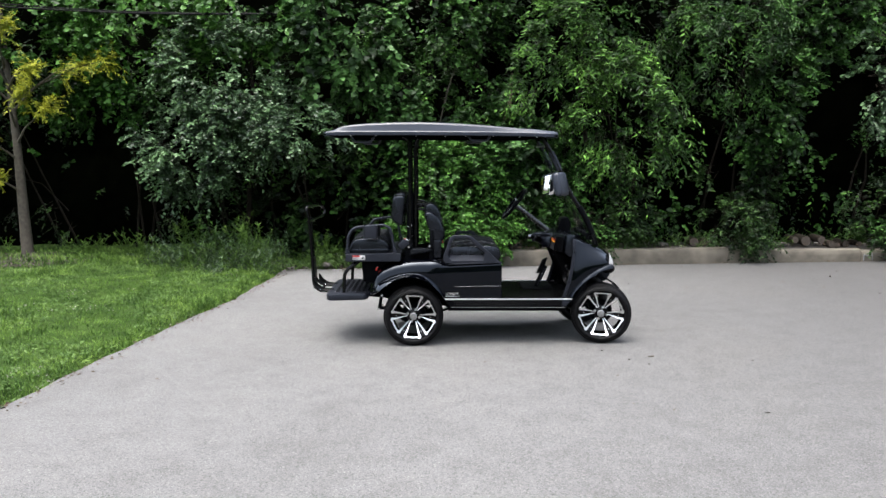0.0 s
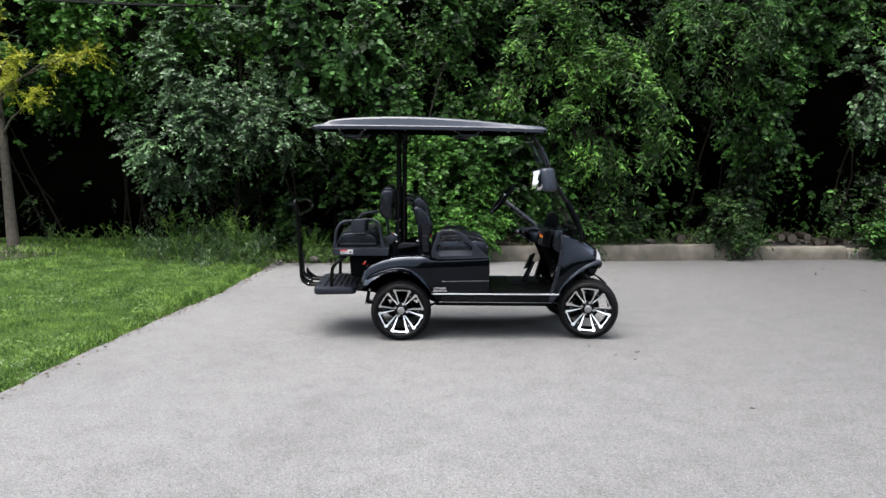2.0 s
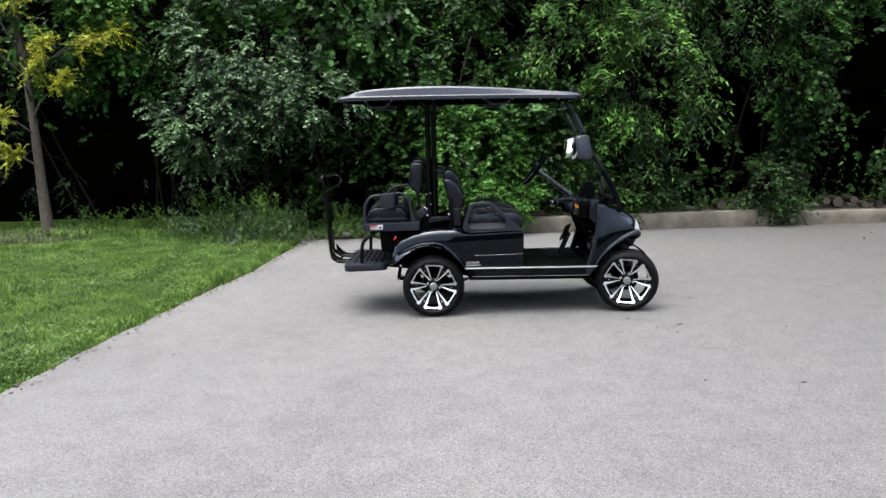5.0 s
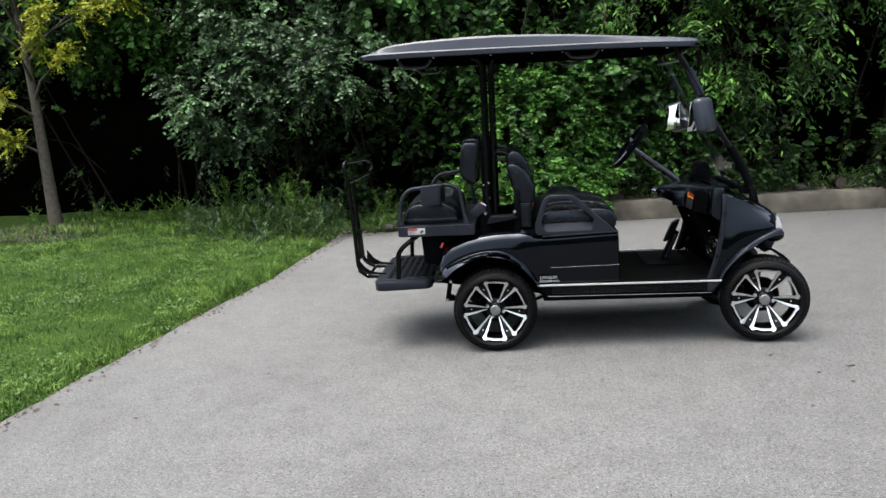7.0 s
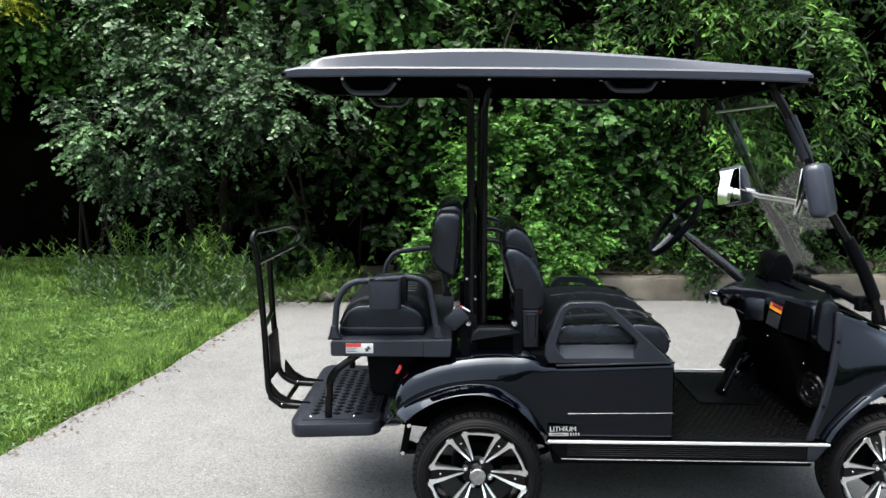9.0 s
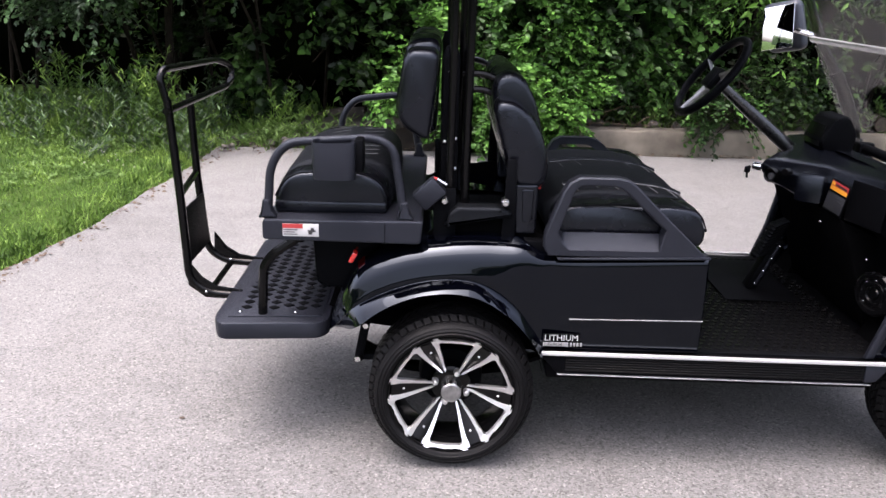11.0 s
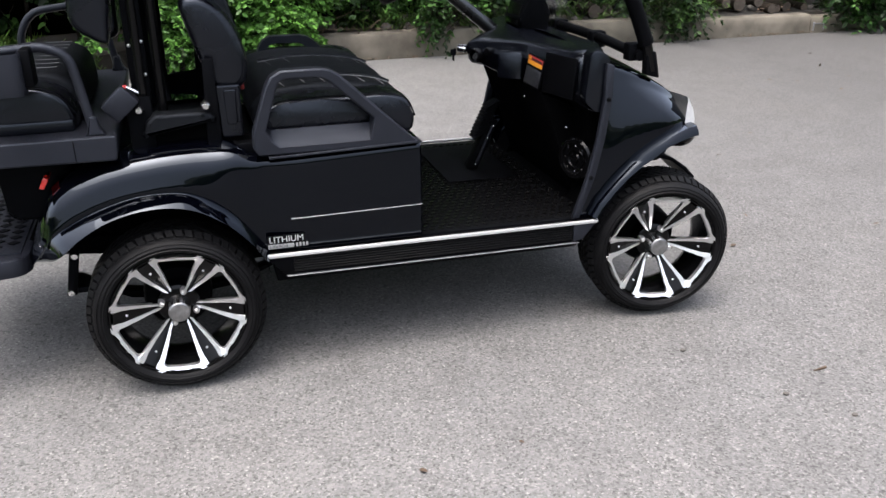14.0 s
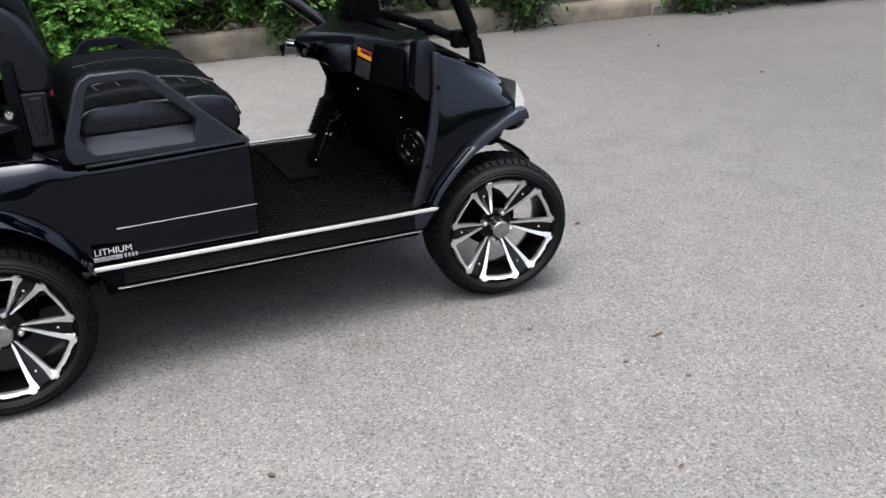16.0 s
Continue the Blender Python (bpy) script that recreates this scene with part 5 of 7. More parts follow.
def grab_rail(a, b, y):
    """A hooped rail on the rear seat base, with its legs at a and b along the cart."""
    return new_tube([(a, y, 0.81), (a + 0.013, y, 0.975), (a + 0.064, y, 1.045), (b - 0.092, y, 1.066), (b - 0.034, y, 1.035), (b, y, 0.81)], 0.0135, 12, 0.07, n=6)


def rail_foot(x, y):
    return prism(smooth_poly([(x - 0.026, 0.812), (x + 0.03, 0.812), (x + 0.016, 0.835), (x + 0.008, 0.87), (x - 0.012, 0.87), (x - 0.018, 0.835)], 0.006), y - 0.018, y + 0.018, 0.006)


for a, b, y in ((-0.579, -0.158, 0.062), (-0.468, -0.135, 2 * MID - 0.062)):
    part("grab_rail", grab_rail(a, b, y), GREY_BLACK, cart)
    part("rail_foot", rail_foot(a, y), GREY_BLACK, cart)
    part("rail_foot", rail_foot(b, y), GREY_BLACK, cart)


def cup_holder():
    b = bmesh.new()
    pts = smooth_poly([(-0.430, -0.03), (-0.300, -0.03), (-0.300, 0.055), (-0.430, 0.055)], 0.03, 5)
    rows = [[(x * s + (1 - s) * -0.365, y * s + (1 - s) * 0.012, z) for x, y in pts] for s, z in ((0.90, 0.953), (0.945, 0.951), (0.965, 0.958), (1.0, 1.056), (0.99, 1.062), (0.94, 1.06), (0.91, 0.97))]
    vs = grid(b, rows, True)
    b.faces.new(vs[0])
    b.faces.new(vs[-1][::-1])
    return b


holder = part("cup_holder", cup_holder(), GREY_BLACK, cart)
part("holder_clip", new_box((-0.292, 0.03, 1.02), (0.026, 0.075, 0.10), 0.006), BLACK, holder)

# warning label on the tray
label_plate = part("warning_label", new_box((-0.474, 0.0285, 0.781), (0.11, 0.0025, 0.040), 0.0008), WHITE, tray, "white and red warning label")
part("label_header", new_box((-0.498, 0.0268, 0.794), (0.062, 0.0012, 0.014)), RED, label_plate)
for k in range(3):
    part("printed_line", new_box((-0.505 - 0.004 * (k % 2), 0.0268, 0.782 - 0.007 * k), (0.042 - 0.008 * (k % 2), 0.0012, 0.0025)), INK, label_plate)
for dx, dz, w, h in ((0, 0, 0.024, 0.006), (0.002, 0.006, 0.010, 0.008), (-0.004, -0.007, 0.012, 0.008)):
    part("printed_sign", new_box((-0.44 + dx, 0.0268, 0.779 + dz), (w, 0.0012, h)), INK, label_plate)

# seat-belt buckle box, storage bin, tail lamp
b = new_box((0, 0, 0), (0.088, 0.05, 0.066), 0.008)
bmesh.ops.transform(b, matrix=pose(-0.083, 0.105, 0.888, 0, -42, 0), verts=b.verts)
buckle = part("belt_reel", b, GREY_BLACK, cart)
part("belt_button", new_box((-0.064, 0.096, 0.936), (0.012, 0.010, 0.010), 0.002), RED, buckle)
part("belt_tongue", new_tube([(-0.06, 0.095, 0.935), (-0.03, 0.095, 0.917)], 0.005, 6, 0), CHROME, buckle)
part("storage_bin", prism(smooth_poly([(-0.468, 0.742), (-0.455, 0.55), (-0.43, 0.53), (-0.2, 0.53), (-0.2, 0.742)], 0.02), 0.20, 2 * MID - 0.20, 0.012), BLACK, cart)
for fl in (0, 1):
    b = prism([(-0.338, 0.662), (-0.323, 0.657), (-0.306, 0.688), (-0.32, 0.694)], 0.085, 0.16, 0.004)
    if fl:
        flip_y(b, MID)
    part("tail_lamp", b, RED_LENS, cart, "red tail lamp lens")

# rear step
step_poly = [(-0.783, 0.13), (-0.755, 0.065), (-0.435, 0.09), (-0.405, 0.13), (-0.405, 2 * MID - 0.13), (-0.435, 2 * MID - 0.09), (-0.755, 2 * MID - 0.065), (-0.783, 2 * MID - 0.13)]


def flat_plate(poly, z0, z1, r=0.01, seg=2):
    b = bmesh.new()
    f = b.faces.new([b.verts.new((x, y, z0)) for x, y in poly])
    got = bmesh.ops.extrude_face_region(b, geom=[f])
    bmesh.ops.translate(b, vec=(0, 0, z1 - z0), verts=[v for v in got["geom"] if isinstance(v, bmesh.types.BMVert)])
    bmesh.ops.recalc_face_normals(b, faces=b.faces)
    bmesh.ops.bevel(b, geom=list(b.edges), offset=r, segments=seg, affect="EDGES", profile=0.5)
    return b


step = part("rear_step", flat_plate(smooth_poly(step_poly, 0.03), 0.392, 0.450, 0.008), GREY_BLACK, cart, "charcoal plastic rear foot step")
part("step_tread", flat_plate([(-0.735, 0.12), (-0.43, 0.14), (-0.43, 2 * MID - 0.14), (-0.735, 2 * MID - 0.12)], 0.448, 0.4545, 0.002), GREY_BLACK, step)
b = bmesh.new()
for i in range(6):
    for j in range(15):
        box(b, (-0.69 + 0.046 * i, 0.2 + 0.048 * j + (0.024 if i % 2 else 0), 0.4555), (0.026, 0.026, 0.003), 0, Matrix.Rotation(radians(45), 4, "Z"))
part("tread_studs", b, BLACK, step)
for x, y in ((-0.703, 0.16), (-0.52, 0.165), (-0.683, 0.39), (-0.50, 0.41), (-0.69, 0.72), (-0.50, 0.75)):
    bb = bmesh.new()
    bmesh.ops.create_uvsphere(bb, u_segments=10, v_segments=6, radius=0.0055, matrix=Matrix.Translation((x, y, 0.4555)) @ Matrix.Diagonal((1, 1, 0.5, 1)))
    part("screw", bb, CHROME, step)
both("step_strut", lambda: new_tube([(-0.627, 0.15, 0.45), (-0.617, 0.145, 0.62), (-0.585, 0.14, 0.665), (-0.47, 0.135, 0.745)], 0.0155, 8, 0.05), GLOSS)

# folding grab bar behind the step
grab = part("rear_grab_bar", new_tube([(-0.70, 0.36, 0.43), (-0.86, 0.36, 0.442), (-0.925, 0.36, 0.49), (-0.935, 0.355, 0.80), (-0.955, 0.35, 1.12)], 0.0145, 10, 0.08), GLOSS, cart, "gloss black tubular grab bar")
part("bar_upright", new_tube([(-0.70, 0.72, 0.43), (-0.89, 0.72, 0.442), (-0.955, 0.72, 0.49), (-0.978, 0.715, 0.80), (-0.985, 0.71, 1.095)], 0.0145, 10, 0.08), GLOSS, grab)
part("bar_handle", new_tube([(-0.953, 0.35, 1.10), (-0.975, 0.35, 1.19), (-0.965, 0.37, 1.218), (-0.925, 0.90, 1.203), (-0.895, 0.985, 1.175), (-0.885, 0.985, 1.13), (-0.90, 0.92, 1.10), (-0.955, 0.33, 1.085)], 0.0125, 10, 0.05), GLOSS, grab)
part("bar_rung", new_tube([(-0.933, 0.36, 0.80), (-0.978, 0.715, 0.80)], 0.0115, 8, 0), GLOSS, grab)
part("bar_plate", prism([(-0.945, 0.53), (-0.935, 0.53), (-0.945, 0.725), (-0.955, 0.725)], 0.40, 0.68, 0.003), BLACK, grab)
for y in (0.36, 0.72):
    part("bar_gusset", prism([(-0.925, 0.56), (-0.93, 0.47), (-0.87, 0.425), (-0.74, 0.42), (-0.74, 0.455), (-0.83, 0.468), (-0.88, 0.50)], y - 0.004, y + 0.006, 0.002), GLOSS, grab)
    for x, z in ((-0.865, 0.45), (-0.77, 0.44)):
        bb = bmesh.new()
        bmesh.ops.create_uvsphere(bb, u_segments=8, v_segments=5, radius=0.006, matrix=Matrix.Translation((x, y - 0.012, z)))
        part("screw", bb, CHROME, grab)
part("bar_rung", new_tube([(-0.865, 0.36, 0.435), (-0.865, 0.72, 0.435)], 0.0115, 8, 0), GLOSS, grab)

# armrests
ARM_OUT = [(0.285, 0.722), (0.272, 0.745), (0.274, 0.79), (0.322, 0.925), (0.338, 0.952), (0.368, 0.969), (0.485, 0.969), (0.515, 0.962), (0.54, 0.946), (0.66, 0.832), (0.778, 0.722)]
ARM_IN = [(0.352, 0.742), (0.330, 0.762), (0.312, 0.795), (0.352, 0.918), (0.362, 0.936), (0.378, 0.943), (0.474, 0.943), (0.492, 0.938), (0.512, 0.925), (0.640, 0.808), (0.624, 0.742)]
ARM_BACK = [(0.346, 0.787), (0.330, 0.787), (0.314, 0.797), (0.354, 0.918), (0.364, 0.935), (0.38, 0.941), (0.472, 0.941), (0.49, 0.936), (0.51, 0.923), (0.636, 0.808), (0.632, 0.787)]


def armrest():
    """A sloped frame whose lower bar falls outwards as a shelf."""
    b = bmesh.new()
    y0, y1, e = 0.012, 0.055, 0.005
    rows = []
    for o, q, r in zip(ARM_OUT, ARM_IN, ARM_BACK):
        o, q, r = Vector(o), Vector(q), Vector(r)
        d = (q - o).normalized() * e
        oo, qq = o + d, q - d
        rows.append([(o.x, y0 + e, o.y), (oo.x, y0, oo.y), (qq.x, y0, qq.y), (q.x, y0 + e * 0.6, q.y), (r.x, y1, r.y), (o.x, y1, o.y)])
    rows.append(rows[0])
    grid(b, rows, True)
    bmesh.ops.remove_doubles(b, verts=b.verts, dist=0.0001)
    return b


arm, arm2 = both("armrest", armrest, GREY_BLACK, None, "charcoal plastic armrest frame", 30)
arm2.location = (0.07, -0.10, -0.045)

# ---- leaves and grass ----
OVAL = ([(0, 0, 0), (-0.24, 0.28, 0.05), (-0.22, 0.65, 0.03), (0, 1, -0.06), (0.22, 0.65, 0.03), (0.24, 0.28, 0.05)], [(0, 3, 2, 1), (0, 5, 4, 3)])
ROUND = ([(0, 0, 0), (-0.27, 0.22, 0.05), (-0.31, 0.55, 0.04), (-0.15, 0.88, 0.0), (0, 1, -0.05), (0.15, 0.88, 0.0), (0.31, 0.55, 0.04), (0.27, 0.22, 0.05)], [(0, 4, 3, 2, 1), (0, 7, 6, 5, 4)])
HEART = ([(0, 0.06, 0), (-0.3, -0.04, 0.03), (-0.46, 0.25, 0.07), (-0.3, 0.62, 0.04), (0, 1, -0.1), (0.3, 0.62, 0.04), (0.46, 0.25, 0.07), (0.3, -0.04, 0.03)], [(0, 4, 3, 2, 1), (0, 7, 6, 5, 4)])
LOBED = ([(0, 0, 0), (-0.26, -0.1, 0.02), (-0.50, 0.16, 0.07), (-0.40, 0.36, 0.03), (-0.45, 0.60, 0.05), (-0.26, 0.72, 0.02), (0, 1, -0.08), (0.26, 0.72, 0.02), (0.45, 0.60, 0.05), (0.40, 0.36, 0.03), (0.50, 0.16, 0.07), (0.26, -0.1, 0.02)], [(0, 3, 2, 1), (0, 5, 4, 3), (0, 6, 5), (0, 7, 6), (0, 9, 8, 7), (0, 11, 10, 9)])
LANCE = ([(0, 0, 0), (-0.14, 0.3, 0.04), (-0.12, 0.62, 0.0), (0, 1, -0.12), (0.12, 0.62, 0.0), (0.14, 0.3, 0.04)], [(0, 3, 2, 1), (0, 5, 4, 3)])
SLIM = ([(x * 0.5, y, z) for x, y, z in LANCE[0]], LANCE[1])
BLADE = ([(-0.07, 0, 0), (0.07, 0, 0), (0.055, 0.5, 0.06), (-0.055, 0.5, 0.06), (0, 1, 0.28)], [(0, 1, 2, 3), (3, 2, 4)])


def unit(v):
    return v / np.maximum(np.linalg.norm(v, axis=1, keepdims=True), 1e-9)


def leaf_mesh(name, mat, P, D, N, L, shape):
    """One mesh of many leaves: foot P, axis D, upper side N, length L."""
    tv, tp = np.array(shape[0]), shape[1]
    n, k = len(P), len(tv)
    D = unit(D)
    S = unit(np.cross(D, N))
    N = np.cross(S, D)
    co = P[:, None, :] + L[:, None, None] * (tv[None, :, 0, None] * S[:, None, :] + tv[None, :, 1, None] * D[:, None, :] + tv[None, :, 2, None] * N[:, None, :])
    me = bpy.data.meshes.new(name)
    loops = np.concatenate([np.array(p) for p in tp])
    total = np.array([len(p) for p in tp])
    me.vertices.add(n * k)
    me.vertices.foreach_set("co", co.reshape(-1).astype(np.float32))
    me.loops.add(n * len(loops))
    me.loops.foreach_set("vertex_index", (loops[None, :] + k * np.arange(n)[:, None]).reshape(-1).astype(np.int32))
    me.polygons.add(n * len(tp))
    start = np.concatenate([[0], np.cumsum(total)[:-1]])
    me.polygons.foreach_set("loop_start", (start[None, :] + len(loops) * np.arange(n)[:, None]).reshape(-1).astype(np.int32))
    me.polygons.foreach_set("loop_total", np.tile(total, n).astype(np.int32))
    me.update(calc_edges=True)
    me.materials.append(mat)
    return me


def sprays(rng, starts, ways, lengths, per, size, droop=0.35, face=(0.0, -0.5, 0.7), wild=0.8, spread=0.85, hang=0.35):
    """Leaves set alternately along drooping twigs."""
    n = len(starts)
    ways = unit(ways)
    s = np.linspace(0.08, 1.0, per)[None, :] + rng.normal(0, 0.03, (n, per))
    P = starts[:, None, :] + ways[:, None, :] * (s * lengths[:, None])[..., None]
    P[..., 2] -= droop * (s ** 2) * lengths[:, None]
    side = unit(np.cross(ways, np.array([0, 0, 1.0])) + 1e-6)
    sign = np.where(np.arange(per) % 2 == 0, 1.0, -1.0)[None, :, None]
    D = ways[:, None, :] * 0.55 + side[:, None, :] * sign * spread + rng.normal(0, 0.32, (n, per, 3))
    D[..., 2] -= hang
    N = np.array(face) + rng.normal(0, wild, (n, per, 3))
    L = size * rng.uniform(0.55, 1.2, (n, per))
    return P.reshape(-1, 3), D.reshape(-1, 3), N.reshape(-1, 3), L.reshape(-1)


def shrub(name, label, category, centre, radii, twigs, mat, shape, size, per=12, twig=0.42, droop=0.35, seed=1, gap=-0.25, stems=2, stem_mat=None, group="hedge shrubs", back=0.25, outward=0.7, inner=0.62, hang=0.35):
    """A shrub or vine mass: stems from the ground, and leafy twigs over an uneven rounded body."""
    rng = np.random.default_rng(seed)
    c, r = np.array(centre, float), np.array(radii, float)
    fan = 5
    pads = max(6, int(twigs / 6.5))
    u = unit(rng.normal(size=(pads * 8, 3)))
    u = u[u[:, 1] < back]
    rho = rng.uniform(inner, 1.05, len(u))
    C = c + u * r * rho[:, None]
    keep = np.array([noise.noise((p[0] * 1.7 + seed, p[1] * 1.7, p[2] * 1.7)) + 0.7 * noise.noise((p[0] * 4.1 + seed, p[1] * 4.1, p[2] * 4.1)) > gap for p in C]) & (C[:, 2] > 0.2)
    C, u = C[keep][:pads], u[keep][:pads]
    pad_way = unit(u * outward + rng.normal(0, 0.35, C.shape) + np.array([0, -0.25, 0.05]))
    P = np.repeat(C, fan, 0) + rng.normal(0, 0.05, (len(C) * fan, 3))
    u = np.repeat(u, fan, 0)
    W = unit(np.repeat(pad_way, fan, 0) + rng.normal(0, 0.5, P.shape) * np.array([1, 1, 0.55]))
    Ln = twig * rng.uniform(0.4, 1.05, len(P))
    root = thing(name, (c[0], c[1] + 0.3, 0.1), label, category, group)
    data = sprays(rng, P, W, Ln, per, size, droop, hang=hang)
    me = leaf_mesh("foliage", mat, data[0] - np.array(ORIGIN[root.name]), *data[1:], shape)
    f = new("foliage", me)
    f.parent = root
    for k in range(stems):
        a = Vector((c[0] + rng.uniform(-0.5, 0.5) * r[0], c[1] + rng.uniform(0.9, 1.2), 0.0))
        e = Vector(c + u[k * 7 % len(u)] * r * 0.8)
        m1 = a.lerp(e, 0.4) + Vector((rng.uniform(-0.15, 0.15), 0.1, 0.15))
        m2 = a.lerp(e, 0.75) + Vector((rng.uniform(-0.15, 0.15), 0.05, 0.2))
        part("stem", new_tube([a, m1, m2, e], [0.022, 0.016, 0.011, 0.005], 6), stem_mat or SHADED_BARK, root)
    bm = bmesh.new()
    step = max(1, len(P) // 90)
    for p, w, ln in zip(P[::step], W[::step], Ln[::step]):
        p, w = Vector(p), Vector(w)
        q = p + w * ln * 0.95 - Vector((0, 0, droop * 0.9 * ln))
        tube(bm, [p - w * 0.15, p + w * ln * 0.5 - Vector((0, 0, droop * 0.25 * ln)), q], [0.004, 0.003, 0.0015], 4)
    tagged(part("twig_mass", bm, stem_mat or SHADED_BARK, root), kind="stuff")
    return root


# near-black sheet coloured as deep shade behind, and the added leaves roofing it
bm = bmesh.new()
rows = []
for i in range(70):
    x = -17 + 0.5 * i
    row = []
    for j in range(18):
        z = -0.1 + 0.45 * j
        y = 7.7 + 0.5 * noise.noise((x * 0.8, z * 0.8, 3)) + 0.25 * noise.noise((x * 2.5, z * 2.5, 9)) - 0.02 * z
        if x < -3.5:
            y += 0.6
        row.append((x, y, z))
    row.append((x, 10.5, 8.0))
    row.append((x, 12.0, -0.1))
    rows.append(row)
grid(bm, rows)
tagged(setting("backdrop_shade", bm, THICKET_SHADE, "dense dark thicket closing the view behind the hedge", "thicket"), kind="structure")

# unseen leaves added above the hedge to keep sky light off it
rng = np.random.default_rng(5)
n = 8000
P = np.stack([rng.uniform(-13, 13, n), rng.uniform(5.2, 9.5, n), rng.uniform(4.9, 6.4, n)], 1)
P[:, 2] = np.maximum(P[:, 2], 4.9 + 1.2 * np.clip(5.9 - P[:, 1], 0, 1))
P = P[(P[:, 0] > 0.5) | (P[:, 1] > 7.6)]
n = len(P)
D = rng.normal(0, 1, (n, 3)) + np.array([0, -0.3, -0.5])
N = np.array([0, -0.3, 0.9]) + rng.normal(0, 0.45, (n, 3))
canopy = new("shade_canopy", leaf_mesh("shade_canopy", LEAF_CANOPY, P, D, N, rng.uniform(0.12, 0.26, n), OVAL))
tagged(canopy, "green leaf canopy of the trees overhanging the hedge", "tree canopy", "", "stuff")

PLANTED = []


def plant(name, label, category, centre, radii, twigs, mat, leaf, size, per, twig, droop, gap, hang=0.35):
    """One shrub of the hedge, each with a growth of its own."""
    PLANTED.append(shrub(name, label, category, centre, radii, twigs, mat, leaf, size, per, twig, droop, seed=11 + 7 * len(PLANTED), gap=gap, hang=hang))


plant("vine_shrub", "climbing vine with heart-shaped green leaves over old trees", "vine", (-6.4, 6.9, 3.5), (1.5, 0.6, 1.1), 560, LEAF_FRESH, HEART, 0.085, 12, 0.40, 0.5, -0.04)
plant("vine_shrub", "climbing vine with heart-shaped green leaves over old trees", "vine", (-4.6, 6.7, 3.7), (1.3, 0.6, 1.0), 600, LEAF_FRESH, HEART, 0.085, 12, 0.40, 0.5, -0.06)
plant("vine_shrub", "climbing vine with heart-shaped green leaves over old trees", "vine", (-5.2, 6.9, 2.75), (1.3, 0.5, 0.5), 260, LEAF_IVY, HEART, 0.075, 11, 0.38, 0.5, 0.02)
plant("vine_shrub", "sparse dark leafy undergrowth in deep shade", "shrub", (-5.6, 7.6, 1.2), (2.3, 0.5, 1.1), 110, LEAF_SHADED, OVAL, 0.06, 10, 0.35, 0.3, 0.14)
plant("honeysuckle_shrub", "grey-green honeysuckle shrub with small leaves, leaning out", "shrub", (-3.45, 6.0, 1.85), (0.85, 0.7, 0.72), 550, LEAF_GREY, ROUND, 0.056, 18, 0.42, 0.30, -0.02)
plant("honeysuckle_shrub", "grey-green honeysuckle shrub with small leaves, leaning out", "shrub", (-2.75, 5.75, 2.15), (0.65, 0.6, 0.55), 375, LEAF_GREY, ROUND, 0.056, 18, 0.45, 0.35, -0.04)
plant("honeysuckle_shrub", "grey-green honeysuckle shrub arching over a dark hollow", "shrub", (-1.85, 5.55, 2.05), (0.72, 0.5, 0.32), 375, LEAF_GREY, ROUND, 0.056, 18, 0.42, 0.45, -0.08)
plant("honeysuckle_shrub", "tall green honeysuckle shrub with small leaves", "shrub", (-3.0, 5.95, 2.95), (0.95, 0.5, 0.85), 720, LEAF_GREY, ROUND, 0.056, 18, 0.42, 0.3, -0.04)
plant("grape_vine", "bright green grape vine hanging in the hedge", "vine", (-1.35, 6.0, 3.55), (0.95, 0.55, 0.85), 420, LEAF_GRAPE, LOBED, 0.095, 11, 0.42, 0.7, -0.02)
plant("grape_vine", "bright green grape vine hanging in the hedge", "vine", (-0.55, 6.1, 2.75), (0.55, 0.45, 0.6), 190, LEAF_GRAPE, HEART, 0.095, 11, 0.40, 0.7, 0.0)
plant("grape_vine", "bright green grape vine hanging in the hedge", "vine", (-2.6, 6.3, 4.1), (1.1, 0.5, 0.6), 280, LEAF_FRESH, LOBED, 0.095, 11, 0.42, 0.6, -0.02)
plant("grape_vine", "broad-leaved vine in the shade behind the golf cart", "vine", (-0.2, 6.6, 1.7), (0.6, 0.4, 0.6), 120, LEAF_IVY, HEART, 0.10, 9, 0.40, 0.5, 0.08)
plant("leafy_shrub", "bright green leafy shrub spilling over the kerb", "shrub", (0.55, 5.8, 1.15), (0.8, 0.55, 0.85), 900, LEAF_FRESH, OVAL, 0.064, 17, 0.36, 0.3, -0.35)
plant("leafy_shrub", "bright green leafy shrub spilling onto the asphalt", "shrub", (0.75, 5.5, 0.5), (0.6, 0.32, 0.5), 420, LEAF_FRESH, OVAL, 0.060, 16, 0.30, 0.4, -0.3)
plant("leafy_shrub", "bright green leafy shrub spilling onto the asphalt", "shrub", (-0.1, 5.55, 0.5), (0.5, 0.4, 0.45), 300, LEAF_FRESH, OVAL, 0.062, 16, 0.32, 0.4, -0.2)
plant("leafy_shrub", "low green leafy shrub sprawling over the asphalt's end", "shrub", (0.4, 5.28, 0.24), (0.62, 0.22, 0.28), 260, LEAF_FRESH, OVAL, 0.058, 15, 0.26, 0.4, -0.3)
plant("leafy_shrub", "small green shrub drooping over the kerb", "shrub", (2.58, 5.42, 0.48), (0.2, 0.14, 0.26), 110, LEAF_IVY, OVAL, 0.055, 14, 0.26, 0.7, -0.4)
plant("grape_vine", "bright green grape vine with broad leaves", "vine", (1.15, 6.05, 1.75), (0.75, 0.45, 0.6), 330, LEAF_GRAPE, HEART, 0.095, 11, 0.38, 0.5, -0.2)
plant("leafy_shrub", "mid-green broad-leaved shrub behind the kerb", "shrub", (1.75, 6.1, 1.45), (0.8, 0.4, 0.75), 380, LEAF_IVY, HEART, 0.095, 10, 0.36, 0.45, -0.2)
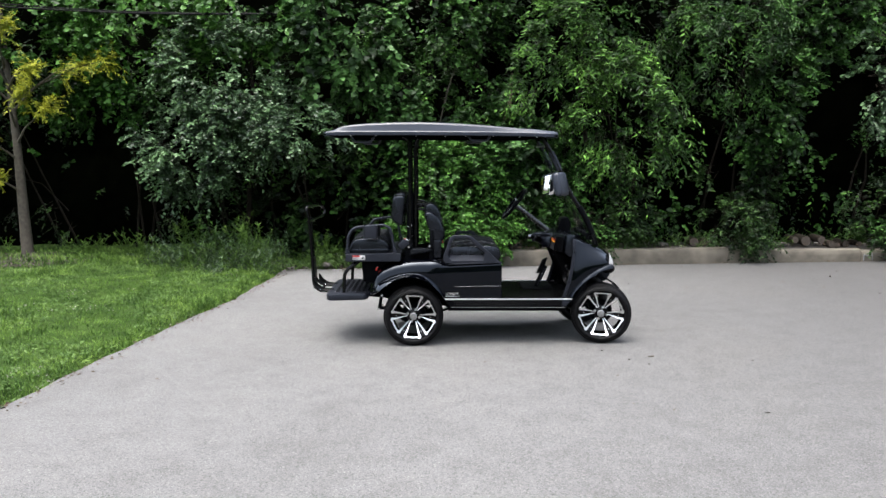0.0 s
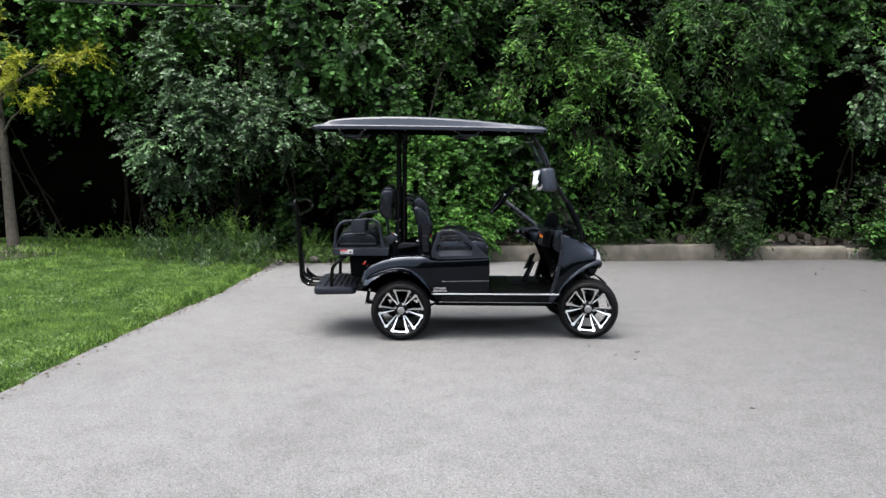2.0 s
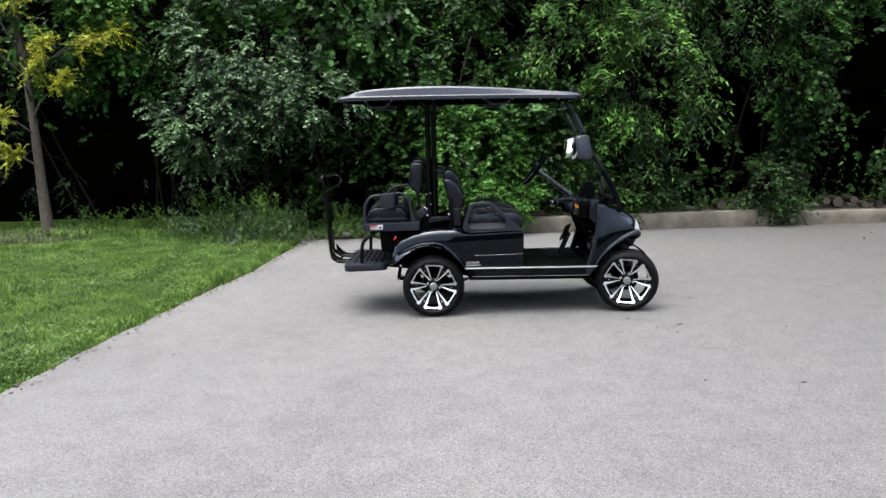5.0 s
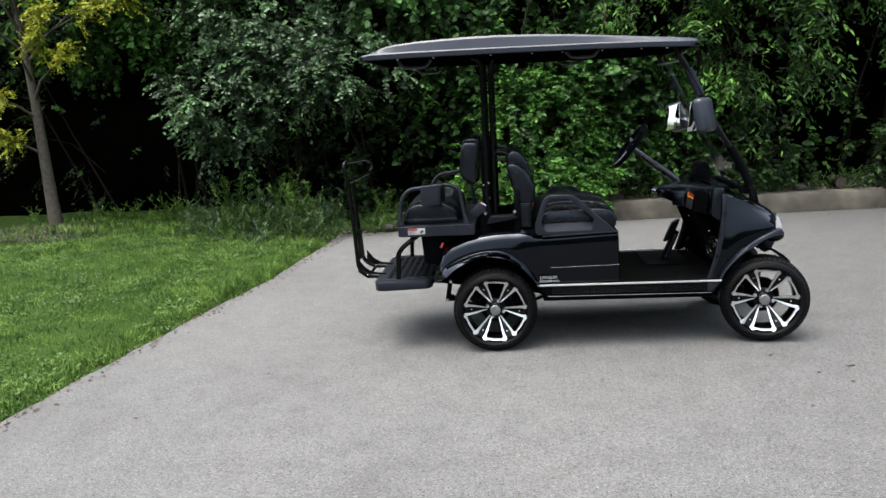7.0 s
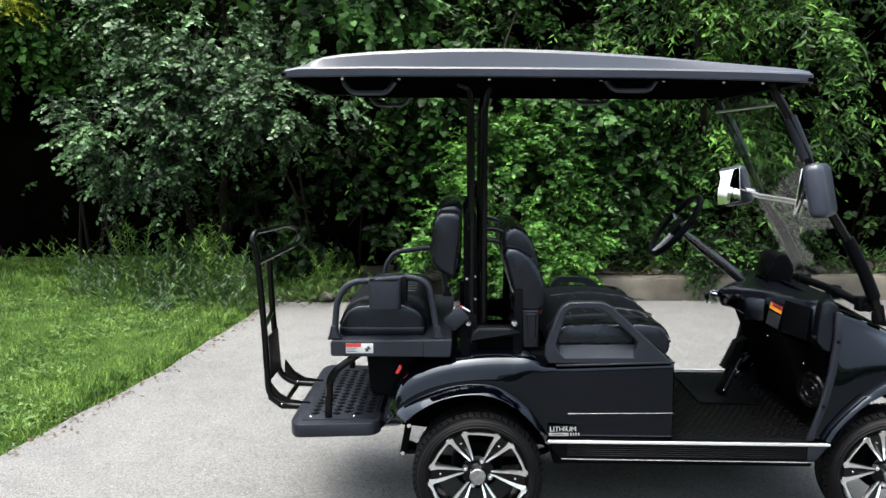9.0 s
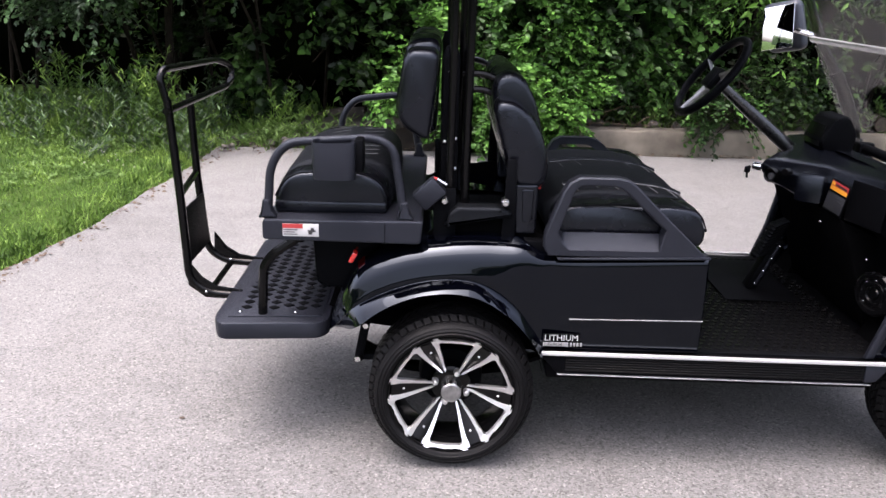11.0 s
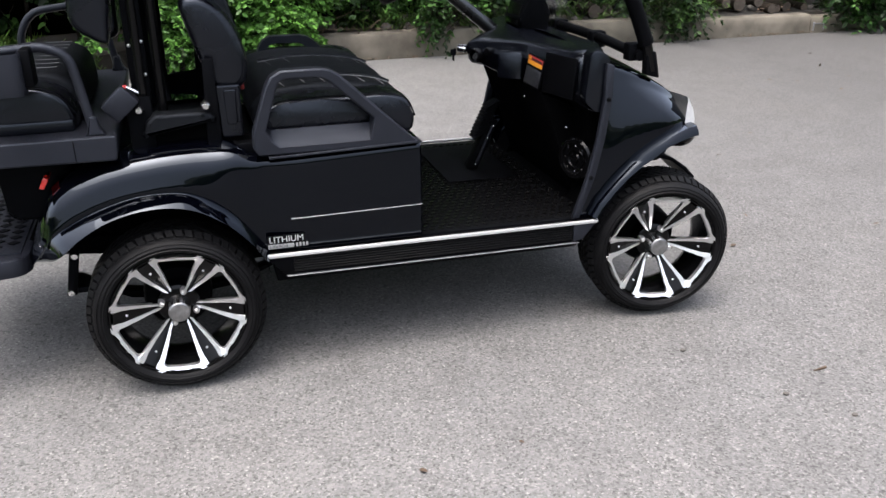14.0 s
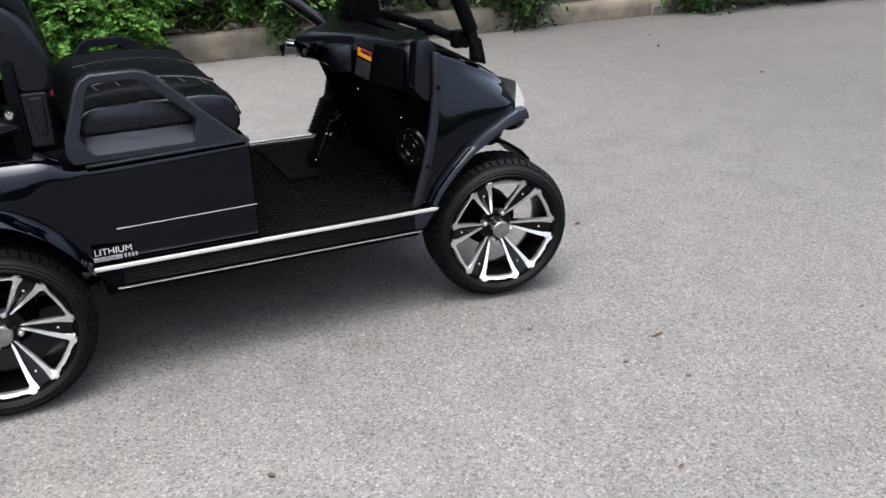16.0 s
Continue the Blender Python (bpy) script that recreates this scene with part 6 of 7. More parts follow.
plant("leafy_shrub", "dim leafy undergrowth under the arching shrubs", "shrub", (-1.5, 6.7, 1.0), (1.2, 0.4, 0.9), 420, LEAF_SHADED, HEART, 0.085, 10, 0.36, 0.45, -0.2)
plant("leafy_shrub", "dark leafy shrub shaded under taller branches", "shrub", (0.7, 6.8, 3.0), (1.2, 0.5, 0.9), 230, LEAF_IVY, OVAL, 0.075, 12, 0.42, 0.4, 0.10)
plant("leafy_shrub", "green leafy shrub in the upper hedge", "shrub", (0.4, 6.4, 3.9), (1.1, 0.5, 0.6), 300, LEAF_IVY, HEART, 0.08, 12, 0.42, 0.5, 0.02)
plant("leafy_shrub", "leafy green shrub above the concrete kerb", "shrub", (1.95, 6.05, 1.1), (0.85, 0.5, 0.6), 330, LEAF_IVY, OVAL, 0.068, 13, 0.36, 0.4, 0.0)
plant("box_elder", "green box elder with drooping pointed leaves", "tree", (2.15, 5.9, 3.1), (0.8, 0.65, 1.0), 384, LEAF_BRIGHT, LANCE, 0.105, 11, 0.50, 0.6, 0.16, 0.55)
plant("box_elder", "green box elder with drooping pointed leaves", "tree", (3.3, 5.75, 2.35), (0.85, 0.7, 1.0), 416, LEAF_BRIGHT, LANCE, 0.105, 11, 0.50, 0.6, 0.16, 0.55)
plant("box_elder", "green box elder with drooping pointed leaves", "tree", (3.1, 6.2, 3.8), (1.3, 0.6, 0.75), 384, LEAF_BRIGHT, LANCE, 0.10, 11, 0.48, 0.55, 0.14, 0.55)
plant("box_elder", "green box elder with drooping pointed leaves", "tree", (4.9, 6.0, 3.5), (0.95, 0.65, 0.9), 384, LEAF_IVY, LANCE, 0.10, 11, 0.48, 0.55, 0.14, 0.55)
plant("leafy_shrub", "dark green ivy-covered shrub by the kerb", "shrub", (5.6, 6.1, 2.5), (0.6, 0.5, 0.9), 280, LEAF_IVY, HEART, 0.075, 12, 0.38, 0.5, 0.0)
plant("leafy_shrub", "dark green ivy growing down towards the kerb", "shrub", (5.2, 6.5, 1.2), (0.6, 0.4, 0.7), 130, LEAF_SHADED, HEART, 0.07, 12, 0.38, 0.5, 0.08)
plant("leafy_shrub", "green leafy shrub hanging over the kerb", "shrub", (4.85, 5.6, 0.55), (0.44, 0.32, 0.42), 300, LEAF_SHADED, OVAL, 0.062, 13, 0.34, 0.5, -0.12)
plant("leafy_shrub", "low green leafy shrub above the kerb", "shrub", (3.0, 5.95, 0.8), (0.8, 0.45, 0.5), 240, LEAF_SHADED, OVAL, 0.065, 12, 0.34, 0.45, 0.0)
plant("vine_shrub", "dark green vine on trees above a shaded hollow", "vine", (6.6, 6.7, 3.9), (1.2, 0.5, 0.6), 280, LEAF_IVY, HEART, 0.08, 12, 0.40, 0.5, 0.03)
plant("vine_shrub", "pale green vine trailing down from the trees", "vine", (7.2, 6.0, 2.9), (0.22, 0.3, 0.9), 110, LEAF_GREY, HEART, 0.075, 11, 0.34, 0.6, 0.0)
plant("leafy_shrub", "leafy green shrub spilling over the kerb end", "shrub", (7.2, 5.85, 0.75), (0.42, 0.4, 0.42), 200, LEAF_SHADED, OVAL, 0.07, 12, 0.36, 0.45, -0.06)
plant("leafy_shrub", "leafy green shrub spilling over the kerb end", "shrub", (8.0, 5.55, 0.65), (0.7, 0.42, 0.6), 380, LEAF_SHADED, OVAL, 0.07, 12, 0.36, 0.45, -0.08)
plant("leafy_shrub", "leafy green shrub spilling over the kerb end", "shrub", (9.4, 5.6, 0.9), (1.1, 0.6, 0.9), 420, LEAF_SHADED, OVAL, 0.075, 12, 0.40, 0.45, -0.06)
plant("leafy_shrub", "low leafy shrub sprawling over the kerb onto asphalt", "shrub", (7.55, 5.36, 0.36), (0.55, 0.28, 0.42), 300, LEAF_IVY, OVAL, 0.07, 12, 0.32, 0.45, -0.3)
plant("leafy_shrub", "low leafy shrub sprawling over the kerb onto asphalt", "shrub", (8.6, 5.32, 0.40), (0.65, 0.3, 0.45), 320, LEAF_IVY, OVAL, 0.07, 12, 0.32, 0.45, -0.3)
plant("leafy_shrub", "low leafy shrub sprawling over the kerb onto asphalt", "shrub", (9.9, 5.28, 0.42), (0.8, 0.3, 0.5), 360, LEAF_SHADED, OVAL, 0.07, 12, 0.34, 0.45, -0.3)
plant("vine_shrub", "dark green vine on trees above a shaded hollow", "vine", (8.6, 6.6, 2.9), (1.4, 0.6, 1.8), 460, LEAF_IVY, OVAL, 0.08, 12, 0.42, 0.5, 0.02)
plant("leafy_shrub", "tall green hedge shrub beyond the kerb end", "shrub", (11.5, 6.0, 2.2), (1.8, 0.8, 2.4), 600, LEAF_SHADED, OVAL, 0.085, 12, 0.45, 0.45, 0.0)
plant("leafy_shrub", "tall green hedge shrub beyond the lawn", "shrub", (-9.2, 7.0, 2.6), (1.8, 0.8, 2.4), 520, LEAF_SHADED, OVAL, 0.085, 12, 0.45, 0.45, -0.05)

# the loose leafy wall between and behind the shrubs
HOLLOWS = [(-9.0, -3.9, 0.0, 2.25), (-2.4, -0.5, 0.0, 1.3), (4.3, 5.0, 0.9, 2.3), (6.5, 7.7, 1.2, 3.1), (-4.6, -3.3, 2.2, 2.7)]


def leaf_wall(name, label, n, mat, shape, size, per, y0, y1, floor, seed):
    """Leafy twigs spread over the whole hedge, thick and thin by turns, but for its dark hollows."""
    rng = np.random.default_rng(seed)
    P = np.stack([rng.uniform(-8.5, 10.5, n), rng.uniform(y0, y1, n), rng.uniform(0.35, 4.7, n)], 1)
    P[:, 1] += np.where(P[:, 0] < -3.5, 0.6, 0.0)
    keep = np.array([noise.noise((p[0] * 0.8 + seed, 0.5, p[2] * 0.8)) * 0.6 + noise.noise((p[0] * 2.6, 3.0 + seed, p[2] * 2.6)) > floor for p in P])
    for a, b, c, d in HOLLOWS:
        inside = (P[:, 0] > a) & (P[:, 0] < b) & (P[:, 2] > c) & (P[:, 2] < d)
        keep &= ~(inside & (rng.uniform(0, 1, n) < 0.97))
    P = P[keep]
    W = rng.normal(0, 0.6, P.shape) + np.array([0, -0.8, -0.1])
    data = sprays(rng, P, W, rng.uniform(0.18, 0.45, len(P)), per, size, 0.5, hang=0.5)
    tagged(new(name, leaf_mesh(name, mat, *data, shape)), label, "foliage", "", "stuff")


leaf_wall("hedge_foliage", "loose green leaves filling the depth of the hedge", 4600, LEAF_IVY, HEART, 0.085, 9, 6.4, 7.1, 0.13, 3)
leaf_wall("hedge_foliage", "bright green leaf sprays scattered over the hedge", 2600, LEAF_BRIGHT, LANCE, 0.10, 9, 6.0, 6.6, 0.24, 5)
leaf_wall("hedge_foliage", "small dark leaves deep in the hedge", 3600, LEAF_SHADED, OVAL, 0.07, 10, 6.8, 7.4, 0.08, 8)

# bare limbs and trunks inside the hedge
for pts, rs, mt in (
    ([(0.95, 6.25, 0.1), (1.05, 6.15, 1.2), (1.2, 6.05, 1.85), (1.42, 6.2, 2.4), (1.5, 6.6, 3.0)], [0.075, 0.06, 0.05, 0.04, 0.02], PALE_BARK),
    ([(0.1, 6.5, 0.1), (0.2, 6.4, 1.8), (0.45, 6.2, 2.75), (0.58, 6.1, 3.1)], [0.02, 0.014, 0.010, 0.005], BARK),
    ([(2.6, 6.5, 0.2), (2.7, 6.3, 1.6), (2.5, 6.1, 2.9), (2.65, 6.2, 4.3)], [0.05, 0.04, 0.03, 0.02], SHADED_BARK),
    ([(-2.9, 6.6, 0.1), (-2.8, 6.4, 1.2), (-2.6, 6.2, 2.2), (-2.7, 6.3, 3.4)], [0.05, 0.04, 0.03, 0.02], SHADED_BARK),
):
    solid("bare_trunk", new_tube(pts, rs, 9), mt, pts[0], "bare crooked dead tree standing inside the hedge", "dead tree", "dead hedge trees")

# ---- the yellow tree and its bed ----
tree = thing("locust_tree", (-6.42, 6.3, 0.03), "young yellow-leaved locust tree with a thin grey trunk on lawn", "tree")
trunk = part("trunk", new_tube([(-6.38, 6.3, -0.05), (-6.40, 6.3, 0.12), (-6.43, 6.3, 0.9), (-6.46, 6.3, 1.9), (-6.52, 6.32, 2.7), (-6.6, 6.35, 3.7), (-6.65, 6.4, 4.8)], [0.125, 0.098, 0.078, 0.062, 0.05, 0.04, 0.02], 12), BARK, tree)
rng = np.random.default_rng(77)
starts, ways = [], []


def bough(a, mid, tip):
    """A limb with leaf sprays towards its end."""
    a, mid, tip = Vector(a), Vector(mid), Vector(tip)
    part("limb", new_tube([a, mid, tip], [0.022, 0.013, 0.004], 6), BARK, trunk)
    for k in range(38):
        t = 1.06 - 0.30 * rng.uniform(0, 1) ** 1.5
        p = a.lerp(mid, t).lerp(mid.lerp(tip, t), t)
        starts.append(p + Vector(rng.normal(0, 0.05, 3)))
        ways.append((tip - a).normalized() * 0.5 + Vector(rng.normal(0, 0.6, 3)))


bough((-6.46, 6.3, 2.5), (-6.0, 6.1, 2.85), (-5.3, 6.0, 3.12))
bough((-6.48, 6.3, 2.6), (-5.7, 6.1, 3.05), (-4.9, 5.95, 3.2))
bough((-6.46, 6.3, 1.95), (-6.2, 6.05, 2.2), (-5.8, 5.95, 2.5))
bough((-6.46, 6.3, 2.2), (-6.4, 6.0, 2.5), (-6.15, 5.9, 2.75))
bough((-6.55, 6.3, 2.9), (-6.65, 6.0, 3.4), (-6.6, 5.8, 3.95))
bough((-6.6, 6.35, 3.1), (-6.5, 6.0, 3.5), (-6.3, 5.8, 3.75))
bough((-6.5, 6.3, 2.6), (-6.7, 6.0, 2.9), (-6.85, 5.85, 3.15))
bough((-6.46, 6.3, 1.7), (-6.6, 6.05, 1.9), (-6.75, 5.9, 2.0))
bough((-6.45, 6.3, 1.2), (-6.6, 6.1, 1.35), (-6.72, 6.0, 1.4))
bough((-6.6, 6.35, 3.4), (-6.9, 6.0, 3.9), (-7.1, 5.6, 4.2))
bough((-6.55, 6.3, 2.8), (-6.3, 6.0, 3.0), (-6.0, 5.9, 3.1))
bough((-6.6, 6.35, 3.6), (-6.9, 6.2, 4.3), (-6.6, 6.0, 4.6))
data = sprays(rng, np.array(starts), np.array(ways), rng.uniform(0.14, 0.32, len(starts)), 24, 0.055, 0.2, (0, -0.3, 0.9), 0.45, 1.0)
crown = new("crown", leaf_mesh("crown", LEAF_YELLOW, data[0] - np.array(ORIGIN[tree.name]), *data[1:], LANCE))
crown.parent = tree
tagged(crown, "yellow-green leaf sprays")

bm = bmesh.new()
rng = np.random.default_rng(9)
for k in range(900):
    a, d = rng.uniform(0, 2 * math.pi), 1.0 * rng.uniform(0, 1) ** 0.6
    x, y = -6.25 + 1.05 * d * math.cos(a), 5.95 + 0.8 * d * math.sin(a)
    m = Euler(rng.normal(0, 0.5, 3)).to_matrix().to_4x4() @ Matrix.Rotation(rng.uniform(0, 6.3), 4, "Z")
    box(bm, (x, y, lawn_z(x, y) + 0.02 + 0.025 * (1 - d)), (rng.uniform(0.03, 0.09), rng.uniform(0.012, 0.03), 0.008), 0, m)
solid("mulch_bed", bm, MULCH, (-6.25, 5.95, 0.05), "ring of grey-brown wood chip mulch round the tree", "mulch", "", "stuff")

# overhead cable
b = new_tube([(-14, 5.6, 4.6), (-9.5, 5.6, 4.22), (-5.6, 5.6, 3.93), (-4.3, 5.6, 3.86), (-3.2, 5.6, 3.835), (-2.2, 5.7, 3.84), (-0.5, 6.2, 3.95)], 0.014, 6, 0.3)
solid("overhead_cable", b, CABLE, (-5.6, 5.6, 3.9), "thin black overhead cable running into the foliage", "cable")
b = new_tube([(-14, 5.62, 4.8), (-9.5, 5.62, 4.32), (-5.6, 5.62, 3.965), (-4.3, 5.62, 3.885), (-3.2, 5.62, 3.85), (-2.2, 5.7, 3.855)], 0.009, 6, 0.3)
solid("overhead_cable", b, CABLE, (-5.6, 5.62, 3.95), "thin black overhead cable running into the foliage", "cable")

# logs and stones on the bank
rng = np.random.default_rng(21)
for k, (x, z, rad) in enumerate([(5.87, 0.30, 0.055), (6.03, 0.285, 0.08), (6.28, 0.30, 0.06), (6.42, 0.225, 0.055), (6.53, 0.215, 0.042), (6.68, 0.22, 0.06), (6.87, 0.22, 0.045), (4.25, 0.29, 0.075), (4.43, 0.28, 0.07)]):
    lg = thing("cut_log", (x, 5.75, z - rad), "short cut log lying on the bank behind the kerb", "log", "logs")
    y0 = 5.70 + rng.uniform(-0.04, 0.06)
    b = bmesh.new()
    rows = []
    for j, y in enumerate([y0, y0 + 0.006, y0 + 0.15, y0 + 0.42]):
        rows.append([(x + (rad - (0.006 if j == 0 else 0)) * (1 + 0.05 * math.sin(3 * a + k)) * math.cos(a) + 0.1 * (y - y0), y, z + (rad - (0.006 if j == 0 else 0)) * math.sin(a)) for a in [2 * math.pi * q / 14 for q in range(14)]])
    vs = grid(b, rows, True)
    b.faces.new(vs[-1][::-1])
    part("bark", b, LOG_BARK, lg)
    b = bmesh.new()
    b.faces.new([b.verts.new((x + 0.93 * rad * math.cos(a), y0 - 0.001, z + 0.93 * rad * math.sin(a))) for a in [2 * math.pi * q / 14 for q in range(14)]])
    got = bmesh.ops.extrude_face_region(b, geom=list(b.faces))
    bmesh.ops.translate(b, vec=(0, 0.02, 0), verts=[v for v in got["geom"] if isinstance(v, bmesh.types.BMVert)])
    part("cut_end", b, WOOD_END, lg, "pale sawn end")
for k in range(26):
    x = rng.choice([rng.uniform(5.3, 7.0), rng.uniform(3.8, 4.6), rng.uniform(1.2, 2.6), rng.uniform(-2.2, -1.4)])
    y = rng.uniform(5.68, 6.0) if x > 0 else rng.uniform(5.0, 5.4)
    s = rng.uniform(0.02, 0.065)
    b = bmesh.new()
    bmesh.ops.create_icosphere(b, subdivisions=2, radius=1.0)
    for v in b.verts:
        v.co *= 1 + 0.25 * noise.noise(v.co * 1.3 + Vector((k * 3, 0, 0)))
    bmesh.ops.scale(b, vec=(s * rng.uniform(0.9, 1.5), s, s * 0.75), verts=b.verts)
    zg = 0.2 if x > 0 else 0.03
    bmesh.ops.translate(b, vec=(x, y, zg + s * 0.55), verts=b.verts)
    solid("stone", b, ROCK, (x, y, zg), "rough brown-grey stone on the bank", "stone", "stones")

# ---- lawn growth ----


def scatter_lawn(n, seed, x_lo=-7.6, y_lo=-3.2, y_hi=7.6, near=True):
    rng = np.random.default_rng(seed)
    out = []
    while len(out) < n:
        y = rng.uniform(y_lo, y_hi)
        e = edge_x(min(y, 5.6)) if y < 5.6 else -2.1 + 0.4 * (y - 5.6)
        d = rng.uniform(0, 1) ** 1.25 * 5.2
        x = e - d + 0.03
        if x > x_lo:
            out.append((x, y, lawn_z(x, y), d))
    return np.array(out), rng


A, rng = scatter_lawn(120000, 31)
P = A[:, :3] - np.array([0, 0, 0.01])
tall = np.array([max(0, noise.noise((p[0] * 0.8, p[1] * 0.8, 3))) for p in P])
L = rng.uniform(0.022, 0.056, len(P)) * (1 + 1.1 * tall) * np.where(A[:, 3] < 0.2, 1.35, 1.0)
far_edge = np.clip((A[:, 1] - 4.9) / 1.2, 0, 1)
L *= 1 + 1.5 * far_edge * rng.uniform(0.3, 1, len(P))
D = rng.normal(0, 0.6, (len(P), 3)) + np.array([0, 0, 1.0])
N = rng.normal(0, 1, (len(P), 3))
grass = new("grass", leaf_mesh("grass", GRASS, P, D, N, L, BLADE))
tagged(grass, "short uneven green grass of the lawn", "grass", "", "stuff")

A, rng = scatter_lawn(26000, 37, -9.0, -9.5, -3.2)
P = A[:, :3] - np.array([0, 0, 0.01])
D = rng.normal(0, 0.42, (len(P), 3)) + np.array([0, 0, 1.0])
grass = new("grass", leaf_mesh("grass", GRASS, P, D, rng.normal(0, 1, (len(P), 3)), rng.uniform(0.04, 0.10, len(P)), BLADE))
tagged(grass, "short uneven green grass along the asphalt's edge", "grass", "", "stuff")

A, rng = scatter_lawn(9000, 32)
sel = np.array([noise.noise((p[0] * 1.1, p[1] * 1.1, 8)) > -0.02 for p in A])
A = A[sel]
rep = 4
P = np.repeat(A[:, :3], rep, 0) + rng.normal(0, 0.02, (len(A) * rep, 3)) * np.array([1, 1, 0]) + np.array([0, 0, 0.025])
D = rng.normal(0, 1, P.shape) * np.array([1, 1, 0.3]) + np.array([0, 0, 0.35])
N = np.array([0, 0, 1.0]) + rng.normal(0, 0.3, P.shape)
weeds = new("lawn_weeds", leaf_mesh("lawn_weeds", WEED, P, D, N, rng.uniform(0.014, 0.036, len(P)), OVAL))
tagged(weeds, "low broad-leaved weeds and clover among the grass", "weeds", "", "stuff")

# clover heads
A, rng = scatter_lawn(2600, 33)
sel = np.array([noise.noise((p[0] * 1.6, p[1] * 1.6, 15)) > 0.28 and p[3] < 2.2 for p in A])
A = A[sel]
P = np.repeat(A[:, :3], 6, 0) + np.array([0, 0, 0.055])
D = rng.normal(0, 1, P.shape)
heads = new("clover_flowers", leaf_mesh("clover_flowers", CLOVER, P, D, rng.normal(0, 1, P.shape), rng.uniform(0.008, 0.014, len(P)), OVAL))
tagged(heads, "tiny white clover flower heads in the lawn", "clover", "", "stuff")

# tall weeds at the back of the lawn and against the hedge
def tall_weed(x, y, h, seed, mat, label):
    rng = np.random.default_rng(seed)
    root = thing("tall_weed", (x, y, lawn_z(x, y) if x < -2 else (0.19 if x > 0.9 and y > 5.5 else 0.0)), label, "weed", "tall weeds")
    Ps, Ds = [], []
    for k in range(int(rng.integers(4, 8))):
        bx, by = x + rng.normal(0, 0.07), y + rng.normal(0, 0.07)
        ln = rng.normal(0, 0.16, 2)
        hh = h * rng.uniform(0.6, 1.1)
        z0 = root.location.z - 0.02
        pts = [Vector((bx + ln[0] * t * t, by + ln[1] * t * t, z0 + hh * t)) for t in (0, 0.35, 0.7, 1.0)]
        part("stem", new_tube(pts, [0.0045, 0.0035, 0.003, 0.0015], 4), GRASS, root)
        for q in range(int(26 * hh / 0.6) + 6):
            t = rng.uniform(0.08, 1.0)
            Ps.append((bx + ln[0] * t * t, by + ln[1] * t * t, z0 + hh * t))
            a = rng.uniform(0, 6.28)
            Ds.append((math.cos(a), math.sin(a), 0.9))
    Ps, Ds = np.array(Ps), np.array(Ds)
    f = new("leaves", leaf_mesh("leaves", mat, Ps - np.array(ORIGIN[root.name]), Ds, np.array([0, 0, 1.0]) + rng.normal(0, 0.4, Ps.shape), rng.uniform(0.04, 0.10, len(Ps)), SLIM))
    f.parent = root


rng = np.random.default_rng(55)
for k in range(32):
    x = -2.15 - 2.0 * rng.uniform(0, 1) ** 1.4
    y = rng.uniform(4.2, 6.2) - 0.25 * (x + 2.2)
    y = max(y, 4.55 if x > -2.6 else 4.3)
    tall_weed(x, y, rng.uniform(0.22, 0.55), 600 + k, LEAF_GREY, "tall leafy green weed at the back of the lawn")
for k in range(22):
    x = -2.25 - 1.5 * rng.uniform(0, 1) ** 1.3
    tall_weed(x, rng.uniform(4.9, 5.9) - 0.2 * (x + 2.2), rng.uniform(0.35, 0.8), 1200 + k, GRASS if k % 3 else LEAF_GREY, "tall green grass and weeds under the overhanging shrub")
for k in range(9):
    tall_weed(rng.uniform(-6.9, -4.6), rng.uniform(6.2, 7.0), rng.uniform(0.25, 0.5), 700 + k, GRASS, "leafy green weed clump at the back of the lawn")
for k in range(5):
    tall_weed(rng.uniform(-2.0, -1.0), rng.uniform(5.35, 5.9), rng.uniform(0.25, 0.6), 800 + k, GRASS, "leafy green weed at the asphalt's end")

for k in range(16):
    tall_weed(rng.uniform(-1.95, -0.3), rng.uniform(5.15, 5.6), rng.uniform(0.12, 0.28), 900 + k, WEED, "low green weed growing at the asphalt's end")

for k in range(44):
    tall_weed(rng.uniform(1.4, 7.4), rng.uniform(5.66, 6.3), rng.uniform(0.12, 0.34), 950 + k, LEAF_IVY if k % 3 else WEED, "small green weed on the bank behind the kerb")

# litter on the asphalt
rng = np.random.default_rng(70)
Q = []
for k in range(420):
    y = rng.uniform(-2.5, 5.2)
    Q.append((edge_x(y) + 0.02 + abs(rng.normal(0, 0.07)), y))
for k in range(620):
    Q.append((rng.uniform(-2.0, 9.5), 5.405 - abs(rng.normal(0, 0.03))))
for k in range(150):
    Q.append((rng.uniform(-2.0, -0.9), rng.uniform(4.95, 5.5)))
for k in range(40):
    Q.append((rng.uniform(-2.2, 7), rng.uniform(-3, 5)))
for k in range(70):
    Q.append((rng.uniform(2.0, 11), rng.uniform(1.5, 5.3)))
P = np.array([(x, y, 0.006) for x, y in Q] + [(rng.uniform(1.2, 2.7), rng.uniform(5.46, 5.75), rng.uniform(0.235, 0.27)) for k in range(220)] + [(rng.uniform(2.5, 7.2), rng.uniform(5.6, 6.0), rng.uniform(0.19, 0.26)) for k in range(420)])
D = rng.normal(0, 1, P.shape) * np.array([1, 1, 0.15])
litter = new("leaf_litter", leaf_mesh("leaf_litter", DEAD_LEAF, P, D, np.array([0, 0, 1.0]) + rng.normal(0, 0.3, P.shape), rng.uniform(0.012, 0.045, len(P)), OVAL))
tagged(litter, "dry brown leaf scraps along the asphalt's edges", "leaf litter", "", "stuff")

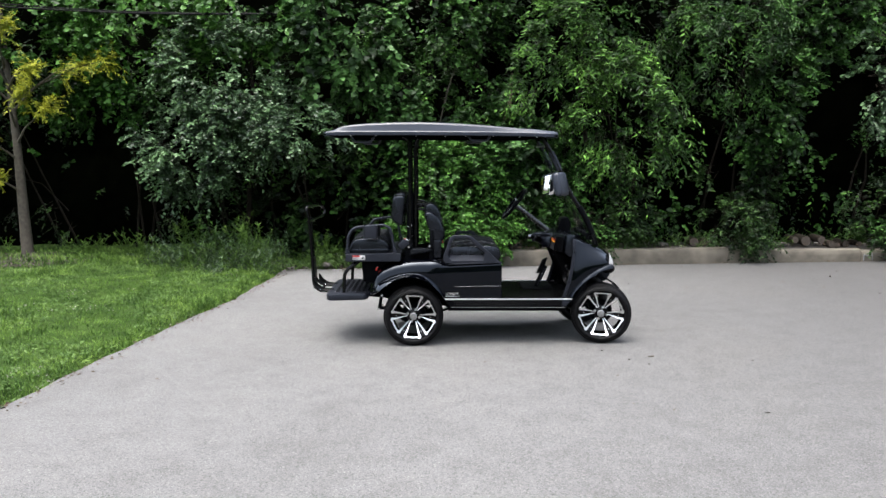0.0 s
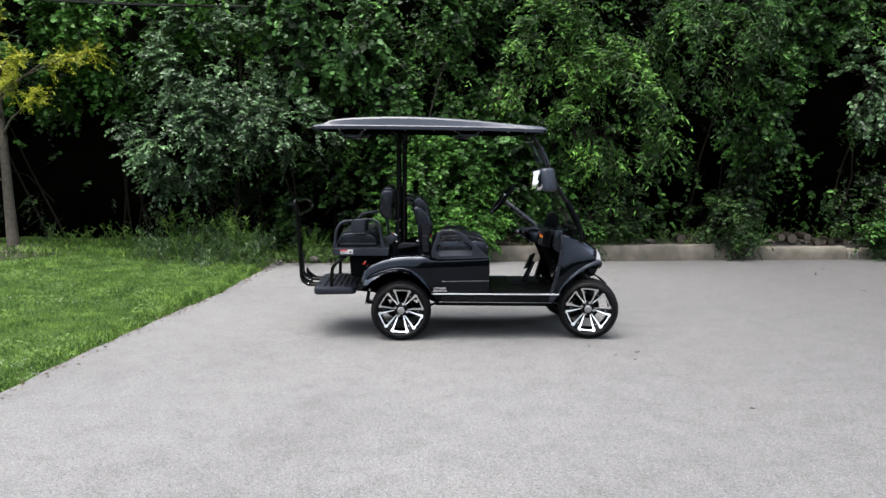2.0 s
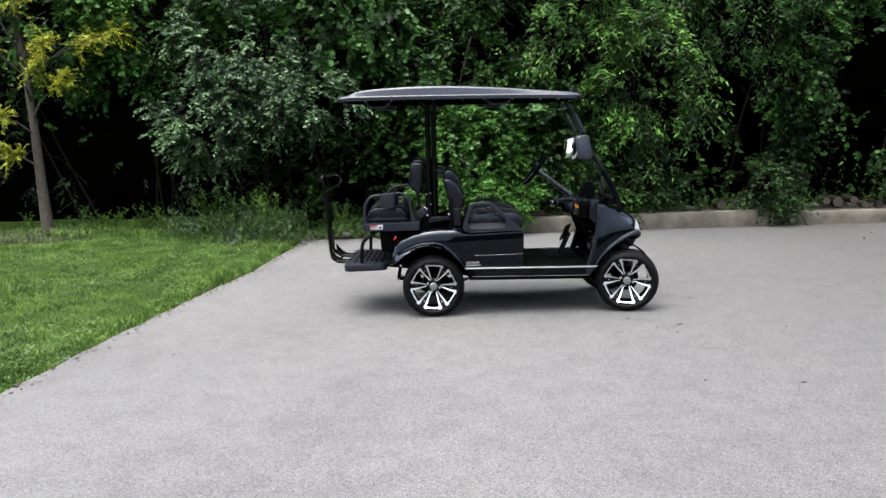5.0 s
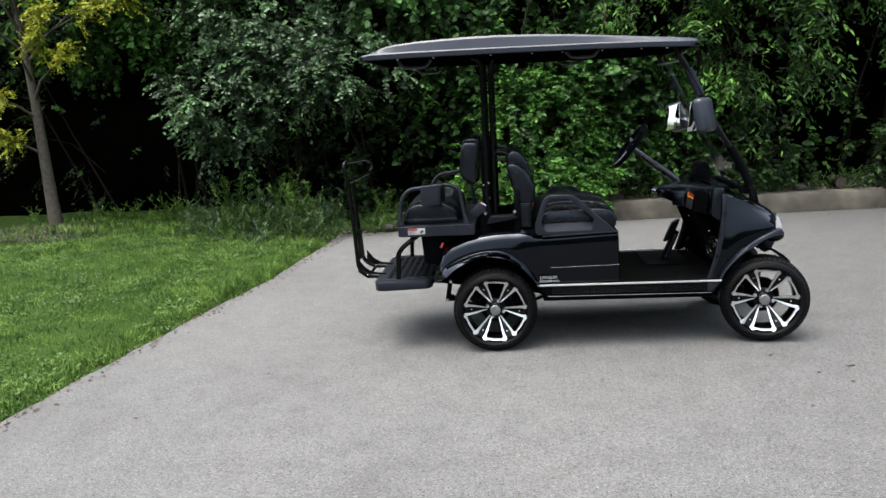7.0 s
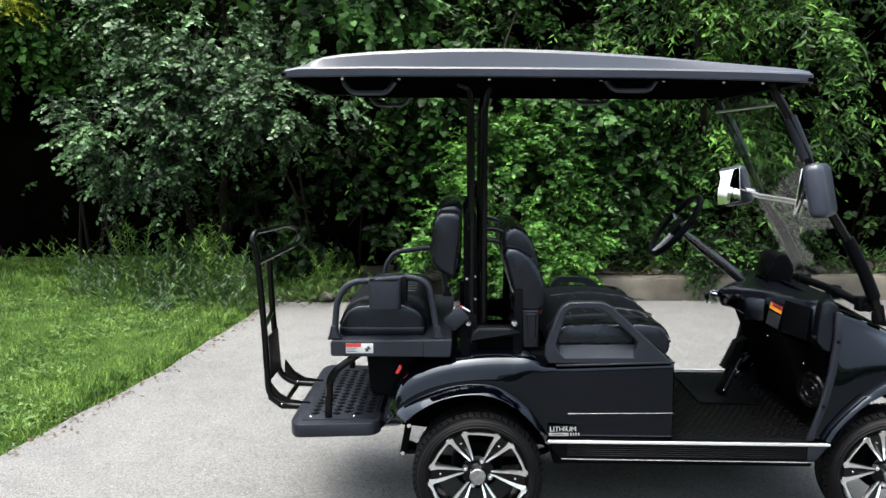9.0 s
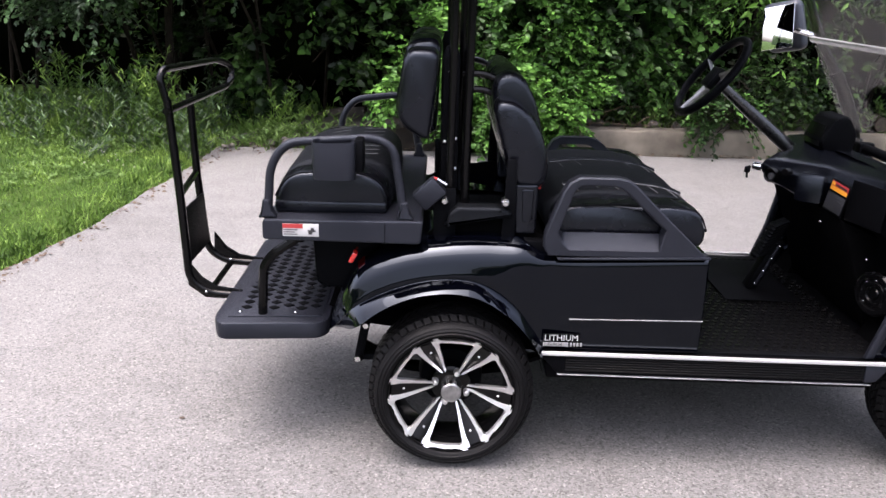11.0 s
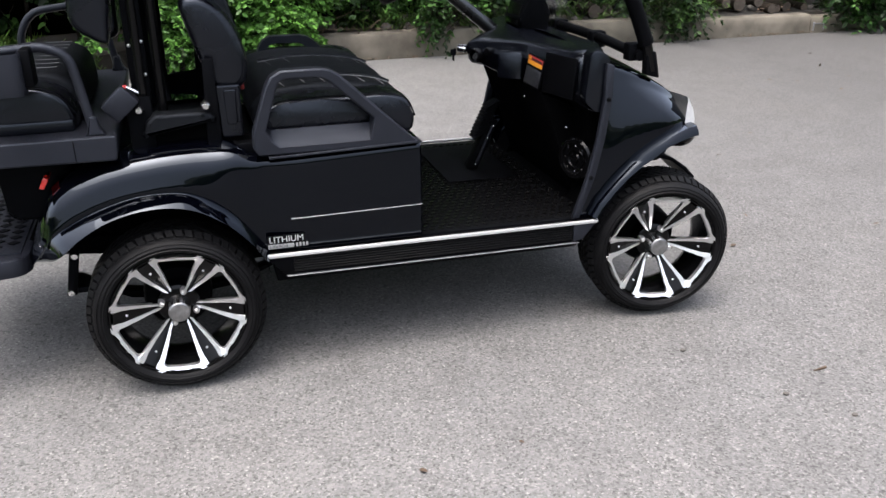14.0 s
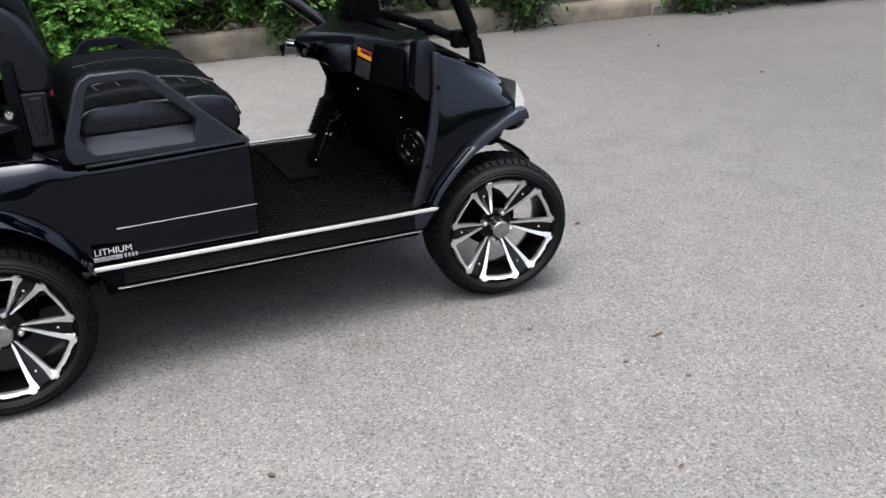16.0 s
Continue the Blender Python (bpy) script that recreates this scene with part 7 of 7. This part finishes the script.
for pts in (
    [(1.40, 5.72, 0.20), (1.47, 5.68, 0.30), (1.56, 5.66, 0.36), (1.66, 5.67, 0.385)],
    [(1.52, 5.80, 0.22), (1.60, 5.74, 0.35), (1.72, 5.70, 0.41), (1.88, 5.70, 0.405)],
    [(1.85, 5.70, 0.22), (1.95, 5.66, 0.31), (2.06, 5.66, 0.33)],
    [(2.35, 5.75, 0.22), (2.45, 5.68, 0.27), (2.62, 5.68, 0.26)],
    [(1.30, 5.66, 0.245), (1.55, 5.62, 0.255), (1.78, 5.60, 0.25)],
):
    solid("bare_twig", new_tube(pts, [0.007] + [0.005] * (len(pts) - 2) + [0.002], 6), PALE_BARK, pts[0], "thin bare tan twig sticking out of the bank", "twig", "bare twigs")

b = new_tube([(1.955, -0.532, 0.003), (1.98, -0.53, 0.004), (2.005, -0.527, 0.005)], [0.002, 0.004, 0.005], 7)
solid("seed_pod", b, DEAD_LEAF, (1.97, -0.53, 0), "small brown seed pod lying on the asphalt", "seed pod")
for x, y in ((1.62, -0.285), (1.90, -0.78), (1.78, -0.62)):
    b = bmesh.new()
    bmesh.ops.create_icosphere(b, subdivisions=1, radius=0.009, matrix=Matrix.Translation((x, y, 0.004)) @ Matrix.Diagonal((1.3, 1, 0.6, 1)))
    solid("pebble", b, ROCK, (x, y, 0), "small dark pebble on the asphalt", "pebble", "pebbles")

# unseen trees behind the camera that close the place and shape reflected, low light
bm = bmesh.new()
rows = []
for i in range(90):
    a = math.pi * (0.98 + 1.04 * i / 89)
    reach = 34 - 12 * (i / 89) ** 1.5
    row = []
    for j in range(9):
        rad = reach + 1.0 * noise.noise((i * 0.3, j * 0.5, 5)) + (0.35 * j if j < 7 else 3 * (j - 6))
        top = 6.4 + 1.5 * noise.noise((i * 0.16, 2, 2)) + 0.3 * noise.noise((i * 0.7, 7, 2))
        row.append((rad * math.cos(a), rad * math.sin(a), -0.1 + top * j / 8))
    rows.append(row)
grid(bm, rows)
setting("backdrop_trees", bm, LEAF_CANOPY, "distant green tree line closing the car park", "trees")
